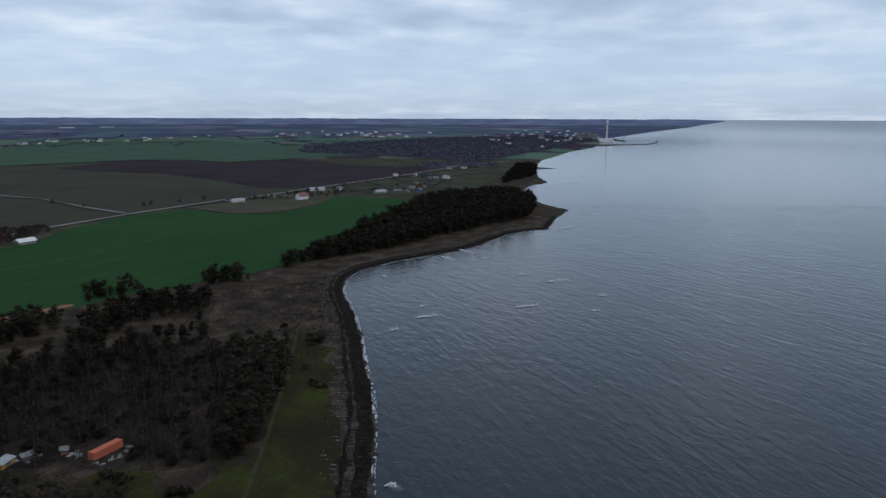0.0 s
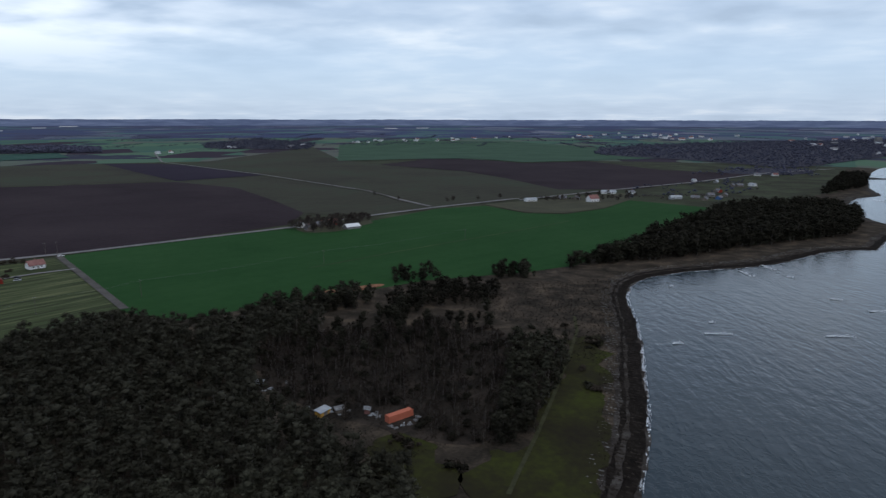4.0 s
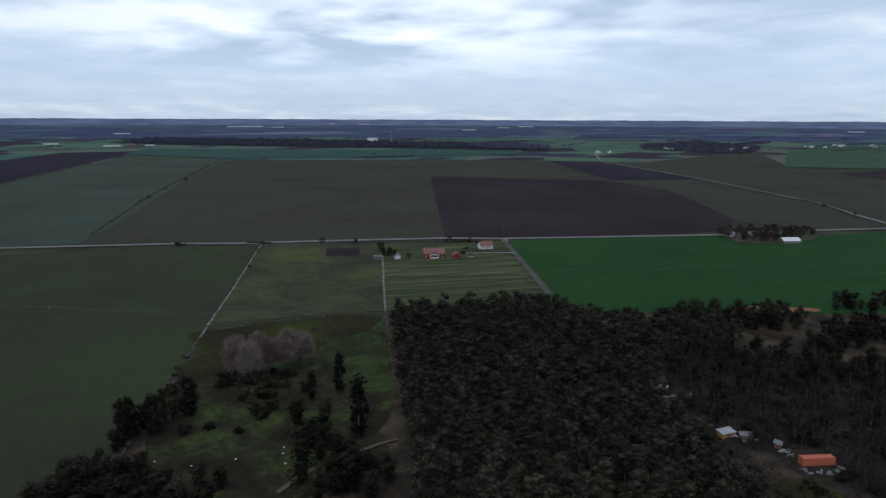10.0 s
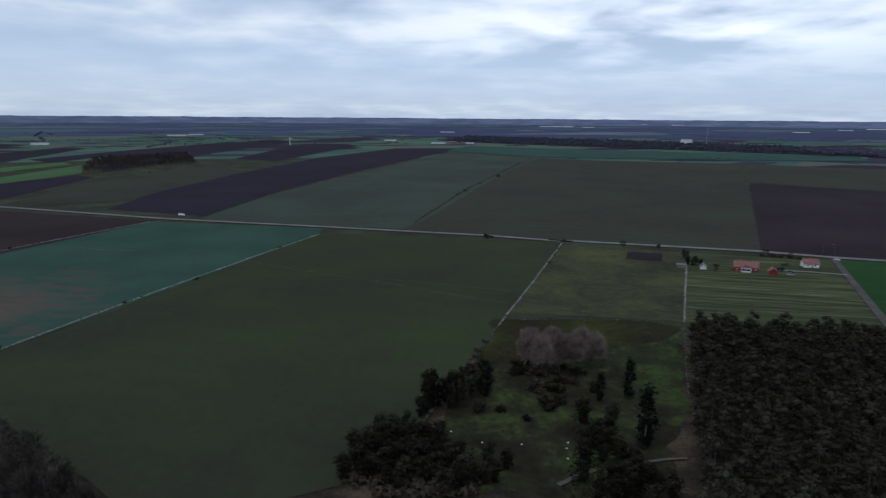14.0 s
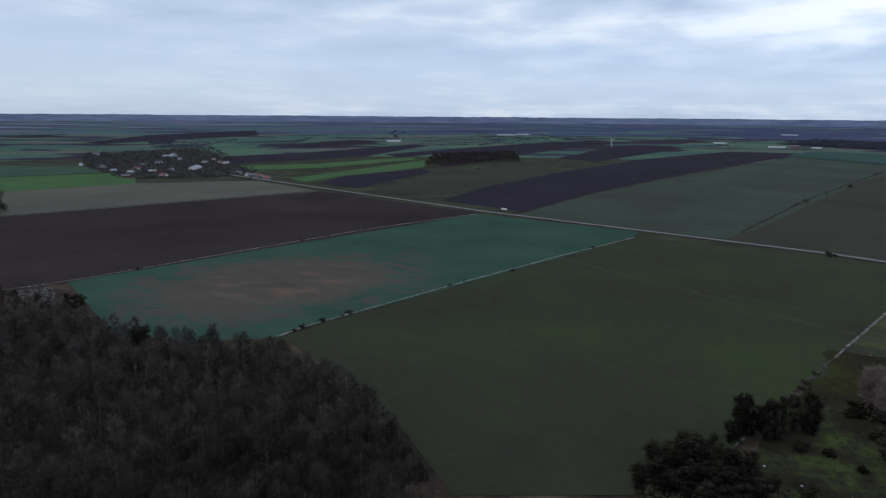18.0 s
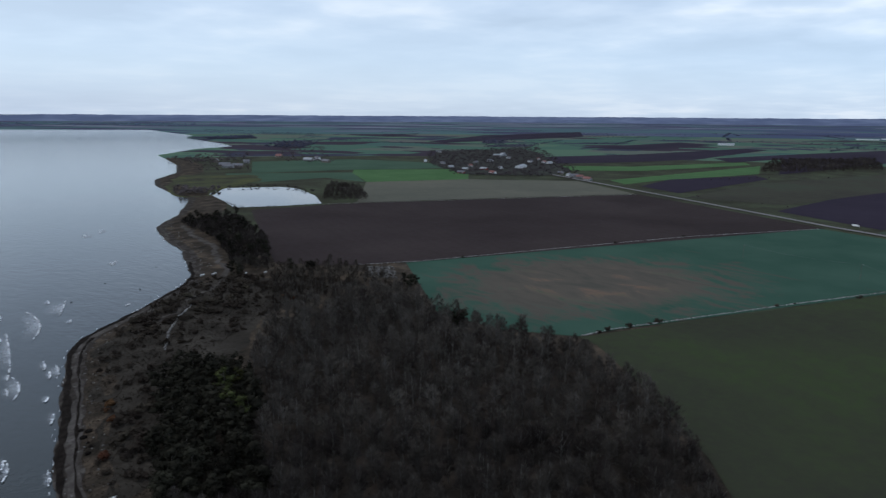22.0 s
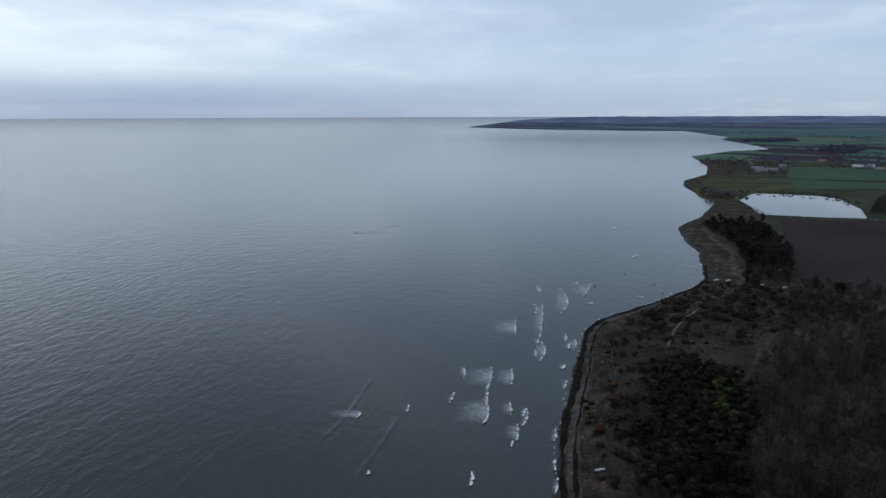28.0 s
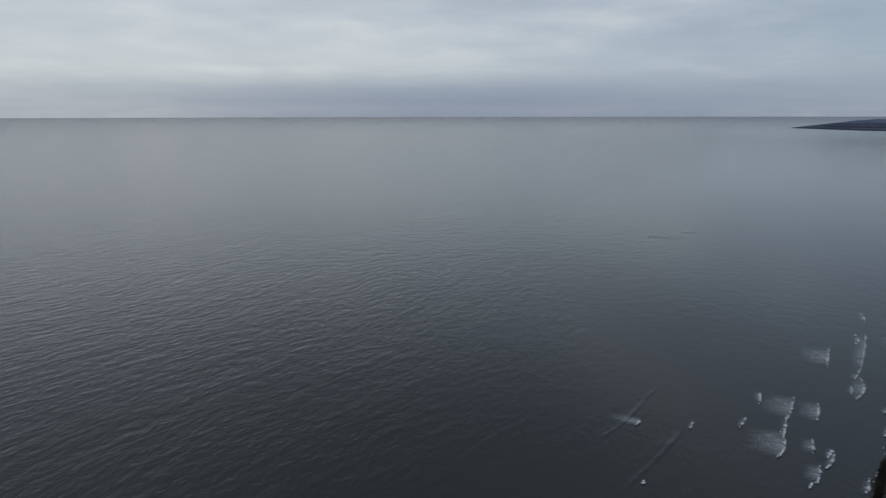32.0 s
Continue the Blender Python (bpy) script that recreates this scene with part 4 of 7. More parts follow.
# ---- trees ----
def tube(path, radii, sides=5):
    """A tapered round limb along a line."""
    path, v, f = [Vector(p) for p in path], [], []
    for k, (p, r) in enumerate(zip(path, radii)):
        d = (path[min(k + 1, len(path) - 1)] - path[max(k - 1, 0)]).normalized()
        a = d.orthogonal().normalized()
        b = d.cross(a)
        v += [p + (a * math.cos(2 * math.pi * s / sides) + b * math.sin(2 * math.pi * s / sides)) * r for s in range(sides)]
    for k in range(len(path) - 1):
        for s in range(sides):
            q = (s + 1) % sides
            f += [(k * sides + s, k * sides + q, (k + 1) * sides + q), (k * sides + s, (k + 1) * sides + q, (k + 1) * sides + s)]
    return np.array([x[:] for x in v]), np.array(f)


def join(pieces):
    vs, fs, n = [], [], 0
    for v, f in pieces:
        vs.append(v)
        fs.append(f + n)
        n += len(v)
    return np.concatenate(vs), np.concatenate(fs)


def tufts(centres, radii, count, size, r, flat=0.7):
    """Leaf tufts: small bent cards scattered through round clumps."""
    vs = []
    for c, rad in zip(centres, radii):
        d = r.normal(size=(count, 3))
        d /= np.linalg.norm(d, axis=1)[:, None]
        p = np.array(c) + d * rad * r.uniform(0.55, 1.22, (count, 1)) * np.array([1, 1, flat])
        a = r.normal(size=(count, 3))
        a /= np.linalg.norm(a, axis=1)[:, None]
        b = np.cross(d, a)
        b /= np.linalg.norm(b, axis=1)[:, None] + 1e-9
        a = np.cross(b, d) + d * r.uniform(-0.9, 0.9, (count, 1))
        s = size * r.uniform(0.6, 1.3, (count, 1))
        vs.append(np.stack([p - a * s, p + b * s * 0.6, p + a * s, p - b * s * 0.6], 1))
    v = np.concatenate(vs).reshape(-1, 3)
    q = np.arange(len(v)).reshape(-1, 4)
    return v, np.concatenate([q[:, [0, 1, 2]], q[:, [0, 2, 3]]])


def icosahedron():
    bm = bmesh.new()
    bmesh.ops.create_icosphere(bm, subdivisions=1, radius=1.0)
    v, f = np.array([x.co[:] for x in bm.verts]), np.array([[w.index for w in x.verts] for x in bm.faces])
    bm.free()
    return v, f


ICO = icosahedron()


def lumps(centres, radii, r, flat=0.75, share=0.58):
    """Dense uneven cores of the clumps, under their tufts."""
    return [(np.array(c) + ICO[0] * r.uniform(0.5, 1.25, (12, 1)) * rad * share * r.uniform(0.75, 1.25, 3) * np.array([1, 1, flat]), ICO[1]) for c, rad in zip(centres, radii)]


def pine_shape(seed, height=11.0, width=2.1, clumps=16, cards=30, base=0.34, size=0.28):
    r = np.random.default_rng(seed)
    lean = r.uniform(-0.5, 0.5, 2)
    trunk = tube([(0, 0, -0.3), (lean[0] * 0.4, lean[1] * 0.4, height * 0.5), (lean[0], lean[1], height * 0.93)], (0.17, 0.12, 0.03))
    cs, rs, limbs = [], [], [trunk]
    for k in range(clumps):
        h = base + (0.97 - base) * ((k + r.uniform(0, 1)) / clumps)
        w = width * math.sqrt(max(0.04, 1 - ((h - 0.62) / 0.38) ** 2)) * r.uniform(0.2, 0.85)
        a = r.uniform(0, 2 * math.pi)
        c = (lean[0] * h + w * math.cos(a), lean[1] * h + w * math.sin(a), h * height)
        cs.append(c)
        rs.append(r.uniform(0.6, 1.25) * width * 0.54)
        if k % 2 == 0:
            limbs.append(tube([(lean[0] * h * 0.9, lean[1] * h * 0.9, h * height - 0.5), c], (0.06, 0.02), 3))
    return join(limbs), join(lumps(cs, rs, r) + [tufts(cs, rs, cards, size, r)])


def column_shape(seed, height=14.0, width=1.9):
    r = np.random.default_rng(seed)
    trunk = tube([(0, 0, -0.3), (0, 0, height * 0.9)], (0.2, 0.04))
    cs, rs = [], []
    for k in range(34):
        h = 0.06 + 0.9 * (k + r.uniform(0, 1)) / 34
        w = width * min(1, 3 * h) * (1 - h ** 3) * r.uniform(0.3, 0.75)
        a = r.uniform(0, 6.28)
        cs.append((w * math.cos(a), w * math.sin(a), h * height))
        rs.append(width * 0.5 * r.uniform(0.7, 1.15))
    return trunk, join(lumps(cs, rs, r, 1.3) + [tufts(cs, rs, 12, 0.4, r, 1.3)])


def bare_shape(seed, height=10.0, width=3.4, clumps=16, twigs=42, thick=0.05):
    """A leafless tree: trunk, limbs to the clumps of its domed crown, and sprays of twigs."""
    r = np.random.default_rng(seed)
    lean = Vector((r.uniform(-0.6, 0.6), r.uniform(-0.6, 0.6), 0))
    wood, tri = [tube([(0, 0, -0.3), lean * 0.5 + Vector((0, 0, height * 0.4)), lean + Vector((0, 0, height * 0.9))], (0.17, 0.13, 0.06))], []
    for k in range(clumps):
        f = (k + r.uniform(0, 1)) / clumps
        h = height * (0.34 + 0.6 * f)
        w = width * math.sqrt(max(0.06, 1 - ((f - 0.3) / 0.75) ** 2)) * r.uniform(0.35, 0.95)
        a = k * 2.4 + r.uniform(-0.4, 0.4)
        c = Vector((lean.x * f + w * math.cos(a), lean.y * f + w * math.sin(a), h))
        o = Vector((lean.x * f * 0.7, lean.y * f * 0.7, h * 0.62))
        wood.append(tube([o, o.lerp(c, 0.6), c], (0.08, 0.045, 0.012), 3))
        base = np.array(o.lerp(c, 0.55)[:]) + r.normal(size=(twigs, 3)) * np.array([0.5, 0.5, 0.35]) * height * 0.06
        d = np.array((c - o).normalized()[:]) * 0.5 + r.normal(size=(twigs, 3)) * 0.5 + np.array([0, 0, 0.5])
        d /= np.linalg.norm(d, axis=1)[:, None]
        tip = base + d * (height * 0.17 * r.uniform(0.5, 1.2, (twigs, 1)))
        s = np.cross(d, r.normal(size=(twigs, 3)))
        s *= thick / (np.linalg.norm(s, axis=1)[:, None] + 1e-9)
        tri.append(np.stack([base - s, base + s, tip], 1))
    v = np.concatenate(tri).reshape(-1, 3)
    return join(wood), (v, np.arange(len(v)).reshape(-1, 3))


def bush_shape(seed, size=1.6, clumps=7, cards=26, card=0.38):
    r = np.random.default_rng(seed)
    cs = [(r.normal() * size * 0.45, r.normal() * size * 0.45, size * r.uniform(0.25, 0.7)) for _ in range(clumps)]
    stem = join([tube([(0, 0, -0.2), c], (0.05, 0.015), 3) for c in cs])
    rs = [size * r.uniform(0.35, 0.55) for _ in cs]
    return stem, join(lumps(cs, rs, r, 0.8) + [tufts(cs, rs, cards, card, r, 0.8)])


KINDS = {}


def kind(name, shapes, bark, leaf):
    KINDS[name] = [(mesh("trunk", *s[0], M[bark]), mesh("crown", *s[1], M[leaf], True), s) for s in shapes]


NONE = (np.array([(0, 0, 0), (0.1, 0, 0), (0, 0.1, 0)]), np.array([(0, 1, 2)]))
kind("pine_tree", [pine_shape(k, 10.5, 2.6, 12, 80, 0.38, 0.22) for k in range(6)], "bark", "pine")
kind("pine_far", [pine_shape(110 + k, 10.5, 2.6, 9, 34, 0.42, 0.30) for k in range(6)], "bark", "pine")
kind("broad_pine", [pine_shape(120 + k, 8.0, 3.3, 16, 60, 0.13, 0.27) for k in range(5)], "bark", "dark_pine")
kind("broad_far", [pine_shape(130 + k, 8.0, 3.3, 10, 20, 0.2, 0.44) for k in range(5)], "bark", "dark_pine")
kind("garden_evergreen", [pine_shape(150 + k, 9.0, 3.2, 24, 44, 0.10, 0.32) for k in range(5)], "bark", "dark_pine")
kind("olive_conifer", [pine_shape(125 + k, 8.5, 2.6, 18, 14, 0.14, 0.30) for k in range(2)], "bark", "olive_leaf")
kind("tall_conifer", [column_shape(20 + k) for k in range(3)], "bark", "cypress")
kind("bare_tree", [bare_shape(40 + k, 10.0, 3.4, 18, 34) for k in range(7)], "pale_bark", "twig")
kind("bare_far", [bare_shape(50 + k, 10.0, 3.4, 12, 20, 0.075) for k in range(6)], "bark", "twig")
kind("thicket_tree", [bare_shape(75 + k, 8.0, 3.0, 12, 24, 0.06) for k in range(5)], "bark", "brush")
kind("round_tree", [bare_shape(70 + k, 9.0, 4.6, 18, 34, 0.07) for k in range(4)], "bark", "twig")
kind("willow_tree", [bare_shape(60 + k, 15, 6.4, 40, 95, 0.085) for k in range(2)], "bark", "willow")
kind("brush", [bare_shape(140 + k, 2.0, 1.1, 6, 10, 0.05) for k in range(5)], "bark", "brush")
kind("far_brown", [(NONE, join(lumps([(q.normal() * 3, q.normal() * 3, q.uniform(1.5, 4.5)) for _ in range(4)], q.uniform(2.0, 3.2, 4), q))) for q in map(np.random.default_rng, range(220, 225))], "bark", "brown_crown")
kind("shrub", [bush_shape(80 + k, 1.6, 7, 16, 0.3) for k in range(4)], "bark", "shrub")
kind("juniper_bush", [bush_shape(90 + k, 1.8, 8, 16, 0.32) for k in range(3)], "bark", "dark_pine")
kind("rust_shrub", [bush_shape(99, 1.8, 8, 30, 0.4)], "bark", "rust_shrub")


def stand(x, y, spin=0.0, s=1.0, sz=None, h=None):
    """The pose of a thing on the land at x, y, whose height h may be known."""
    h = float(ground_height(np.array(x, float), np.array(y, float))) if h is None else h
    px, py, pz, k = (float(v) for v in bend(np.array(x, float), np.array(y, float)))
    k2 = k * s
    return Matrix.LocRotScale((px, py, pz + h * k), Euler((0, 0, spin)), (k2, k2, k * (sz or s)))


def plant(which, x, y, s, label, group, sz=None, h=None):
    variants = KINDS[which]
    t, c, _ = variants[int(rng.integers(len(variants)))]
    e = new(which)
    e.matrix_basis = stand(x, y, rng.uniform(0, 6.28), s, sz, h)
    part("trunk", t, e)
    part("crown", c, e)
    return tagged(e, label, "tree" if any(w in which for w in ("tree", "conifer", "pine", "evergreen")) else "bush", group)


def in_poly(x, y, poly):
    inside = np.zeros(np.shape(x), bool)
    for (ax, ay), (bx_, by_) in zip(poly, poly[1:] + poly[:1]):
        if ay != by_:
            inside ^= ((ay > y) != (by_ > y)) & (x < (bx_ - ax) * (y - ay) / (by_ - ay) + ax)
    return inside


CLEARINGS = [(-101.2, 188.8, 9), (-97.9, 180.9, 9), (-92.8, 177.3, 8), (-125, 181.6, 7), (-120.4, 175, 6), (-113.5, 188.2, 5), (-110, 181.4, 5), (-159.6, 189.6, 5), (-154.3, 193.4, 5), (-99.8, 177.1, 7)]


def scatter(poly, gap, jitter=0.5, seed=1, clear=1.0):
    r = np.random.default_rng(seed)
    p = np.array(poly, float)
    xs, ys = np.arange(p[:, 0].min(), p[:, 0].max(), gap), np.arange(p[:, 1].min(), p[:, 1].max(), gap * 0.87)
    gx_, gy_ = np.meshgrid(xs, ys)
    gx_ = gx_ + (np.arange(len(ys)) % 2)[:, None] * gap / 2
    q = np.stack([gx_.ravel(), gy_.ravel()], -1) + r.uniform(-jitter, jitter, (gx_.size, 2)) * gap
    q = q[in_poly(q[:, 0], q[:, 1], poly)]
    for x, y, room in CLEARINGS:
        q = q[np.hypot(q[:, 0] - x, q[:, 1] - y) > clear * room]
    return q


def wood(which, poly, gap, size, label, group, near=0, seed=1, stuff="far_trees", spread=0.25, avoid=None):
    """A wood: the trees nearest to the water's edge below the camera as things, the rest in one mesh."""
    r = np.random.default_rng(seed)
    q = scatter(poly, gap, seed=seed)
    if avoid:
        q = q[~in_poly(q[:, 0], q[:, 1], avoid)]
    q = q[np.argsort(np.hypot(q[:, 0], q[:, 1]))]
    for (x, y), h in zip(q[:near], ground_height(q[:near, 0], q[:near, 1])):
        plant(which, x, y, size * r.uniform(1 - spread, 1 + spread), label, group, h=h)
    rest = q[near:]
    if not len(rest):
        return
    bulk = {"pine_tree": "pine_far", "broad_pine": "broad_far", "bare_tree": "bare_far"}.get(which, which)
    tones = ["twig", "twig_dark", "twig_pale", "twig"] if which == "bare_tree" else [None]
    stems, crowns = [], [[] for _ in tones]
    for (x, y), h in zip(rest, ground_height(rest[:, 0], rest[:, 1])):
        m = np.array(stand(x, y, r.uniform(0, 6.28), size * r.uniform(1 - spread, 1 + spread), h=h))
        (sv, sf), (cv, cf) = KINDS[bulk][int(r.integers(len(KINDS[bulk])))][2]
        stems.append((sv @ m[:3, :3].T + m[:3, 3], sf))
        crowns[int(r.integers(len(tones)))].append((cv @ m[:3, :3].T + m[:3, 3], cf))
    e = new(stuff)
    tagged(e, label, "trees", kind="stuff")
    part("trunks", mesh("trunks", *join(stems), KINDS[which][0][0].materials[0]), e)
    for tone, group in zip(tones, crowns):
        if group:
            part("crowns", mesh("crowns", *join(group), M[tone] if tone else KINDS[which][0][1].materials[0], True), e)


wood("pine_tree", [(-291, 143), (-287, 178), (-268, 228), (-233, 227), (-213, 251), (-190, 278), (-174, 250), (-189, 223), (-173, 201), (-144.6, 174.1), (-120.8, 165.7), (-97.3, 153.1), (-85.2, 148.6), (-73.9, 149.8), (-62, 128), (-128, 62), (-145.1, 79.2), (-198.7, 102.5)], 4.5, 1.0, "dark green pine in a dense coastal wood", "pines of the wood", near=190, seed=3, spread=0.35)
wood("broad_pine", [(-67, 488), (-37, 521), (8, 587), (45, 635), (82, 678), (100, 735), (106, 793), (84, 876), (46, 862), (-4, 815), (-30, 750), (-42, 680), (-66, 600), (-74, 540)], 6.0, 1.38, "dark pine wood along the bay", "", seed=4, spread=0.5)
for (x, y), k in zip([(-101, 466), (-95, 480), (-88, 483), (-92, 476), (-80, 492), (-84, 500), (-76, 504), (-74, 520), (-90, 492), (-105, 450), (-102, 458), (-97, 465), (-98, 474), (-90, 470), (-84, 477), (-78, 484), (-86, 490), (-74, 488), (-72, 497), (-80, 500), (-70, 510)], (1.2, 1.5, 1.6, 1.4, 1.7, 1.5, 1.7, 1.8, 1.3, 1.0, 1.35, 1.1, 0.9, 1.3, 1.5, 1.2, 1.4, 1.1, 1.5, 1.2, 1.4)):
    plant("broad_pine", x + rng.normal() * 2.0, y + rng.normal() * 2.0, k * 1.15, "tall dark pine at the end of the bay wood", "pines at the end of the bay wood", sz=k)
wood("broad_pine", [(90, 1034), (158, 1187), (192, 1408), (151, 1406)], 8.0, 1.3, "dark pines behind the spit", "", seed=5)
for n, b in enumerate(([(-193, 282), (-184, 312), (-192, 332), (-210, 330), (-221, 295)], [(-165, 281), (-148, 319), (-124, 347), (-132, 374), (-165, 361), (-175, 320)], [(-194, 358), (-175, 383), (-182, 396), (-200, 372)], [(-146, 398), (-119, 409), (-126, 427), (-149, 414)], [(-221, 254), (-205, 283), (-220, 304), (-232, 274)])):
    wood("broad_pine", b, 5.6, 0.88, "dark pine beside the wheat field", "pines beside the field", near=9, seed=10 + n, spread=0.45)
wood("broad_pine", [(-196, 231), (-183, 272), (-147, 304), (-118, 333), (-108, 298), (-131, 247), (-158, 224)], 10.5, 0.72, "dark pine scattered in the brown thicket", "scattered pines of the thicket", near=70, seed=19, spread=0.4)
wood("thicket_tree", [(-190, 227), (-174, 254), (-141, 296), (-91, 287), (-66, 265), (-55.1, 200.7), (-65, 184), (-86.3, 179.7), (-124.4, 180), (-157.8, 189.9)], 6.0, 0.75, "bare brown tree in a thicket", "bare trees of the thicket", near=60, seed=20)
wood("broad_pine", [(-93, 286), (-69, 292), (-61, 253), (-55.2, 187.9), (-68.3, 182.7), (-74.5, 223)], 5.2, 0.85, "dark pine at the edge of the thicket", "pines of the thicket", near=14, seed=21)
wood("bare_tree", [(-106, -236), (-154, -297), (-217, -310), (-234, -285), (-218, -224), (-232, -172), (-209.4, -127.1), (-191.3, -101), (-175.6, -85.9), (-150, -62), (-110, -95), (-70, -135), (-45, -150), (-48.6, -165.8), (-71.5, -230.7)], 5.6, 1.0, "bare grey-brown tree in a leafless wood", "trees of the leafless wood", near=220, seed=22, spread=0.4, avoid=[(-83, -258), (-98, -266), (-104, -247), (-114, -248), (-97.6, -204.4), (-80.5, -180.9), (-70.6, -149.5), (-48.7, -165.1), (-56.5, -193.6)])
wood("broad_pine", [(-83, -258), (-98, -266), (-104, -247), (-114, -248), (-97.6, -204.4), (-80.5, -180.9), (-70.6, -149.5), (-48.7, -165.1), (-56.5, -193.6)], 4.6, 0.95, "dark evergreen at the edge of the leafless wood", "evergreens by the shore", near=30, seed=23, spread=0.4)
wood("thicket_tree", [(-164, -312), (-215, -318), (-236, -300), (-252, -330), (-255, -385), (-229, -396), (-205, -405), (-190, -362), (-172, -345)], 6.5, 0.8, "bare brown tree in low scrub", "bare trees of the scrub", near=50, seed=29, spread=0.4)
wood("broad_pine", [(-238, -621), (-296, -630), (-259, -499), (-211, -401), (-188, -406), (-227, -519)], 15.0, 0.95, "dark pine on the point by the pond", "pines on the point", near=20, seed=24, spread=0.45)
wood("round_tree", [(-238, -621), (-296, -630), (-259, -499), (-211, -401), (-188, -406), (-227, -519)], 6.5, 0.85, "bare tree on the point by the pond", "bare trees on the point", near=20, seed=25)
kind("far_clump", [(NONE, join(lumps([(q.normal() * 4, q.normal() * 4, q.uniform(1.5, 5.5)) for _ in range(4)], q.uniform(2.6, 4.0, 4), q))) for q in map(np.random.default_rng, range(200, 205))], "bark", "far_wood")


def line_points(points, gap, wander, seed):
    r = np.random.default_rng(seed)
    out = []
    for (ax, ay), (cx, cy) in zip(points[:-1], points[1:]):
        n = max(1, int(math.hypot(cx - ax, cy - ay) / gap))
        for k in range(n):
            s = (k + r.uniform(0, 1)) / n
            out.append((ax + (cx - ax) * s + r.normal() * wander, ay + (cy - ay) * s + r.normal() * wander))
    return out


def mass(which, places, size, label, name, seed, spread=0.4, category="trees"):
    """Many small plants that nobody could count, in one mesh."""
    r = np.random.default_rng(seed)
    got = []
    p = np.array(places, float)
    for (x, y), h in zip(p, ground_height(p[:, 0], p[:, 1])):
        m = np.array(stand(x, y, r.uniform(0, 6.28), size * r.uniform(1 - spread, 1 + spread), h=h))
        v, f = KINDS[which][int(r.integers(len(KINDS[which])))][2][1]
        got.append((v @ m[:3, :3].T + m[:3, 3], f))
    return tagged(new(name, mesh(name, *join(got), KINDS[which][0][1].materials[0], True)), label, category, kind="stuff")


# far woods and hedges
FAR_WOODS = [
    ([(-2848, 264), (-2277, 831), (-1759, 1347), (-2095, 1604), (-2958, 1032), (-3471, 453)], 20, 1.5),
    ([(-1942, 1243), (-1686, 1381), (-1959, 1605), (-2251, 1466)], 18, 1.6),
    ([(-1621, 1722), (-1286, 1817), (-1529, 2226), (-2174, 2702), (-1950, 2071)], 24, 1.1),
    ([(-1150, -2560), (-1350, -2570), (-1480, -2900), (-1190, -2760)], 17, 1.1),
    ([(-1004, -1880), (-1090, -1790), (-1290, -2050), (-1080, -1960)], 18, 1.0),
    ([(-398, 1903), (-124, 1780), (83, 1544), (232, 1942), (463, 2506), (711, 3157), (562, 3923), (-212, 3064), (-487, 2430)], 24, 1.15),
    ([(-93, 1333), (108, 1372), (126, 1607), (-31, 1538)], 22, 0.9),
    ([(-1074, -1995), (-1123, -1831), (-1375, -2199), (-1240, -2216)], 30, 1.2),
    ([(-1547, -1494), (-1701, -1403), (-1896, -1564), (-1691, -1633)], 30, 1.0),
    ([(-1707, -1656), (-1797, -1622), (-2075, -1870), (-1960, -1898)], 30, 1.2),
]
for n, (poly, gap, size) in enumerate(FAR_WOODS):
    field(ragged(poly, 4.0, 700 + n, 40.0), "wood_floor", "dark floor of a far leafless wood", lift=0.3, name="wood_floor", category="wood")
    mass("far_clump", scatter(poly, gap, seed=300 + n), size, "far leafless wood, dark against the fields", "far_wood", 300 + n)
field(ragged([(-1267, -1420), (-1640, -1400), (-995, -730), (-885, -730), (-800, -830), (-945, -1060)], 6.0, 15, 30.0), "village_ground", "dark gardens of the village", lift=0.2, name="village_ground", category="ground")
for n, (poly, gap, size, label) in enumerate((
        ([(-1267, -1439), (-1701, -1403), (-995, -723), (-879, -724), (-792, -830), (-945, -1074)], 15, 0.72, "bare brown trees among the village houses"), ([(-496, -1189), (-574, -1139), (-830, -1640), (-697, -1660)], 20, 0.75, "bare brown trees of a coastal hamlet"),
        ([(-731, -1312), (-795, -1209), (-1129, -1744), (-1284, -2251)], 26, 0.75, "bare brown trees of a far farm"))):
    mass("far_brown", scatter(poly, gap, seed=360 + n), size, label, "bare_trees", 360 + n)
mass("bare_far", scatter([(-1230, -512), (-1475, -380), (-1840, -500), (-1610, -645)], 9.5, seed=365), 0.95, "bare brown trees of a far copse", "bare_trees", 365)
mass("bare_far", scatter([(-431, -684), (-466, -642), (-545, -764), (-537, -828)], 6.5, seed=366), 0.85, "bare brown trees beside the pond", "bare_trees", 366)
mass("far_brown", line_points([(-1755, 801), (-1684, 833), (-1638, 876)], 9, 6, 369), 0.8, "small dark copse at the edge of a field", "bare_trees", 369)
mass("far_clump", line_points([(-1500, 2420), (-1480, 2670), (-1405, 2872), (-1285, 3031), (-1130, 3394), (-850, 3600), (-449, 3850)], 15, 22, 382) + line_points([(-1530, 1440), (-1560, 1800), (-1480, 2089)], 14, 18, 383), 0.62, "dark trees between far houses", "far_trees", 382)
mass("far_brown", line_points([(-1512, 2446), (-1496, 2670), (-1421, 2872), (-1301, 3031), (-1150, 3394)], 20, 12, 370) + line_points([(-878, 3525), (-449, 3798), (-273, 3942)], 16, 20, 371), 0.7, "bare trees along a far row of houses", "bare_trees", 370)
mass("far_brown", line_points([(-1542, 1692), (-1433, 2023), (-1414, 2412), (-1167, 2717)], 22, 16, 372), 0.8, "bare trees of the inland village", "bare_trees", 371)
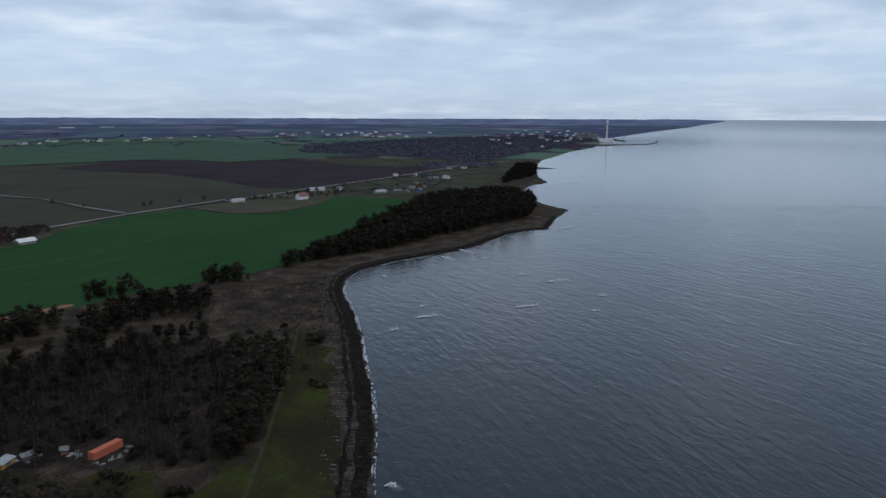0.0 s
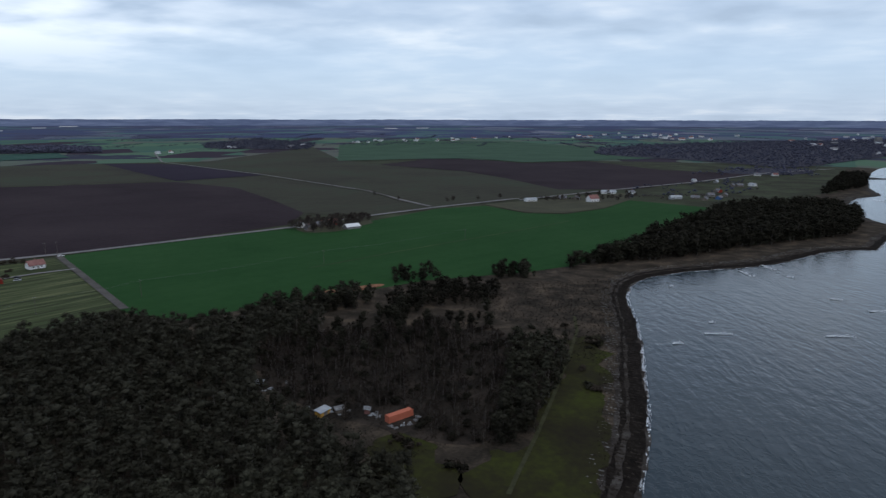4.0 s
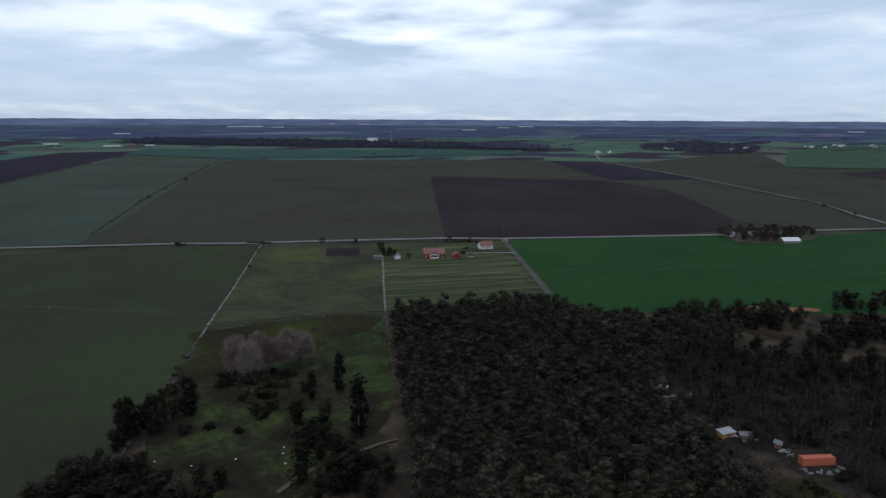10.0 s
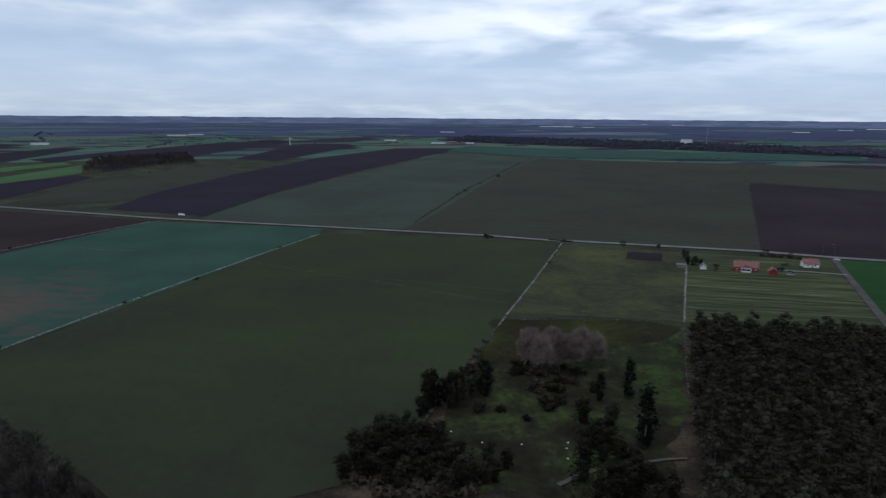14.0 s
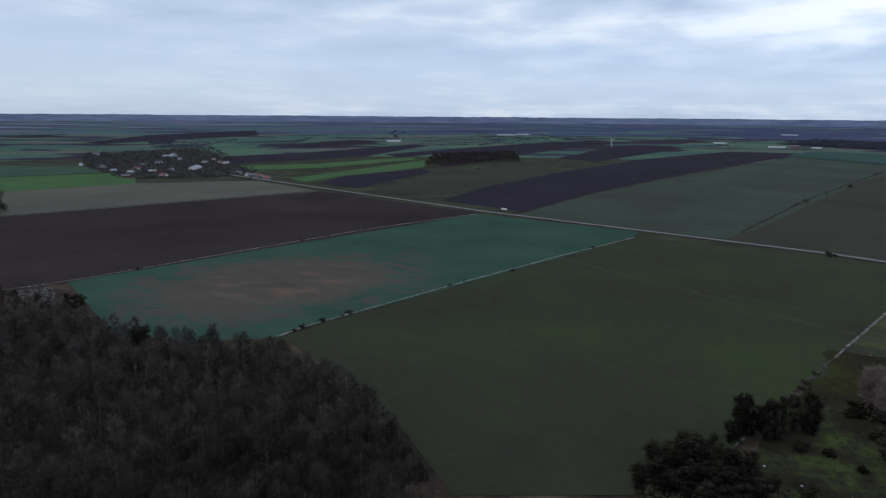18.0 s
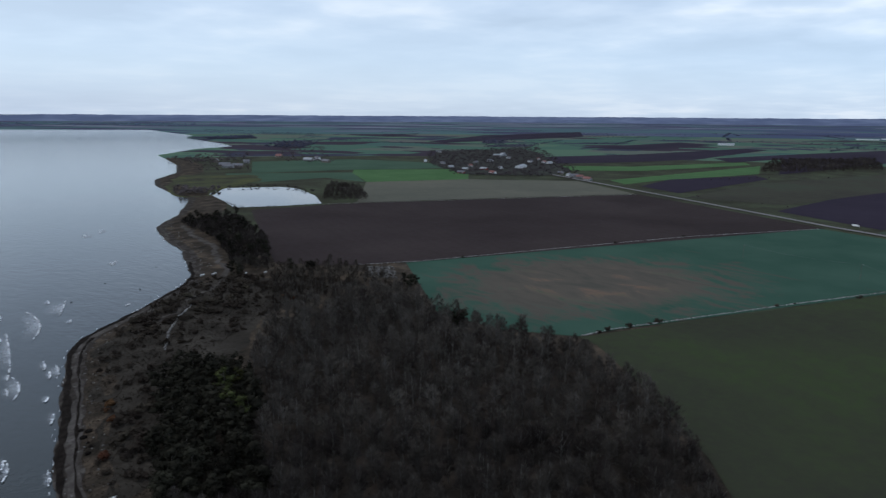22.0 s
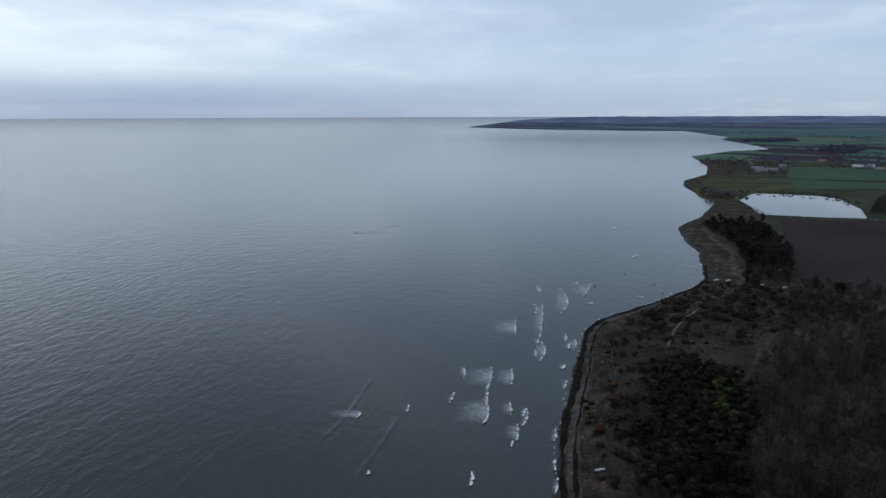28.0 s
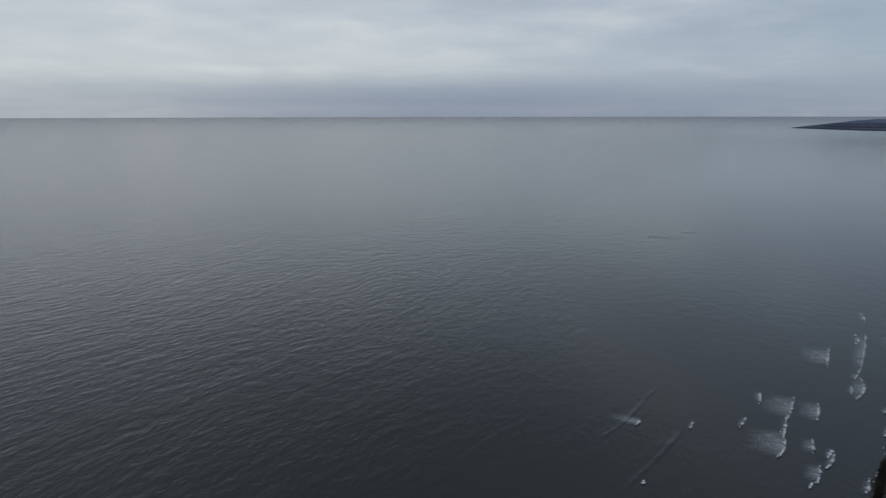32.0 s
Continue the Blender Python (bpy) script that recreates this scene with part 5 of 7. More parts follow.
mass("far_brown", line_points([(-885, -694), (-849, -525), (-807, -389), (-789, -291)], 24, 6, 373) + line_points([(-983, -547), (-1137, -479), (-1239, -407)], 16, 5, 374), 0.45, "bare roadside trees and bushes", "bare_trees", 372)
mass("brush", line_points([(-341, -749), (-332, -687), (-368, -669), (-413, -656)], 1.6, 1.5, 375) + line_points([(-385, -870), (-420, -891), (-484, -858)], 4, 3, 376), 1.1, "reeds and brush round the pond", "reeds", 373, category="reeds")
mass("far_brown", line_points([(-404, -893), (-447, -874), (-483, -840), (-472, -762)], 9, 4, 377), 0.62, "low trees behind the pond", "bare_trees", 374)
mass("far_brown", line_points([(-351, -892), (-355, -851), (-387, -882), (-330, -840), (-362, -930)], 6, 7, 378) + line_points([(-591, -1522), (-582, -1379), (-681, -1412)], 9, 16, 379) + line_points([(-604, -1369), (-634, -1506), (-588, -1495)], 8, 14, 380) + line_points([(-782, -1331), (-793, -1220)], 9, 12, 381), 1.15, "dark bare trees on the point by the pond", "bare_trees", 375)
CAPE = [(-712, -5896), (-1514, -5857), (-2150, -5070), (-2890, -6805), (-2206, -8510), (-941, -7026)]
# the headland wood takes the paler, more hazed blue
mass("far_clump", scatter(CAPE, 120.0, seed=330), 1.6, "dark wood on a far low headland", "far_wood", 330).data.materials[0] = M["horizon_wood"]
hedge_rng = np.random.default_rng(77)
spots = []
for _ in range(120):
    a, r0 = math.radians(hedge_rng.uniform(-165, 12)), math.exp(hedge_rng.uniform(math.log(2500), math.log(4500)))
    x, y = r0 * math.sin(a), r0 * math.cos(a)
    if float(coast_distance(np.array(x), np.array(y))) < 150:
        continue
    turn = hedge_rng.choice([0.4, 1.97]) + hedge_rng.normal() * 0.15 if r0 < 4500 else -a + hedge_rng.normal() * 0.1
    length = hedge_rng.uniform(0.05, 0.22) * r0
    spots.append((x, y, turn, length, r0))
mass("far_clump", [q for x, y, tn, ln, r0 in spots if r0 < 4500 for q in line_points([(x - math.cos(tn) * ln / 2, y - math.sin(tn) * ln / 2), (x + math.cos(tn) * ln / 2, y + math.sin(tn) * ln / 2)], 13, 4, int(x) % 999)], 0.75, "far hedgerows between the fields", "far_hedges", 340)

# ---- shore ----
def coast_line(i0, i1, gap=2.5):
    p = COAST[i0:i1]
    out = []
    for (ax, ay), (cx, cy) in zip(p[:-1], p[1:]):
        n = max(1, int(math.hypot(cx - ax, cy - ay) / gap))
        out += [(ax + (cx - ax) * k / n, ay + (cy - ay) * k / n) for k in range(n)]
    q = np.array(out)
    for _ in range(6):
        q[1:-1] = (q[:-2] + 2 * q[1:-1] + q[2:]) / 4
    t = np.gradient(q, axis=0)
    t /= np.linalg.norm(t, axis=1)[:, None]
    return q, np.stack([t[:, 1], -t[:, 0]], -1)


def shore_band(i0, i1, d0, d1, lift, mat, label, name, seed, rough=1.0, gaps=0.0):
    """A strip along the shore from d0 to d1 metres inland, with ragged edges."""
    q, n = coast_line(i0, i1)
    r = np.random.default_rng(seed)
    k = np.arange(len(q))
    wob = sum(np.sin(k * f + r.uniform(0, 6)) for f in (0.05, 0.13, 0.31, 0.83)) * 0.35 * rough
    wob2 = sum(np.sin(k * f + r.uniform(0, 6)) for f in (0.06, 0.17, 0.4, 1.1)) * 0.35 * rough
    a, b = q + n * (d0 + wob + r.normal(size=len(q)) * 0.15 * rough)[:, None], q + n * (d1 + wob2 + r.normal(size=len(q)) * 0.15 * rough)[:, None]
    rows = np.stack([a, b], 1).reshape(-1, 2)
    z = np.maximum(ground_height(rows[:, 0], rows[:, 1]), 0.0) + lift
    i = np.arange(len(q) - 1)
    if gaps:
        i = i[(np.sin(i * 0.21 + seed) + np.sin(i * 0.057 + 2 * seed) + r.normal(size=len(i)) * 0.5) > gaps]
    i = i * 2
    f = np.stack([i, i + 1, i + 3, i + 2], -1)
    return structure(name, mesh(name, np.column_stack([rows, z]), f, M[mat]), label, name)


NI = len(COAST_NORTH)
SI = NI + 5
shore_band(10, NI + 3, -1.0, 10, 0.18, "shingle", "grey-brown shingle beach", "beach", 1, 1.2)
shore_band(NI + 2, SI + 26, -0.3, 7.0, 0.18, "shingle", "narrow grey-brown shingle beach", "beach", 11, 1.3)
shore_band(SI + 8, SI + 17, 1.5, 24, 0.26, "pale_shingle", "wide pale shingle bank on the point", "beach", 12, 3.0)
shore_band(NI + 4, SI + 9, 2.4, 6.4, 0.22, "pale_shingle", "pale shingle ridge along the southern beach", "beach", 13, 0.8)
shore_band(17, NI + 2, 0.0, 5.4, 0.34, "weed", "dark band of washed-up seaweed", "seaweed", 2, 0.9)
shore_band(22, NI + 2, 6.9, 8.3, 0.34, "weed", "second dark band of dry seaweed", "seaweed", 3, 0.8)
shore_band(SI - 2, SI + 14, 0.0, 2.2, 0.34, "weed", "dark wet seaweed at the water's edge", "seaweed", 4, 0.9)
shore_band(SI - 2, SI + 8, 4.6, 5.8, 0.34, "weed", "thin dark line of dry seaweed", "seaweed", 5, 0.6)


def surf(i0, i1, per_metre, reach, label, seed):
    """Flecks of foam along the water's edge, thick in places and missing in others."""
    q, n = coast_line(i0, i1, 1.5)
    r = np.random.default_rng(seed)
    vs, fs = [], []
    for k in range(len(q)):
        heavy = 0.5 + 0.5 * math.sin(k * 0.07 + seed) * math.sin(k * 0.023 + 2 * seed)
        for _ in range(r.poisson(1.5 * per_metre * heavy)):
            t = np.array([-n[k, 1], n[k, 0]])
            c = q[k] + n[k] * (-0.4 - reach * r.uniform(0, 1) ** 2) + t * r.uniform(-1, 1)
            a, b = r.uniform(0.4, 1.6), r.uniform(0.05, 0.15)
            base, m = len(vs), 6
            for j in range(m):
                w = 2 * math.pi * j / m
                p = c + t * math.cos(w) * a * r.uniform(0.6, 1.2) + n[k] * math.sin(w) * b * r.uniform(0.5, 1.2)
                vs.append((p[0], p[1], 0.2 + 0.01 * (k % 7)))
            fs.extend((base, base + j, base + j + 1) for j in range(1, m - 1))
    return tagged(new("surf", mesh("surf", vs, fs, M["foam"])), label, "surf", kind="stuff")


surf(15, NI + 3, 6.0, 1.5, "white foam of waves breaking on the shore", 6)
surf(SI - 3, SI + 18, 0.28, 2.2, "broken white foam at the water's edge", 7)


def boulder(r, size):
    bm = bmesh.new()
    bmesh.ops.create_icosphere(bm, subdivisions=1, radius=size)
    for v in bm.verts:
        v.co = Vector((v.co.x * 1.2, v.co.y, v.co.z * 0.7)) * r.uniform(0.75, 1.2)
    bm.faces.ensure_lookup_table()
    v = np.array([x.co[:] for x in bm.verts])
    f = np.array([[w.index for w in x.verts] for x in bm.faces])
    bm.free()
    return v, f


BOULDERS = [boulder(np.random.default_rng(500 + k), 1.0) for k in range(6)]


def rubble(places, lo, hi, mat, label, name, seed, category, kind_="stuff", sink=0.2, z0=None):
    r = np.random.default_rng(seed)
    got = []
    p = np.array(places, float)
    for (x, y), h in zip(p, ground_height(p[:, 0], p[:, 1])):
        s = r.uniform(lo, hi)
        m = np.array(stand(x, y, r.uniform(0, 6.28), s, h=h))
        v, f = BOULDERS[int(r.integers(6))]
        w = v @ m[:3, :3].T + m[:3, 3]
        w[:, 2] = w[:, 2] + s * (0.5 - sink) if z0 is None else w[:, 2] - m[2, 3] + z0
        got.append((w, f))
    return tagged(new(name, mesh(name, *join(got), M[mat])), label, category, kind=kind_)


def along_shore(i0, i1, d0, d1, count, seed):
    q, n = coast_line(i0, i1)
    r = np.random.default_rng(seed)
    k = r.integers(0, len(q), count)
    return q[k] + n[k] * r.uniform(d0, d1, (count, 1))


rubble(along_shore(18, NI + 2, 8, 15, 2400, 1), 0.08, 0.36, "beach_stone", "scattered grey beach stones", "beach_stones", 1, "stones")
rubble(along_shore(18, NI + 2, 0.0, 9, 3600, 2), 0.18, 0.6, "litter", "lumps of dark washed-up seaweed", "seaweed_heaps", 2, "seaweed")
rubble(along_shore(SI - 2, SI + 18, 2, 14, 500, 3), 0.12, 0.45, "beach_stone", "scattered grey stones along the southern beach", "beach_stones", 3, "stones")
rubble([(-47, -226.6), (-47, -222.1), (-46.9, -219), (-44.9, -214.6), (-49.6, -230.1), (-47.8, -232.8)], 0.5, 1.1, "weed", "dark rocks above the southern beach", "shore_rocks", 4, "rocks")
rubble(along_shore(SI + 7, SI + 14, -50, -6, 7, 6), 0.25, 0.5, "weed", "dark rocks in the shallow water", "sea_rocks", 5, "rocks", z0=0.1)


# ---- white caps ----
def whitecap(a, b, c, seed, head=False):
    """A breaking crest from a to b with a torn veil of foam drawn out behind it to c."""
    r = np.random.default_rng(seed)
    a, b, c = Vector((*a, 0)), Vector((*b, 0)), Vector((*c, 0))
    mid, side = (a + b) / 2, (b - a).normalized()
    length = (b - a).length
    back = c - mid
    if back.dot(Vector((-side.y, side.x, 0))) < 0:
        side = -side
    first = 0.5 if (a - mid).dot(side) > 0 else -0.5
    depth = max(7.0 if head else 1.0, back.dot(Vector((-side.y, side.x, 0))))
    e = new("whitecap")
    px, py, pz, k = (float(v) for v in bend(np.array(mid.x), np.array(mid.y)))
    e.matrix_basis = Matrix.LocRotScale((px, py, pz + 0.3), Euler((0, 0, math.atan2(side.y, side.x))), (k, k, k))
    vs, fs = [], []
    bow = r.uniform(0.0, 0.35) / length
    for n in range(int((5 + 3.5 * length) * (1.6 if head else 0.7))):
        u = (first * (1 - 2 * r.uniform(0, 1) ** 2.2) if head else r.uniform(-0.5, 0.5)) * length
        if not head and math.sin(u * 1.3 + seed) + math.sin(u * 0.47 + 2 * seed) < -0.4:
            continue
        w = bow * u * u + abs(r.normal()) * 0.25
        body = 1.8 * max(0.0, 0.6 - abs(u / length - first)) if head else 1.0 - abs(2 * u / length)
        p, q = r.uniform(0.3, 0.9), r.uniform(0.12, 0.24) + 0.4 * body * r.uniform(0, 1)
        if head:
            off = abs(u / length - first)
            p, q, w = r.uniform(0.3, 0.8), r.uniform(0.10, 0.22) + 0.25 * max(0.0, 0.4 - off), abs(r.normal()) * (0.4 + 2.2 * off)
        m, base = 6, len(vs)
        for j in range(m):
            t = 2 * math.pi * j / m
            vs.append((u + math.cos(t) * p * r.uniform(0.6, 1.2), w + math.sin(t) * q * r.uniform(0.5, 1.2), 0.04 + 0.01 * (n % 5)))
        fs.extend((base, base + j, base + j + 1) for j in range(1, m - 1))
    part("crest", mesh("crest", vs, fs, M["foam"]), e)
    nu, nv = 8, 8
    vs = [((i / nu - 0.5) * (length + 0.8) * (1 - 0.25 * j / nv) + r.normal() * 0.1, bow * ((i / nu - 0.5) * length) ** 2 + depth * j / nv * (0.8 + 0.2 * math.sin(3.0 * i + seed)), 0.0) for j in range(nv + 1) for i in range(nu + 1)]
    fs = [(j * (nu + 1) + i, j * (nu + 1) + i + 1, (j + 1) * (nu + 1) + i + 1, (j + 1) * (nu + 1) + i) for j in range(nv) for i in range(nu)]
    part("veil", mesh("veil", vs, fs, M["thin_foam"]), e, "thin torn veil of foam")
    return tagged(e, "white foam of a breaking wave on grey water", "wave", kind="stuff")


CAPS = ([(-34, -337), (-31, -311), (-18, -323), (-53, -368), (-43, -308), (-42, -336), (-72, -399), (-63, -346), (-60, -372), (-56, -407), (-55, -390), (-52, -400), (-44, -302), (-40, -277), (-37, -290), (-5, -271), (-5, -258), (-2, -265), (-17, -270), (-14.1, -248.1), (-3, -258), (-25, -268), (-23, -249), (-16, -259)],
        [(-0.5, -243.2), (1.3, -234.1), (2.5, -239.2), (-13, -236.8), (-11.2, -215.6), (1.2, -225.4), (-20.7, -234), (-20, -223), (-16.2, -228.7), (-21.6, -216), (-19.9, -204.1), (-15.2, -210.1), (-26.8, -227.7), (-23.8, -214.5), (-23.3, -221.4), (-13.6, -249.2), (-11.9, -230.3), (-10.7, -239.8), (33.5, -227.9), (33.7, -221.7), (46.5, -224.4), (16.3, -231.9), (16.7, -226.4), (18.4, -229.7)],
        [(-4.6, -184.7), (-3.5, -175.5), (-2.9, -180.4), (26, -185.7), (26.5, -183), (27.5, -184.6), (-18.4, -203.6), (-17.7, -200.1), (-16.9, -202.3), (-59, -305), (-56, -290), (-52, -298), (-89, -410), (-79, -382), (-73, -396), (-81, -370), (-79, -364), (-76, -368), (-144, -501), (-138, -490), (-136, -498), (-113, -381), (-110, -378), (-107, -380)],
        [(-25, 315), (-20, 318), (-18, 319), (-13, 337), (5, 343), (8, 344), (40, 357), (59, 363), (62, 364), (65, 416), (85, 430), (88, 432), (48, 436), (57, 432), (60, 434), (79, 351), (86, 349), (88, 351), (90, 383), (94, 377), (96, 380), (-1, 494), (6, 461), (10, 470), (12, 522), (21, 480), (26, 492), (-39, 429), (-36, 428), (-35, 430), (28, 488), (32, 484), (34, 486), (-12, 358), (-9, 359), (-7, 360), (-16, 175), (-14, 177), (-13, 178)],
        [(104, 616), (127, 657), (132, 660), (152, 729), (164, 712), (168, 720), (42, 579), (58, 594), (62, 596), (77, 635), (94, 622), (98, 630), (196, 1097), (225, 1025), (230, 1040), (149, 1023), (161, 944), (168, 960), (229, 820), (243, 809), (247, 815), (180, 900), (200, 870), (204, 880), (210, 960), (232, 935), (236, 945)],
        [(84, -601), (82, -623), (42, -653), (57, -638), (55, -652), (37, -676), (-153, -614), (-159, -630), (-173, -641), (-170, -628), (-178, -647), (-188, -655), (-137, -490), (-141, -498), (-146, -499)],
        [(-34.0, -212.0), (-32.0, -203.0), (-31.0, -208.0), (-30.0, -191.0), (-29.0, -185.0), (-28.0, -188.0), (-29.0, -180.0), (-27.0, -172.0), (-26.0, -176.0), (-46.0, -256.0), (-43.0, -246.0), (-42.0, -251.0), (-48.0, -273.0), (-46.0, -267.0), (-44.0, -270.0), (-55.0, -300.0), (-53.0, -291.0), (-51.0, -295.0), (-56.0, -313.0), (-54.0, -303.0), (-52.0, -308.0), (-49.0, -365.0), (-47.0, -348.0), (-45.0, -356.0), (-42.0, -307.0), (-40.0, -300.0), (-38.0, -304.0), (-38.0, -290.0), (-37.0, -282.0), (-35.0, -286.0), (-26.0, -230.0), (-24.0, -222.0), (-23.0, -226.0), (-82.0, -417.0), (-80.0, -408.0), (-77.0, -413.0)])
for n, pts in enumerate(CAPS):
    for k in range(0, len(pts), 3):
        a, b, c = pts[k:k + 3]
        if a[1] > 0:
            # in the bay the foam lies along the crest
            b, c = (a[0] * 0.4 + c[0] * 0.6, a[1] * 0.4 + c[1] * 0.6), (a[0] * 0.6 + c[0] * 0.4 + 5.0, a[1] * 0.6 + c[1] * 0.4 + 3.0)
        whitecap(a, b, c, 900 + 20 * n + k, a[1] > 0)


# ---- stone walls ----
def stone_wall(points, label, seed, gap=0.75, lo=0.28, hi=0.55, mat="stone"):
    rubble(line_points(points, gap, 0.22, seed), lo, hi, mat, label, "stone_wall", seed, "wall", "structure", -0.1)


stone_wall([(-534, 147), (-400, 92), (-315, 56)], "old dry-stone wall between field and meadow", 601, 0.9)
# the shadow along this lower half is put into the stone colour
stone_wall([(-315, 56), (-266, 35), (-209, 11.8), (-185.2, 1.8)], "low stone wall between field and garden, shadow in its colour", 609, 1.2, mat="dark_stone")
stone_wall([(-588, -53), (-490, -94), (-371, -140), (-268, -177), (-248, -181)], "long dry-stone wall across the fields", 602)
stone_wall([(-472, 225), (-370, 177), (-314, 151)], "dry-stone wall beside the meadow", 603, 0.9)
stone_wall([(-314, 151), (-242, 119), (-205.7, 105.1)], "low dark stone wall at the edge of the pine wood", 610, 1.5, 0.2, 0.42, "dark_stone")
stone_wall([(-324, 63), (-323, 107), (-312, 149)], "low broken stone wall across the meadow", 604, 1.4, 0.2, 0.42, "dark_stone")
stone_wall([(-259, -375), (-301, -355), (-410, -321), (-536, -280), (-665, -221)], "dry-stone wall along the ploughed field", 605)
stone_wall([(-415, -663), (-579, -579), (-784, -480)], "dry-stone wall behind the ploughed field", 606, 1.0)
stone_wall([(-97, -290), (-108, -314), (-122, -336), (-136, -353)], "short pale stone wall above the beach", 607, 0.8, 0.35, 0.6)
rubble([(x, y) for x, y in scatter([(-242, -342), (-255, -325), (-275, -354), (-262, -367)], 1.9, seed=9)], 0.3, 0.9, "beach_stone", "pile of pale rubble in a clearing", "stone_pile", 608, "stones")
for x, y in [(-190.9, 56.5), (-187.2, 55.1), (-186.4, 61.6), (-190.9, 41.8), (-180.9, 53.7), (-201.6, 20.5), (-193.3, 29.5)]:
    v, f = BOULDERS[int(rng.integers(6))]
    ob = new("boulder", mesh("boulder", v * 0.32 + np.array([0, 0, 0.12]), f, M["white"]))
    ob.matrix_basis = stand(x, y, rng.uniform(0, 6))
    tagged(ob, "pale boulder lying in rough grass", "stone", "pale boulders in the grass")

# ---- bushes and single trees ----
for wl_, n in (([(-534, 147), (-400, 92), (-315, 56), (-266, 35), (-209, 11.8), (-185.2, 1.8)], 16), ([(-588, -53), (-490, -94), (-371, -140), (-268, -177), (-248, -181)], 7), ([(-259, -375), (-301, -355), (-410, -321), (-536, -280), (-665, -221)], 5), ([(-415, -663), (-579, -579), (-784, -480)], 9)):
    for x, y in line_points(wl_, 400, 1.0, n) + [(wl_[k][0] * (1 - s) + wl_[k + 1][0] * s, wl_[k][1] * (1 - s) + wl_[k + 1][1] * s) for k in range(len(wl_) - 1) for s in rng.uniform(0, 1, max(1, n // len(wl_)))]:
        plant("shrub", x, y, rng.uniform(0.5, 1.2), "dark bush growing in a stone wall", "bushes along the walls")
for (x, y), s in zip([(-295, -168), (-423, -116), (-277, -174), (-563, 90), (-544, 151), (-929, 117), (-1160, 202), (-1454, 296), (-1027, 154), (-1655, 368), (-893, 103)], (1.5, 1.1, 1.3, 2.4, 1.4, 2.2, 2.6, 2.0, 1.4, 1.7, 1.2)):
    plant("shrub", x, y, s, "lone dark bush at a field's edge", "bushes at field edges")
for x, y in [(-249, 62), (-252, 70), (-253, 76), (-256, 85), (-256, 59), (-262, 69), (-260, 81)]:
    plant("willow_tree", x, y, rng.uniform(1.1, 1.3), "large leafless willow with a reddish crown", "willows in the garden")
for (x, y), s in zip([(-185.9, 79.6), (-223.1, 88.3), (-221.9, 77), (-229.7, 36.2)], (1.45, 1.1, 0.8, 1.0)):
    plant("tall_conifer", x, y, s * 1.5,  "tall slim dark conifer in rough grass", "slim conifers in the garden", sz=s)
for x, y in [(-220.1, 16.1), (-221.5, 22.4), (-227.1, 26.9), (-229.7, 35.1), (-231.8, 36.9), (-222.8, 13.7)]:
    k = rng.uniform(0.62, 0.85)
    plant("garden_evergreen", x, y, k, "tall dark evergreen by the stone wall", "evergreens by the wall", sz=k * rng.uniform(1.7, 2.1))
for x, y in [(-179.6, -2.1), (-182.6, 2.5), (-184.2, 8.1), (-175.1, 11.7), (-182.6, 17.2), (-166.9, 18.4), (-195.4, 0.6), (-171.2, 5), (-191, 14.4), (-188.4, -5.2), (-177.9, -7.4), (-202.5, 3.5), (-174.2, 17.7), (-168.5, 21.9)]:
    for _ in range(2):
        plant("garden_evergreen", x + rng.normal() * 2.5, y + rng.normal() * 2.5, rng.uniform(0.6, 0.95), "dark evergreen in a dense clump", "evergreens of the garden clump")
for x, y in [(-177.9, 64.7), (-167.4, 63.6), (-171.1, 68.6), (-162.9, 56.8), (-157.2, 64.8), (-155.4, 60.7), (-161.9, 70.2), (-203.3, 64.6), (-193.9, 65.5), (-198.8, 71.2), (-189, 61), (-185.8, 64.7), (-188.4, 69.4), (-152.7, 68.9), (-159.2, 73.5)] + [(-170.2, 30.1), (-176.1, 33.1), (-179.7, 29.6), (-176.7, 59.1), (-186.3, 64.3), (-166.2, 61), (-158.2, 60.6), (-197.5, 71), (-164.4, 66.6), (-172.8, 71.3), (-155.5, 53.7), (-174.3, 66.7), (-161.4, 71.6), (-153.2, 69.3), (-167.1, 54.1), (-155.7, 75.4)]:
    plant("garden_evergreen", x + rng.normal(), y + rng.normal(), rng.uniform(0.55, 0.95), "low dark evergreen among rough grass", "low evergreens in the garden")
for x, y in [(-248, 53), (-235.1, 55.2), (-233.2, 61), (-220.3, 54.6), (-255, 52), (-238.8, 66.1), (-246, 76), (-231.9, 78.3), (-215.6, 54.8), (-258, 57), (-253, 73), (-214.4, 40.1), (-208.3, 48.7), (-218.2, 61.4), (-217.4, 30.8), (-251, 35)]:
    plant("juniper_bush", x + rng.normal(), y + rng.normal(), rng.uniform(1.0, 2.2), "dark bush in rough grass", "bushes in the garden")
for x, y in [(-260, 54), (-251, 56), (-242, 59), (-241, 64), (-240, 69), (-239, 73), (-236, 77), (-239, 56), (-230, 59), (-224, 63), (-246, 62), (-248, 68)]:
    plant("shrub", x + rng.normal(), y + rng.normal(), rng.uniform(1.2, 2.0), "dark brown bush below the willows", "brown bushes in the garden")
for x, y in [(-47, 240), (-54, 263), (-72, 169), (-87, 174), (-94, 175), (-109, 298), (-102, 291), (-60, 295), (-57, 299)]:
    plant("shrub", x + rng.normal(), y + rng.normal(), rng.uniform(1.3, 2.0), "dark bush on the coastal heath", "bushes on the coastal heath")
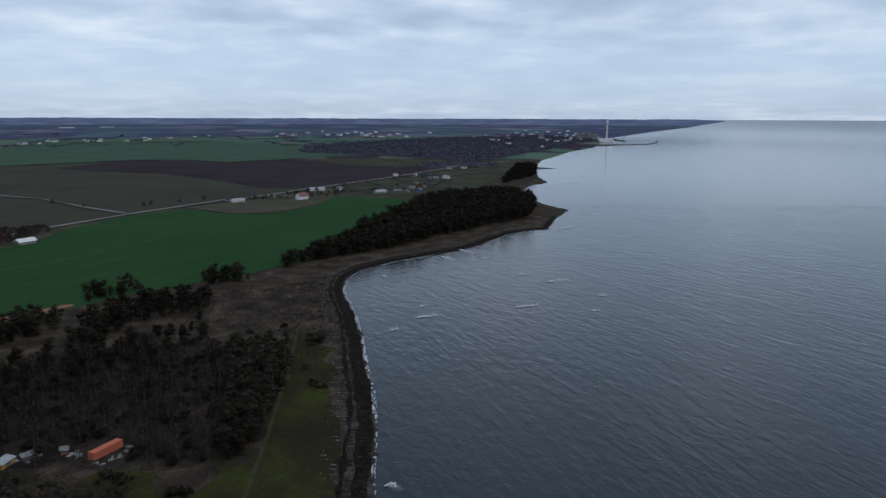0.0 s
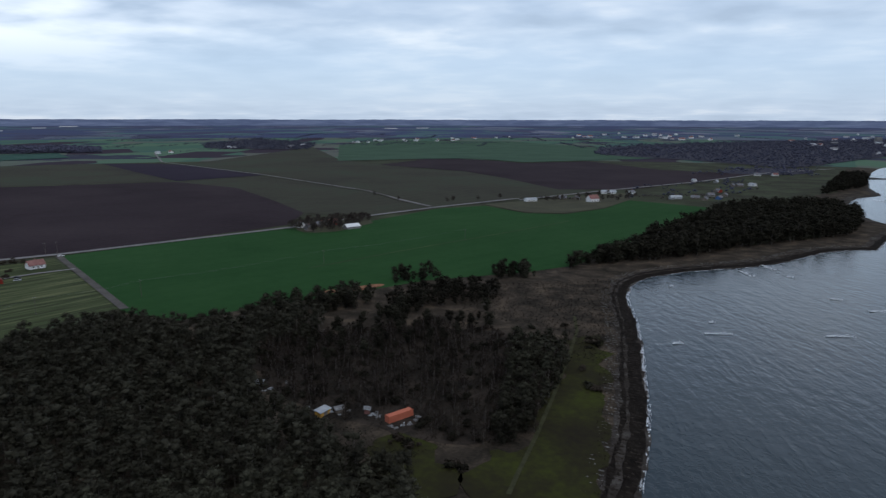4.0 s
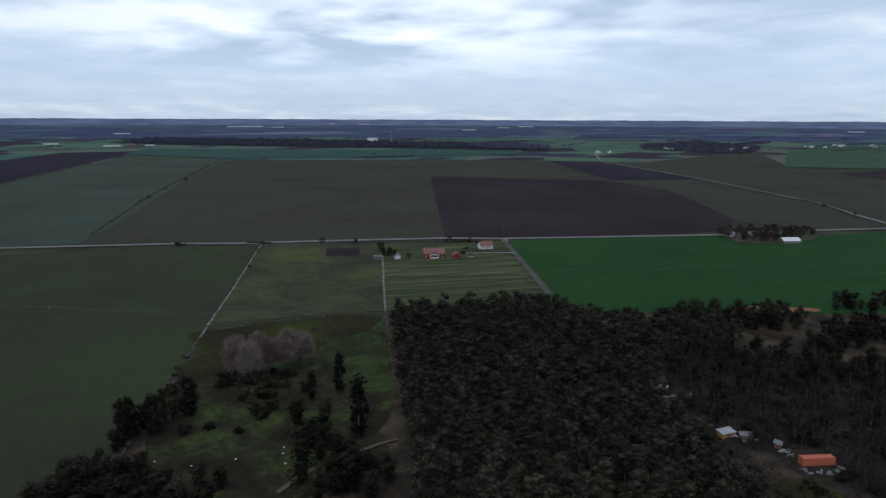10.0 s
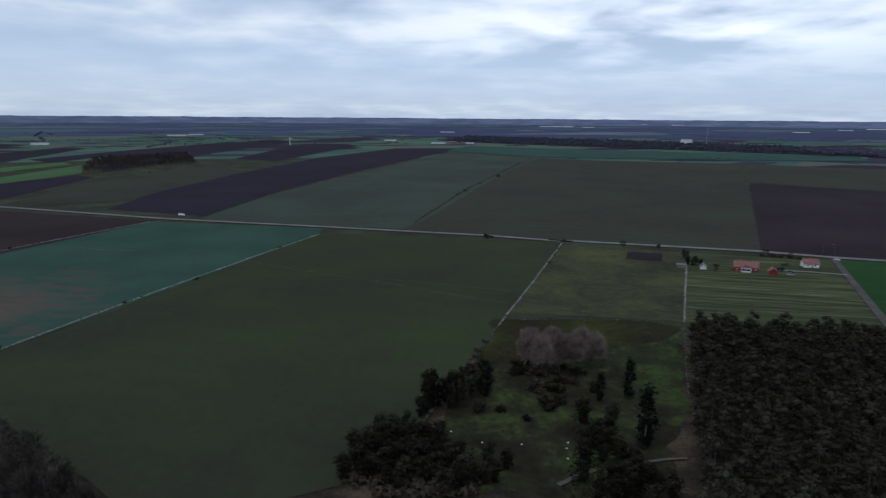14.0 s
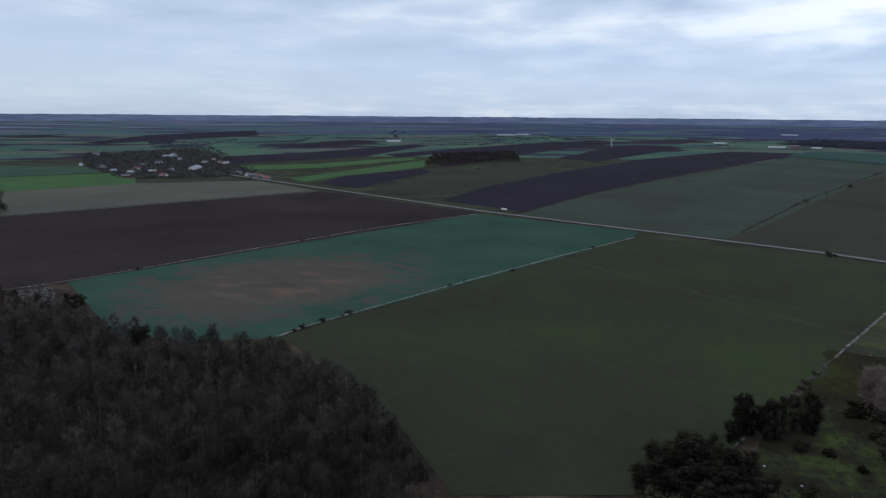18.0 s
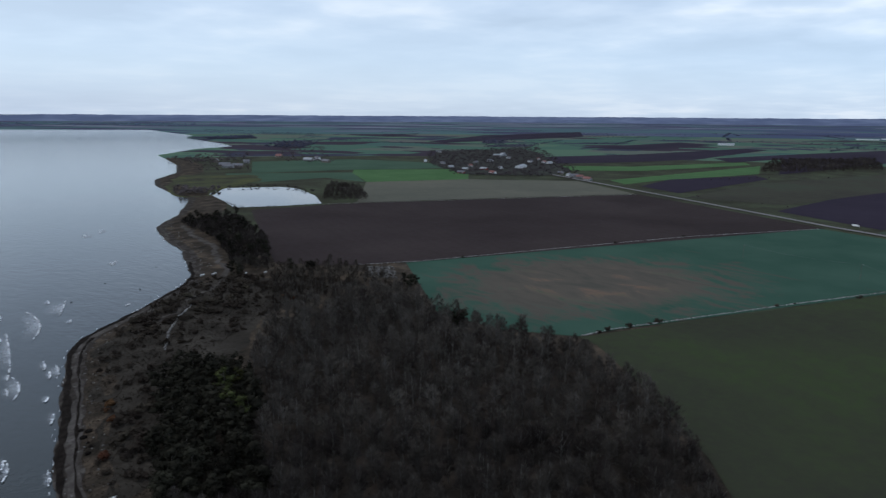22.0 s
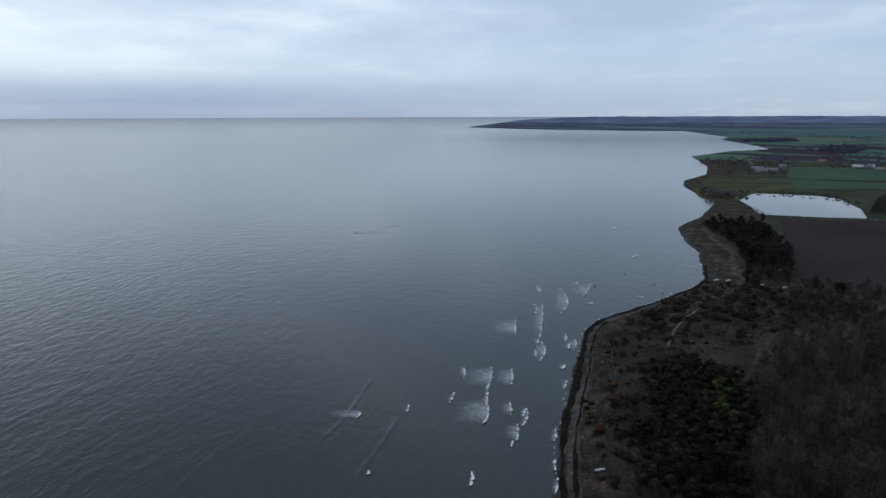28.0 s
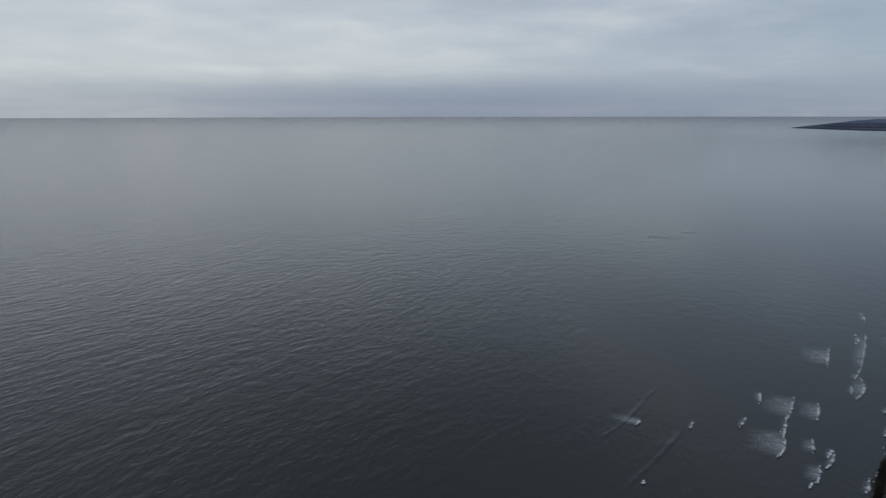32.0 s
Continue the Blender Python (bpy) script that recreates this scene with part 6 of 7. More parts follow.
mass("brush", scatter([(-302, 53), (-307, 123), (-284, 134), (-240, 100), (-200, 60), (-166, -4.9), (-200.5, 13.1), (-259, 36)], 3.6, seed=50), 0.5, "low brown tussocks in the old garden", "tussocks", 50, 0.6, category="bushes")
mass("shrub", line_points([(-646, 31), (-775, 69), (-958, 123), (-1199, 206), (-1527, 322)], 4, 0.8, 57), 0.55, "thin line of low bushes across a grass field", "hedge_line", 57, 0.5, category="hedge")
mass("brush", scatter([(-190, 227), (-174, 254), (-141, 296), (-91, 287), (-66, 265), (-55.1, 200.7), (-65, 184), (-86.3, 179.7), (-124.4, 180), (-157.8, 189.9)], 2.4, seed=41), 1.25, "dense brown undergrowth of the thicket", "undergrowth", 41, category="bushes")
mass("brush", scatter([(-147.4, 191.5), (-102.4, 223.9), (-75.4, 183), (-89.9, 159.9), (-121.6, 163.9)], 1.7, seed=49, clear=0.5), 0.45, "low rough growth round the sheds", "rough_growth", 49, 0.6, category="bushes")
mass("juniper_bush", scatter([(-190, 227), (-174, 254), (-141, 296), (-91, 287), (-66, 265), (-55.1, 200.7), (-65, 184), (-86.3, 179.7), (-124.4, 180), (-157.8, 189.9)], 9.0, seed=47), 1.1, "dark bushes in the thicket", "dark_bushes", 47, 0.6, category="bushes")
mass("brush", scatter([(-106, -236), (-154, -297), (-217, -310), (-234, -285), (-218, -224), (-232, -172), (-209.4, -127.1), (-191.3, -101), (-175.6, -85.9), (-150, -62), (-110, -95), (-70, -135), (-45, -150), (-48.6, -165.8), (-71.5, -230.7)], 3.4, seed=42), 1.1, "dark undergrowth of the leafless wood", "undergrowth", 42, category="bushes")
mass("shrub", scatter([(-291, 143), (-287, 178), (-268, 228), (-233, 227), (-213, 251), (-190, 278), (-174, 250), (-189, 223), (-173, 201), (-144.6, 174.1), (-120.8, 165.7), (-97.3, 153.1), (-85.2, 148.6), (-73.9, 149.8), (-62, 128), (-128, 62), (-145.1, 79.2), (-198.7, 102.5)], 9.0, seed=43), 0.8, "dark undergrowth of the pine wood", "undergrowth", 43, category="bushes")
mass("brush", scatter([(-171, 359), (-70, 428), (-48, 272), (-60, 268), (-86, 308), (-124, 314)], 2.6, seed=44), 0.7, "low brown scrub on the heath", "heath_scrub", 44, 0.6, category="bushes")
mass("brush", scatter([(-71, -306), (-159, -414), (-203, -386), (-233, -332), (-164, -315), (-115, -279), (-83, -264), (-47.3, -166.6), (-31.8, -176.4), (-52.2, -242.8)], 1.7, seed=45), 0.6, "low brown scrub behind the beach", "shore_scrub", 45, 0.6, category="bushes")
mass("shrub", scatter([(-71, -306), (-159, -414), (-203, -386), (-233, -332), (-164, -315), (-115, -279), (-83, -264), (-47.3, -166.6), (-35.7, -173.9), (-54, -241.7)], 7.5, seed=48), 1.0, "dark low bushes behind the beach", "dark_scrub", 48, 0.8, category="bushes")
mass("brush", scatter([(-68, 336), (-60, 363), (-24, 169.6), (-31.1, 166.7), (-43.5, 235.4)], 2.4, seed=46), 0.5, "low scrub along the shore", "shore_scrub", 46, 0.6, category="bushes")
for x, y in [(-61, 298), (-56, 295), (-58, 289), (-89.5, 172.9), (-89, 166.7), (-69.2, 166.9), (-71.8, 167), (-48.3, 243.7), (-77, 317), (-91, 307)]:
    plant("juniper_bush", x, y, rng.uniform(0.9, 1.6), "dark bush on the coastal grass", "bushes on the coastal grass")
for x, y in [(-92.6, -221.9), (-98.3, -225), (-87.8, -207.3), (-88.3, -199.1)]:
    plant("olive_conifer", x, y, rng.uniform(1.2, 1.5), "yellowish-green conifer among dark evergreens", "yellowish conifers")
for x, y in [(-56.5, -215.8), (-60.4, -216.7), (-52.2, -212.9), (-63.3, -229.5), (-69.5, -232.8), (-60.8, -211.2), (-58.6, -226), (-108, -344), (-115, -347), (-123, -347), (-103, -340), (-159, -370), (-154, -347), (-164, -358), (-148, -348), (-187, -403), (-55.1, -204.6), (-183, -369), (-200, -378), (-139, -368)]:
    plant("shrub", x, y, rng.uniform(1.4, 2.4), "large dark brown bush behind the beach", "brown bushes behind the beach")
for x, y in [(-58.7, -241.1), (-57.7, -232.9), (-47.4, -206.8), (-61, -246), (-180, -334), (-181, -326)]:
    plant("rust_shrub", x, y, rng.uniform(0.8, 1.3), "rust-coloured shrub behind the beach", "rust-coloured shrubs")
for x, y in [(-148, -342), (-136, -333), (-161, -353), (-185, -405), (-186, -383), (-105, -324), (-107, -341), (-128, -362), (-143, -350), (-152, -335), (-176, -372), (-180, -392), (-118, -330), (-96, -318), (-170, -366)]:
    for _ in range(3):
        plant("shrub", x + rng.normal() * 3.5, y + rng.normal() * 3.5, rng.uniform(1.2, 2.2), "large dark brown bush behind the beach", "brown bushes behind the beach")
for x, y in [(-215, -230), (-218, -236), (-220, -231), (-246, -303), (-254, -307), (-253, -316), (-186, -400), (-186, -410), (-255, -638), (-271, -660), (-285, -651), (-309, -654), (-297, -652), (-246, -582), (-223, -374), (-221, -396)]:
    plant("broad_pine", x, y, rng.uniform(0.7, 1.1), "dark pine standing among leafless trees", "pines among leafless trees")

GARDEN_CLUMP = [(-162, 24), (-172, 26), (-186, 22), (-206, 8), (-203, -2), (-188, -12), (-172, -12), (-162, 4)]
mass("shrub", scatter(GARDEN_CLUMP, 2.6, seed=71), 1.35, "dense dark scrub between the evergreens", "undergrowth", 71, 0.7, category="bushes")
for x, y in scatter(GARDEN_CLUMP, 6.5, seed=72):
    k = rng.uniform(0.6, 0.85)
    plant("broad_pine", x, y, k, "ragged dark pine in a dense clump", "pines of the garden clump", sz=k * rng.uniform(0.9, 1.25))
for x, y in scatter([(-213, 10), (-222, 10), (-235, 33), (-233, 40), (-224, 30), (-214, 18)], 5.0, seed=73):
    k = rng.uniform(0.6, 0.8)
    plant("broad_pine", x, y, k, "ragged dark pine by the stone wall", "pines by the wall", sz=k * rng.uniform(1.2, 1.6))
mass("brush", scatter([(-150, 52), (-160, 46), (-182, 56), (-204, 62), (-206, 74), (-184, 74), (-164, 78), (-150, 72)], 2.2, seed=74), 1.2, "brown scrub between low evergreens", "undergrowth", 74, 0.7, category="bushes")


# ---- long low swells running in from the open sea ----
def swell_wave(points, height, width, seed):
    r = np.random.default_rng(seed)
    p = np.array(line_points(points, 1.5, 0.0, seed), float)
    n, m = len(p), 9
    go = np.gradient(p, axis=0)
    go /= np.linalg.norm(go, axis=1)[:, None]
    out = np.stack([go[:, 1], -go[:, 0]], 1)
    f = np.linspace(0, 1, n)
    body = np.sin(np.pi * f) ** 0.7 * (0.8 + 0.2 * np.sin(f * 17 + seed))
    sway = 0.5 * np.sin(f * 9 + seed)
    vs = []
    for j in range(m):
        s = j / (m - 1)
        rise = math.sin(math.pi * s ** 0.65) ** 1.5
        q = p + out * ((s - 0.5) * width + sway)[:, None]
        vs.append(np.column_stack([q, -0.05 + (height + 0.05) * rise * body + r.normal(size=n) * 0.015 * rise]))
    vs = np.concatenate(vs)
    fs = [(j * n + i, j * n + i + 1, (j + 1) * n + i + 1, (j + 1) * n + i) for j in range(m - 1) for i in range(n - 1)]
    return tagged(new("swell", mesh("swell", vs, fs, M["sea"], True)), "long low swell of grey sea water", "wave", kind="stuff")


for k, line in enumerate(([(31, -265), (35, -244), (40, -220), (45, -201)], [(19, -247), (20, -224), (25, -203), (29, -185), (33, -168)])):
    swell_wave(line, 0.26, 3.0, 81 + k)

# ---- buildings ----
def box(bm, x0, y0, z0, x1, y1, z1):
    v = [bm.verts.new((x, y, z)) for z in (z0, z1) for x, y in ((x0, y0), (x1, y0), (x1, y1), (x0, y1))]
    for q in ((3, 2, 1, 0), (4, 5, 6, 7), (0, 1, 5, 4), (1, 2, 6, 5), (2, 3, 7, 6), (3, 0, 4, 7)):
        bm.faces.new([v[k] for k in q])


def box_mesh(name, mat, *dims):
    bm = bmesh.new()
    for d in dims:
        box(bm, *d)
    return bm_mesh(name, bm, M[mat])


def house(x, y, spin, length, depth, wall_h, roof_h, wall, roof, label, name="house", chimneys=1, windows=3, porch=False, category="house", group=""):
    """A gabled house: body with gables, thick roof with eaves, chimneys, windows with frames, a door."""
    e = new(name)
    e.matrix_basis = stand(x, y, spin)
    l, d = length / 2, depth / 2
    bm = bmesh.new()
    low = [bm.verts.new(p) for p in ((-l, -d, -0.3), (l, -d, -0.3), (l, d, -0.3), (-l, d, -0.3))]
    up_ = [bm.verts.new(p) for p in ((-l, -d, wall_h), (l, -d, wall_h), (l, d, wall_h), (-l, d, wall_h))]
    ridge = [bm.verts.new(p) for p in ((-l, 0, wall_h + roof_h), (l, 0, wall_h + roof_h))]
    bm.faces.new(low[::-1])
    bm.faces.new((low[0], low[1], up_[1], up_[0]))
    bm.faces.new((low[2], low[3], up_[3], up_[2]))
    bm.faces.new((low[1], low[2], up_[2], ridge[1], up_[1]))
    bm.faces.new((low[3], low[0], up_[0], ridge[0], up_[3]))
    part("wall", bm_mesh("wall", bm, M[wall]), e)
    bm = bmesh.new()
    o, s, th = 0.5, 0.45, 0.22
    drop = roof_h * s / d
    for side in (-1, 1):
        a = [(-l - o, side * (d + s), wall_h - drop + 0.03), (l + o, side * (d + s), wall_h - drop + 0.03), (l + o, 0, wall_h + roof_h + 0.03), (-l - o, 0, wall_h + roof_h + 0.03)]
        v = [bm.verts.new(p) for p in a] + [bm.verts.new((p[0], p[1], p[2] + th)) for p in a]
        for q in ((3, 2, 1, 0), (4, 5, 6, 7), (0, 1, 5, 4), (1, 2, 6, 5), (2, 3, 7, 6), (3, 0, 4, 7)):
            bm.faces.new([v[k] for k in q])
    bmesh.ops.recalc_face_normals(bm, faces=bm.faces[:])
    part("roof", bm_mesh("roof", bm, M[roof]), e)
    for k in range(chimneys):
        cx = (k - (chimneys - 1) / 2) * l
        part("chimney", box_mesh("chimney", "tile", (cx - 0.35, -0.35, wall_h + roof_h * 0.6, cx + 0.35, 0.35, wall_h + roof_h + 1.0), (cx - 0.42, -0.42, wall_h + roof_h + 0.8, cx + 0.42, 0.42, wall_h + roof_h + 0.92)), e)
    for side in (-1, 1):
        for k in range(windows):
            cx = (k + 0.5) / windows * length - l
            yy = side * (d + 0.03)
            w = part("window", box_mesh("window", "white", (cx - 0.65, min(yy, yy - side * 0.06), 0.9, cx + 0.65, max(yy, yy - side * 0.06), 2.2)), e, "white window frame")
            part("pane", box_mesh("pane", "dark", (cx - 0.5, min(yy, yy + side * 0.03), 1.05, cx + 0.5, max(yy, yy + side * 0.03), 2.05)), w)
    part("door", box_mesh("door", "wood", (l * 0.1 - 0.5, -d - 0.06, 0, l * 0.1 + 0.5, -d + 0.02, 2.05)), e)
    if porch:
        p = part("porch", box_mesh("porch", "white", (-2.9, -d - 2.2, 0, 2.9, -d + 0.02, 3.4)), e, "white glazed porch")
        for k in range(4):
            part("pane", box_mesh("pane", "dark", (-2.6 + k * 1.35, -d - 2.24, 1.0, -1.5 + k * 1.35, -d - 2.18, 2.6)), p)
        bm = bmesh.new()
        v = [bm.verts.new(q) for q in ((-3.3, -d - 2.6, 3.3), (3.3, -d - 2.6, 3.3), (3.3, -d + 0.5, 3.3), (-3.3, -d + 0.5, 3.3), (0, -d - 2.6, 5.3), (0, -d + 2.6, 5.3))]
        for q in ((3, 2, 1, 0), (0, 1, 4), (1, 2, 5, 4), (2, 3, 5), (3, 0, 4, 5)):
            bm.faces.new([v[k] for k in q])
        part("porch_roof", bm_mesh("porch_roof", bm, M["tile"]), e)
    return tagged(e, label, category, group)


def shed(x, y, spin, length, depth, h0, h1, wall, roof, label, name="shed", group=""):
    """A low building with a single pitched roof and a wide door."""
    e = new(name)
    e.matrix_basis = stand(x, y, spin)
    l, d = length / 2, depth / 2
    bm = bmesh.new()
    v = [bm.verts.new(p) for p in ((-l, -d, -0.3), (l, -d, -0.3), (l, d, -0.3), (-l, d, -0.3), (-l, -d, h0), (l, -d, h0), (l, d, h1), (-l, d, h1))]
    for q in ((3, 2, 1, 0), (0, 1, 5, 4), (1, 2, 6, 5), (2, 3, 7, 6), (3, 0, 4, 7)):
        bm.faces.new([v[k] for k in q])
    part("wall", bm_mesh("wall", bm, M[wall]), e)
    bm = bmesh.new()
    o = 0.35
    a = [(-l - o, -d - o, h0 + 0.02), (l + o, -d - o, h0 + 0.02), (l + o, d + o, h1 + 0.02), (-l - o, d + o, h1 + 0.02)]
    v = [bm.verts.new(p) for p in a] + [bm.verts.new((p[0], p[1], p[2] + 0.14)) for p in a]
    for q in ((3, 2, 1, 0), (4, 5, 6, 7), (0, 1, 5, 4), (1, 2, 6, 5), (2, 3, 7, 6), (3, 0, 4, 7)):
        bm.faces.new([v[k] for k in q])
    part("roof", bm_mesh("roof", bm, M[roof]), e)
    part("door", box_mesh("door", "wood", (-1.0, -d - 0.05, 0, 1.0, -d + 0.02, min(2.1, h0 - 0.15))), e)
    return tagged(e, label, "shed", group)


# orange container and the scrap yard in the clearing
(cx0, cy0), (cx1, cy1) = [(-103.6, 185.5), (-99, 195.2)]
cspin = math.atan2(cy1 - cy0, cx1 - cx0)
crate = new("shipping_container")
crate.matrix_basis = stand((cx0 + cx1) / 2, (cy0 + cy1) / 2, cspin) @ Matrix.Diagonal((0.83, 1, 1, 1))
bm = bmesh.new()
box(bm, -5.9, -1.15, 0.15, 5.9, 1.15, 2.55)
part("body", bm_mesh("body", bm, M["orange"]), crate)
ribs = [box_mesh("rib", "orange", (-5.7, y0, 0.3, -5.58, y0 + 0.05, 2.45)) for y0 in (-1.2, 1.15)]
for k in range(80):
    part("rib", ribs[k % 2], crate, m=Matrix.Translation((0.285 * (k // 2), 0, 0)))
for sx in (-1, 1):
    for sy in (-1, 1):
        part("corner_post", box_mesh("corner_post", "orange", (sx * 6.0 - 0.1, sy * 1.15 - 0.1, 0, sx * 6.0 + 0.1, sy * 1.15 + 0.1, 2.6)), crate)
    part("end_door", box_mesh("end_door", "orange", (min(sx * 5.9, sx * 5.97), -1.1, 0.2, max(sx * 5.9, sx * 5.97), -0.02, 2.5), (min(sx * 5.9, sx * 5.97), 0.02, 0.2, max(sx * 5.9, sx * 5.97), 1.1, 2.5)), crate)
tagged(crate, "orange-red steel shipping container on rough grass", "container")
shed(-126.9, 182.6, cspin + 0.3, 5.0, 2.6, 1.6, 2.1, "yellow", "metal", "ochre shed with a pale sheet-metal roof")
shed(-122.6, 186.6, cspin - 0.2, 3.2, 1.8, 1.3, 1.8, "wood", "scrap", "small grey shed with a worn metal roof")
shed(-113.7, 190.2, cspin + 0.9, 2.6, 1.8, 1.4, 1.8, "tile", "scrap", "small brick-red shed with a pale roof")
shed(-163, 193, 0.4, 3.5, 2.5, 1.9, 2.3, "blue", "metal", "small hut with blue sides among pines")
for n, (x, y) in enumerate([(-125.5, 185.5), (-128.5, 184.5), (-121.0, 184.5), (-119.8, 187.8), (-111.8, 189.2), (-110.5, 191.0), (-100.6, 184), (-98.5, 184), (-97.6, 186.2), (-96.7, 188.4), (-96.2, 191.4), (-95.9, 193.7), (-110.9, 188.4), (-108.8, 188.7), (-134.6, 184.7), (-157.9, 190.9), (-157.2, 193.5), (-156, 201)]):
    r = np.random.default_rng(n)
    ob = new("scrap_heap")
    ob.matrix_basis = stand(x, y, r.uniform(0, 6), 0.7)
    for _ in range(5):
        a, b, c = r.uniform(-1.4, 1.4), r.uniform(-1.0, 1.0), r.uniform(0, 0.3)
        part("board", box_mesh("board", "metal" if n % 4 == 0 else "scrap", (a, b, c, a + r.uniform(0.4, 1.6), b + r.uniform(0.3, 1.0), c + r.uniform(0.15, 0.8))), ob)
    tagged(ob, "heap of grey boards and scrap metal on grass", "scrap", "scrap heaps by the container")

# red farmhouse by the road
hs = math.radians(66)
house(-426, 245, hs, 15, 8, 3.2, 3.4, "red", "tile", "red wooden farmhouse with red tile roof and white porch", porch=True, chimneys=2, windows=5)
house(-415, 258, hs + 1.57, 7, 5, 2.4, 2.0, "red", "tile", "small red outbuilding with white corners", chimneys=0, windows=1)
house(-435, 297, hs + 0.2, 10, 7, 2.8, 2.8, "white", "tile", "white cottage with orange-red tile roof", windows=2)
house(-434, 219, hs + 1.57, 6, 4, 2.0, 1.6, "white", "grey", "small white garden house", chimneys=0, windows=1)
shed(-438, 205, hs, 6, 4, 2.2, 2.6, "wood", "grey", "dark wooden shed beside a tree")
for x, y in [(-470, 290), (-467, 295), (-463, 300), (-460, 304), (-473, 284), (-452, 262), (-446, 252), (-441, 232), (-424, 268), (-440, 282)]:
    plant("shrub", x, y, rng.uniform(1.1, 2.0), "dark garden bush near the farmhouse", "garden bushes of the farmhouse")
for x, y in [(-446, 219), (-444, 216), (-447, 214), (-443, 221), (-472, 223), (-474, 226)]:
    plant("garden_evergreen", x, y, rng.uniform(0.5, 0.75), "dark evergreen in the farm garden", "evergreens of the farm garden")
for x, y in [(-458, 217), (-440, 215), (-422, 222), (-498, 214), (-471, 286), (-508, 189), (-462, 300)]:
    plant("round_tree", x, y, rng.uniform(0.5, 0.9), "bare garden tree near the farmhouse", "garden trees of the farmhouse")

# bare trees in the stubble beside the path
for x, y in [(-394, 744), (-330, 748), (-306, 788), (-284, 808), (-444, 771), (-326, 756)]:
    plant("round_tree", x, y, rng.uniform(0.7, 1.1), "bare tree standing in stubble by the path", "bare trees by the path")

# farmstead among trees
for n, (x, y) in enumerate([(-362, 529), (-378, 518), (-359, 546), (-360, 506)]):
    house(x, y, math.radians(62) + n * 1.5, 11, 7, 2.6, 2.6, ("wood", "white", "red", "wood")[n], ("grey", "grey", "tile", "grey")[n], "low house half hidden by bare trees", windows=2, group="houses of the farmstead")
house(-331, 532, math.radians(64), 14, 7, 2.4, 2.2, "concrete", "white", "barn with a bright white roof", name="barn", chimneys=0, windows=2, category="barn")
wood("round_tree", [(-380, 504), (-390, 534), (-356, 606), (-334, 569), (-333, 520), (-350, 496)], 7.6, 1.0, "bare tree of the farmstead", "trees of the farmstead", near=60, seed=51)

# coastal farm and its neighbours
house(-173, 833, 0.9, 13, 9, 4.5, 4.0, "white", "tile", "tall white house with a red roof", windows=3)
for n, (x, y) in enumerate([(-243, 804), (-213, 842), (-174, 938), (-145, 950), (-197, 849), (-84, 909), (-61, 919), (-45, 961), (-33, 930), (-41, 1018), (-13, 1119), (12, 1351), (41, 1363), (-49, 910), (-28, 968)]):
    house(x, y, 0.8 + 0.7 * math.sin(n * 5.0), (15, 10, 20, 10, 9, 16, 10, 9, 9, 8, 10, 11, 10, 9, 8)[n], 6.5, 2.4, 2.2, ("white", "wood", "white", "white", "wood", "metal", "wood", "concrete", "blue", "wood", "wood", "white", "white", "wood", "wood")[n],
          ("metal", "grey", "metal", "grey", "grey", "metal", "grey", "grey", "grey", "grey", "grey", "grey", "tile", "grey", "grey")[n], "low house of the coastal hamlet", windows=2, group="houses of the coastal hamlet")
wood("round_tree", [(-240, 818), (-140, 945), (-123, 880), (-152, 842), (-227, 798)], 17.0, 0.9, "bare tree of the coastal farm", "trees of the coastal farm", near=24, seed=52)
mass("far_clump", line_points([(-132, 890), (-95, 941), (-27, 1049), (-14, 1202), (-80, 1121), (-149, 999)], 14, 10, 53), 0.75, "bare trees round the coastal hamlet", "hamlet_trees", 53)


def settlement(spots, size, label, group, seed, walls=("white", "red", "white", "wood", "concrete", "white"), roofs=("grey", "tile", "grey", "metal", "grey", "metal")):
    r = np.random.default_rng(seed)
    for x, y in spots:
        k = int(r.integers(6))
        house(x, y, r.uniform(0, 3.14), size * r.uniform(0.8, 1.5), size * 0.6, size * 0.26, size * 0.24, walls[k], roofs[int(r.integers(6))], label, windows=2, group=group)


settlement([(-1253, -1381), (-959, -1046), (-901, -960), (-829, -858), (-887, -906), (-1030, -1020), (-1094, -1040), (-1258, -1173), (-1328, -1213), (-1203, -1082), (-1145, -967), (-1218, -1004), (-1157, -939), (-917, -887), (-868, -819), (-1141, -911), (-953, -737), (-939, -709), (-929, -691), (-920, -674), (-900, -643), (-986, -1130), (-963, -888), (-954, -960)], 10.5, "village house among bare trees", "houses of the village", 61)
house(-1008, -875, 0.4, 34, 13, 4, 3, "white", "metal", "long bright farm building in the village", name="barn", chimneys=0, windows=6, category="barn")
house(-1256, -1148, 0.9, 30, 15, 5, 3, "metal", "metal", "large pale farm building", name="barn", chimneys=0, windows=5, category="barn")
settlement([(-573, -1221), (-594, -1225), (-586, -1266), (-658, -1316), (-623, -1380), (-810, -1452), (-792, -1295), (-829, -1317), (-794, -1230)], 15, "house of a far coastal hamlet", "houses of the far hamlet", 62, walls=("white", "wood", "concrete", "wood", "white", "wood"), roofs=("grey", "grey", "tile", "grey", "metal", "grey"))
settlement([(-1484, 2448), (-1528, 2667), (-1529, 2729), (-1455, 2801), (-1455, 2940), (-1320, 2882), (-1380, 3186), (-1258, 2960), (-1268, 3198), (-1217, 3386), (-1183, 3489), (-850, 3528), (-841, 3749), (-608, 4028), (-546, 4322), (-449, 3798), (-365, 3585), (-314, 4067)], 15, "pale house in a far row", "houses of the far row", 63, walls=("white",) * 6)
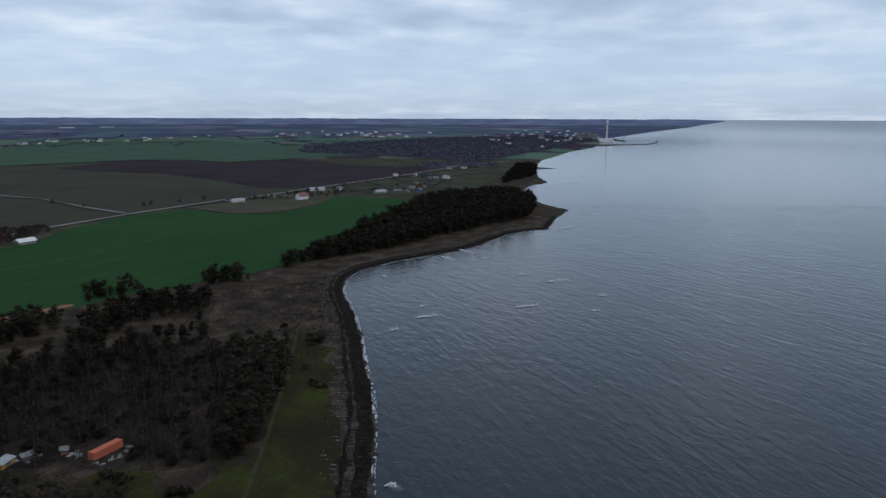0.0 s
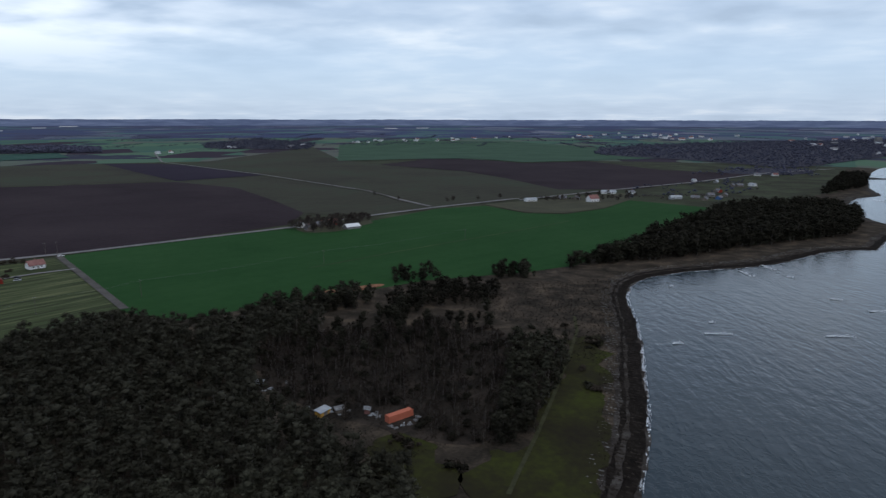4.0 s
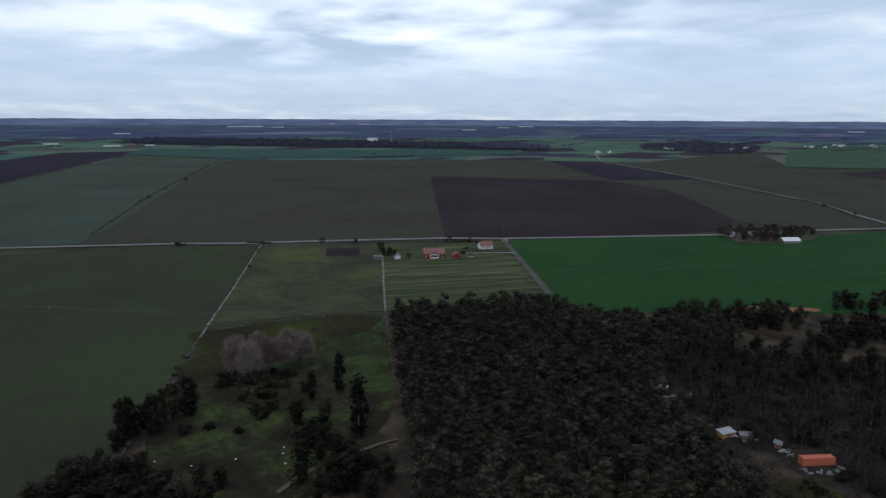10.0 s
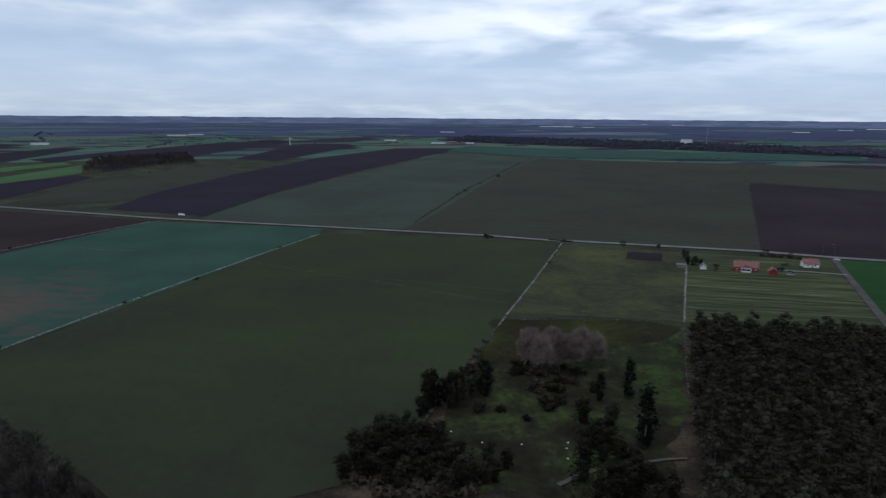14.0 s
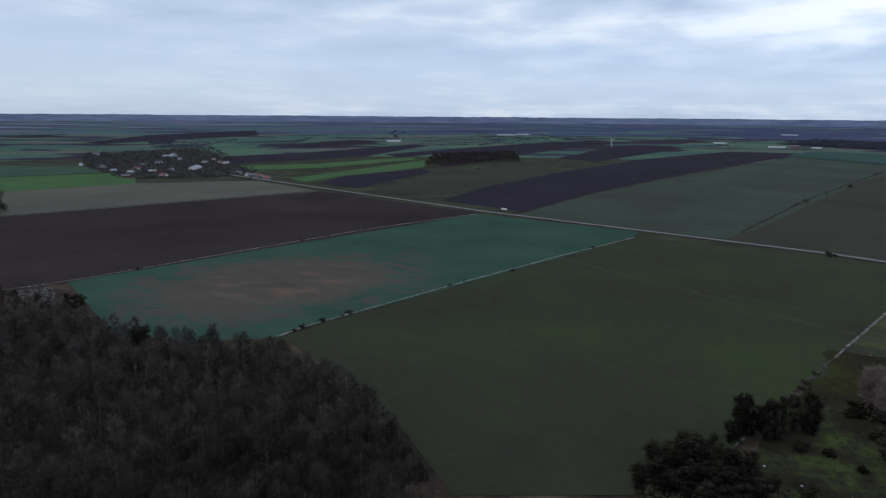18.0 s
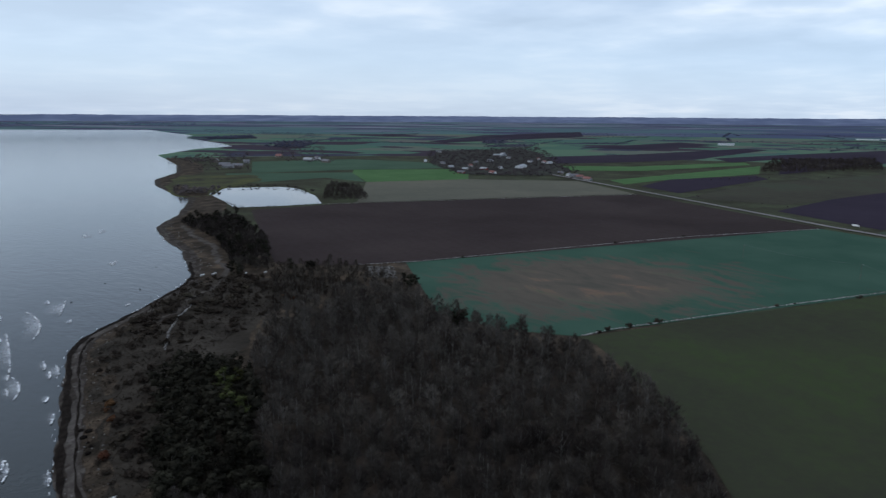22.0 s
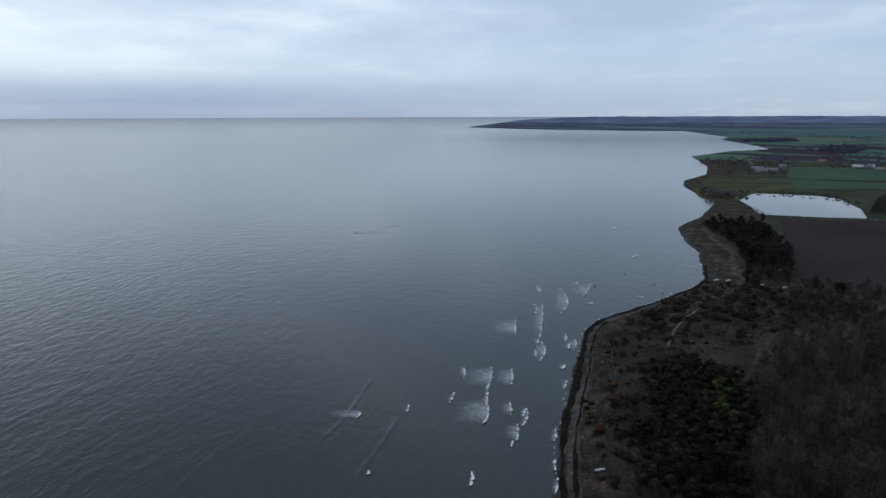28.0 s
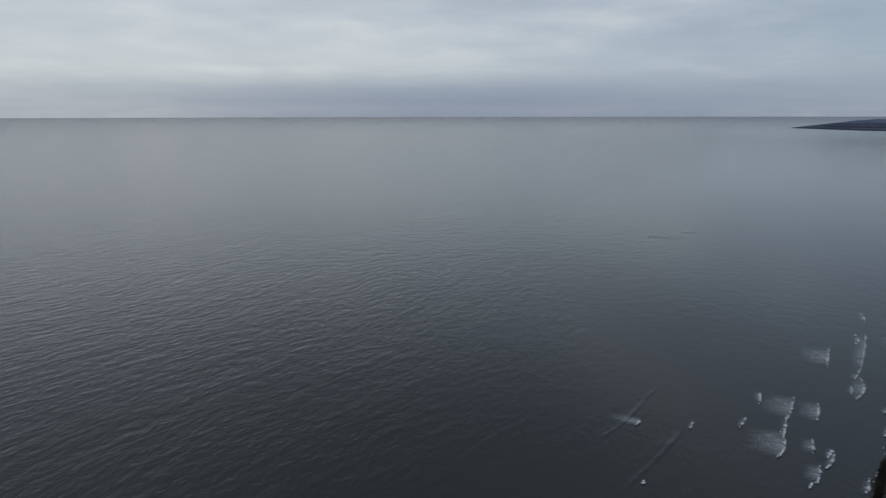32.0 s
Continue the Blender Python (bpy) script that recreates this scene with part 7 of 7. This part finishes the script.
settlement([(-1526, 1438), (-1534, 1493), (-1610, 1823), (-1571, 1802), (-1465, 1973), (-1499, 2089), (-1479, 2406), (-1444, 2463), (-1478, 2622), (-1379, 2675), (-1352, 2718), (-1266, 2755), (-1221, 2828)], 15, "pale house of a far village", "houses of the inland village", 64, walls=("white",) * 6)
settlement([(448, 3909), (513, 4043), (588, 3592), (633, 3597), (720, 3824), (749, 3326), (732, 3508), (452, 2982), (332, 2311), (245, 2592), (269, 3457), (356, 3780), (475, 4467), (620, 5228), (605, 4486), (733, 4847), (755, 4507), (911, 5067), (846, 4221), (964, 4537), (875, 3962), (207, 2959), (239, 3883), (156, 3445), (547, 4182), (703, 3941), (810, 4217), (863, 4225), (848, 3960), (678, 3407), (594, 3224), (514, 2917), (456, 2782), (452, 2980), (715, 3237), (409, 3570), (467, 3295), (732, 3508), (301, 3194), (231, 2959), (560, 3050), (620, 3120), (655, 3330)], 19, "pale house of the harbour town", "houses of the town", 65, walls=("white", "white", "concrete", "white", "metal", "white"), roofs=("grey", "metal", "grey", "metal", "tile", "metal"))


settlement([(-587, 4646), (-511, 4326), (-429, 4050), (-439, 4497), (-570, 3780), (-631, 3773), (-926, 3983), (-811, 3750), (-839, 4789), (-837, 4279), (-295, 3815), (-185, 3502), (-88, 4387), (-578, 4169), (-412, 3686), (-313, 3487), (-265, 4072)], 22, "pale house of a far inland town", "houses of the inland town", 67, walls=("white",) * 6)
settlement([(-82, 1178), (-48, 1168), (-23, 1115), (5, 1137), (-38, 1020)], 9.5, "pale house near the coastal hamlet", "houses near the hamlet", 66)


def block(x, y, spin, l, d, h, label, name="apartment_block"):
    e = new(name)
    e.matrix_basis = stand(x, y, spin)
    part("wall", box_mesh("wall", "concrete", (-l / 2, -d / 2, -0.5, l / 2, d / 2, h)), e)
    part("roof", box_mesh("roof", "grey", (-l / 2 - 0.4, -d / 2 - 0.4, h + 0.01, l / 2 + 0.4, d / 2 + 0.4, h + 0.6)), e)
    for s in range(int(h // 3)):
        for k in range(int(l // 4)):
            part("window", box_mesh("window", "dark", (-l / 2 + 1 + k * 4, -d / 2 - 0.05, 1 + s * 3, -l / 2 + 3 + k * 4, d / 2 + 0.05, 2.5 + s * 3)), e)
    return tagged(e, label, "building", "apartment blocks of the town")


for (x, y), h in zip([(505, 3582), (637, 3230), (675, 3234), (687, 3154)], (22, 30, 34, 26)):
    block(x, y, 0.4, 26, 14, h, "pale concrete apartment block in the far town")
tower = new("harbour_tower")
tower.matrix_basis = stand(693, 2935)
part("shaft", mesh("shaft", *tube([(0, 0, -1), (0, 0, 40), (0, 0, 78)], (3.4, 2.6, 2.0), 10), M["white"]), tower)
part("head", mesh("head", *tube([(0, 0, 78), (0, 0, 80), (0, 0, 90), (0, 0, 92)], (2.0, 4.0, 4.0, 0.5), 10), M["white"]), tower)
part("base_building", box_mesh("base_building", "white", (-30, -12, 0, 26, 12, 15)), tower)
tagged(tower, "tall pale silo tower beside the harbour", "tower")


def pier(points, label):
    p = [(x, y) for x, y in points]
    v, f = ribbon(p, 8.0, 0.8)
    n = len(v)
    v = np.concatenate([v, v - np.array([0, 0, 6.0])])
    i = np.arange(n // 2 - 1) * 2
    sides = [np.stack([i, i + 2, i + 2 + n, i + n], -1), np.stack([i + 1, i + 1 + n, i + 3 + n, i + 3], -1)]
    return structure("pier", mesh("pier", v, np.concatenate([f, *sides]), M["stone"]), label, "pier")


pier([(500, 2560), (575, 2560), (674, 2615), (789, 2680), (880, 2850), (951, 3072)], "long stone harbour mole")
pier([(700, 3290), (795, 3292), (801, 3058)], "short stone pier of the harbour")
pier([(192, 1392), (213, 1393), (229, 1378)], "low stone jetty by the wood")

mass("far_brown", [(x + a, y + b) for x, y in [(-237, 840), (-220, 829), (-199, 841), (-141, 874), (-128, 908), (-110, 915), (-92, 895), (-65, 924), (-55, 953), (-38, 924), (-28, 994), (-12, 1002), (5, 1074), (25, 1180), (-82, 952)] for a, b in ((0, 0), (6, 4), (-7, 3))], 0.6, "dark bare trees between the hamlet houses", "bare_trees", 384)

# far greenhouses, halls and the wind turbine
for n, (x, y) in enumerate([(-7589, 1883), (-7531, 2037), (-7223, 2234), (-10177, 4550), (-11252, 4421), (-4519, 452), (-2919, 957), (-3162, 412), (-3489, -982), (-3634, -928), (-2904, 49), (-2624, 227), (-2618, 345), (-6896, 5276), (-3233, 5948), (-3062, 6309), (-5083, 3269), (-6153, 4397)]):
    k = (3.0, 4.0, 2.0, 3.0, 2.0, 1.5, 1.2, 1.0, 1.5, 1.2, 0.8, 0.9, 0.6, 3, 2, 2, 2, 2)[n]
    house(x, y, math.atan2(y, x) + 1.57, 60 * k, 24, 2.6 * max(1.0, k * 0.7), 2, "white", "metal", "long pale greenhouse far off in the plain", name="greenhouse", chimneys=0, windows=4, category="building", group="far greenhouses")
house(-2378, -1110, math.atan2(-700, -1500) + 1.57, 52, 20, 4, 3, "white", "metal", "long white farm hall in the fields", name="barn", chimneys=0, windows=6, category="barn")
house(-2614, 1207, 1.0, 40, 20, 14, 6, "white", "metal", "tall white farm building", name="barn", chimneys=0, windows=3, category="barn")
house(-2646, 285, 1.2, 30, 12, 4, 4, "red", "grey", "red farm with a long roof", name="barn", chimneys=1, windows=4, category="barn")
mill = new("wind_turbine")
mill.matrix_basis = stand(-2417, -305, math.radians(-95), 0.62)
part("mast", mesh("mast", *tube([(0, 0, -0.5), (0, 0, 36)], (1.6, 0.8), 10), M["white"]), mill)
part("nacelle", box_mesh("nacelle", "white", (-1.2, -3.5, 35.4, 1.2, 2.5, 37.6)), mill)
for k in range(3):
    a = math.radians(45 + 120 * k)
    part("blade", mesh("blade", *tube([(0, -3.8, 36.5), (math.sin(a) * 4, -3.8, 36.5 + math.cos(a) * 4), (math.sin(a) * 17, -3.8, 36.5 + math.cos(a) * 17)], (0.5, 0.9, 0.2), 5), M["white"]), mill)
tagged(mill, "white three-bladed wind turbine in far fields", "wind turbine")


# ---- power line ----
def pole(x, y, spin, h, label="wooden power pole with a cross arm", group="power poles"):
    e = new("power_pole")
    e.matrix_basis = stand(x, y, spin)
    part("post", mesh("post", *tube([(0, 0, -0.5), (0, 0, h)], (0.14, 0.10), 7), M["bark"]), e)
    part("cross_arm", box_mesh("cross_arm", "bark", (-1.1, -0.08, h - 0.6, 1.1, 0.08, h - 0.45)), e)
    for k in (-1, 0, 1):
        part("insulator", mesh("insulator", *tube([(k * 0.95, 0, h - 0.45), (k * 0.95, 0, h - 0.3), (k * 0.95, 0, h - 0.15)], (0.06, 0.09, 0.03), 6), M["white"]), e)
    return tagged(e, label, "power pole", group)


LINE = [(-212, 518), (-266, 390), (-310, 272), (-329, 222), (-305, 96), (-372, -3), (-474, -131), (-484, -210)]
for n, (x, y) in enumerate(LINE):
    pole(x, y, math.radians(-20), 10.0)
for n, (a, b) in enumerate(zip(LINE[:-1], LINE[1:])):
    for k in (-0.95, 0.95):
        pts = [(a[0] + (b[0] - a[0]) * s + k, a[1] + (b[1] - a[1]) * s, LAND + 9.7 - 1.6 * 4 * s * (1 - s)) for s in np.linspace(0, 1, 9)]
        w = new("power_cable", mesh("power_cable", *tube(pts, [0.016] * 9, 3), M["scrap"]))
        tagged(w, "thin sagging power cable between poles", "cable", "power cables")
for x, y in [(-463, 325), (-460, 332)]:
    pole(x, y, 0.3, 11.0, "wooden pole beside the road junction", "poles at the junction")
mast = new("radio_mast")
mast.matrix_basis = stand(-2464, 1217)
part("shaft", mesh("shaft", *tube([(0, 0, -1), (0, 0, 75)], (0.9, 0.4), 6), M["metal"]), mast)
tagged(mast, "thin grey radio mast far off in the plain", "mast")


# ---- boats and cars ----
def rowing_boat(x, y, spin, label, s=1.0):
    e = new("rowing_boat")
    e.matrix_basis = stand(x, y, spin, s)
    v, f = [], []
    for k in range(7):
        t = k / 6 * 2 - 1
        w = 0.75 * (1 - abs(t) ** 2.6) + 0.04
        v += [(t * 2.0, -w, 0.55 + 0.12 * t * t), (t * 2.0, -w * 0.6, 0.08), (t * 2.0, w * 0.6, 0.08), (t * 2.0, w, 0.55 + 0.12 * t * t)]
    for k in range(6):
        for j in range(3):
            a = k * 4 + j
            f.append((a, a + 1, a + 5, a + 4))
    part("hull", mesh("hull", v, f, M["white"]), e)
    for t in (-0.8, 0.1, 0.9):
        part("thwart", box_mesh("thwart", "wood", (t - 0.12, -0.6, 0.38, t + 0.12, 0.6, 0.42)), e)
    return tagged(e, label, "boat", "boats on the beach")


for (x, y), s in zip([(-41.4, -182.5), (-169, -416), (-175, -412), (-191, -401), (-202, -395)], (0.9, 1.3, 1.3, 1.0, 1.0)):
    rowing_boat(x, y, math.radians(35) if y < -250 else 0.3, "white rowing boat pulled up on the beach", s)


def van(x, y, spin):
    e = new("van")
    e.matrix_basis = stand(x, y, spin, 0.55) @ Matrix.Translation((0, 0, 0.6))
    part("body", box_mesh("body", "white", (-6.5, -1.2, 1.0, 4.2, 1.2, 3.8)), e)
    part("cab", box_mesh("cab", "white", (4.5, -1.15, 0.6, 6.6, 1.15, 3.2)), e)
    part("windscreen", box_mesh("windscreen", "dark", (6.6, -1.0, 1.9, 6.65, 1.0, 2.9)), e)
    for wx in (-5, -3.6, 3, 5.4):
        for wy in (-1.1, 1.1):
            part("wheel", mesh("wheel", *tube([(wx, wy - 0.15, 0.5), (wx, wy + 0.15, 0.5)], (0.5, 0.5), 10), M["dark"]), e)
    return tagged(e, "white van standing on the country road", "van")


van(-705, -202, math.radians(68))


def car(x, y, spin, paint, label):
    e = new("car")
    e.matrix_basis = stand(x, y, spin)
    bm = bmesh.new()
    side = [(-2.1, 0.35), (2.15, 0.35), (2.15, 0.75), (1.2, 0.92), (-1.9, 0.95), (-2.1, 0.8)]
    a, b = [bm.verts.new((px, -0.85, pz)) for px, pz in side], [bm.verts.new((px, 0.85, pz)) for px, pz in side]
    bm.faces.new(a)
    bm.faces.new(b[::-1])
    for k in range(6):
        bm.faces.new((a[k], b[k], b[(k + 1) % 6], a[(k + 1) % 6])[::-1])
    bmesh.ops.recalc_face_normals(bm, faces=bm.faces[:])
    part("body", bm_mesh("body", bm, M[paint]), e)
    bm = bmesh.new()
    low = [bm.verts.new(q) for q in ((-1.75, -0.8, 0.93), (1.0, -0.8, 0.91), (1.0, 0.8, 0.91), (-1.75, 0.8, 0.93))]
    top = [bm.verts.new(q) for q in ((-1.3, -0.62, 1.45), (0.35, -0.62, 1.45), (0.35, 0.62, 1.45), (-1.3, 0.62, 1.45))]
    for k in range(4):
        bm.faces.new((low[k], low[(k + 1) % 4], top[(k + 1) % 4], top[k]))
    part("windows", bm_mesh("windows", bm, M["dark"]), e, "dark car windows")
    part("roof", box_mesh("roof", paint, (-1.3, -0.62, 1.452, 0.35, 0.62, 1.50)), e)
    for wx in (-1.3, 1.3):
        for wy in (-0.78, 0.78):
            part("wheel", mesh("wheel", *tube([(wx, wy - 0.1, 0.32), (wx, wy + 0.1, 0.32)], (0.32, 0.32), 10), M["dark"]), e)
    return tagged(e, label, "car")


car(-455, 331, math.radians(66), "white", "white car stopped at the road junction")
car(-417, 272, math.radians(20), "dark", "dark car parked beside the red farmhouse")
car(-411, 268, math.radians(66), "metal", "pale grey car parked on the farm drive")
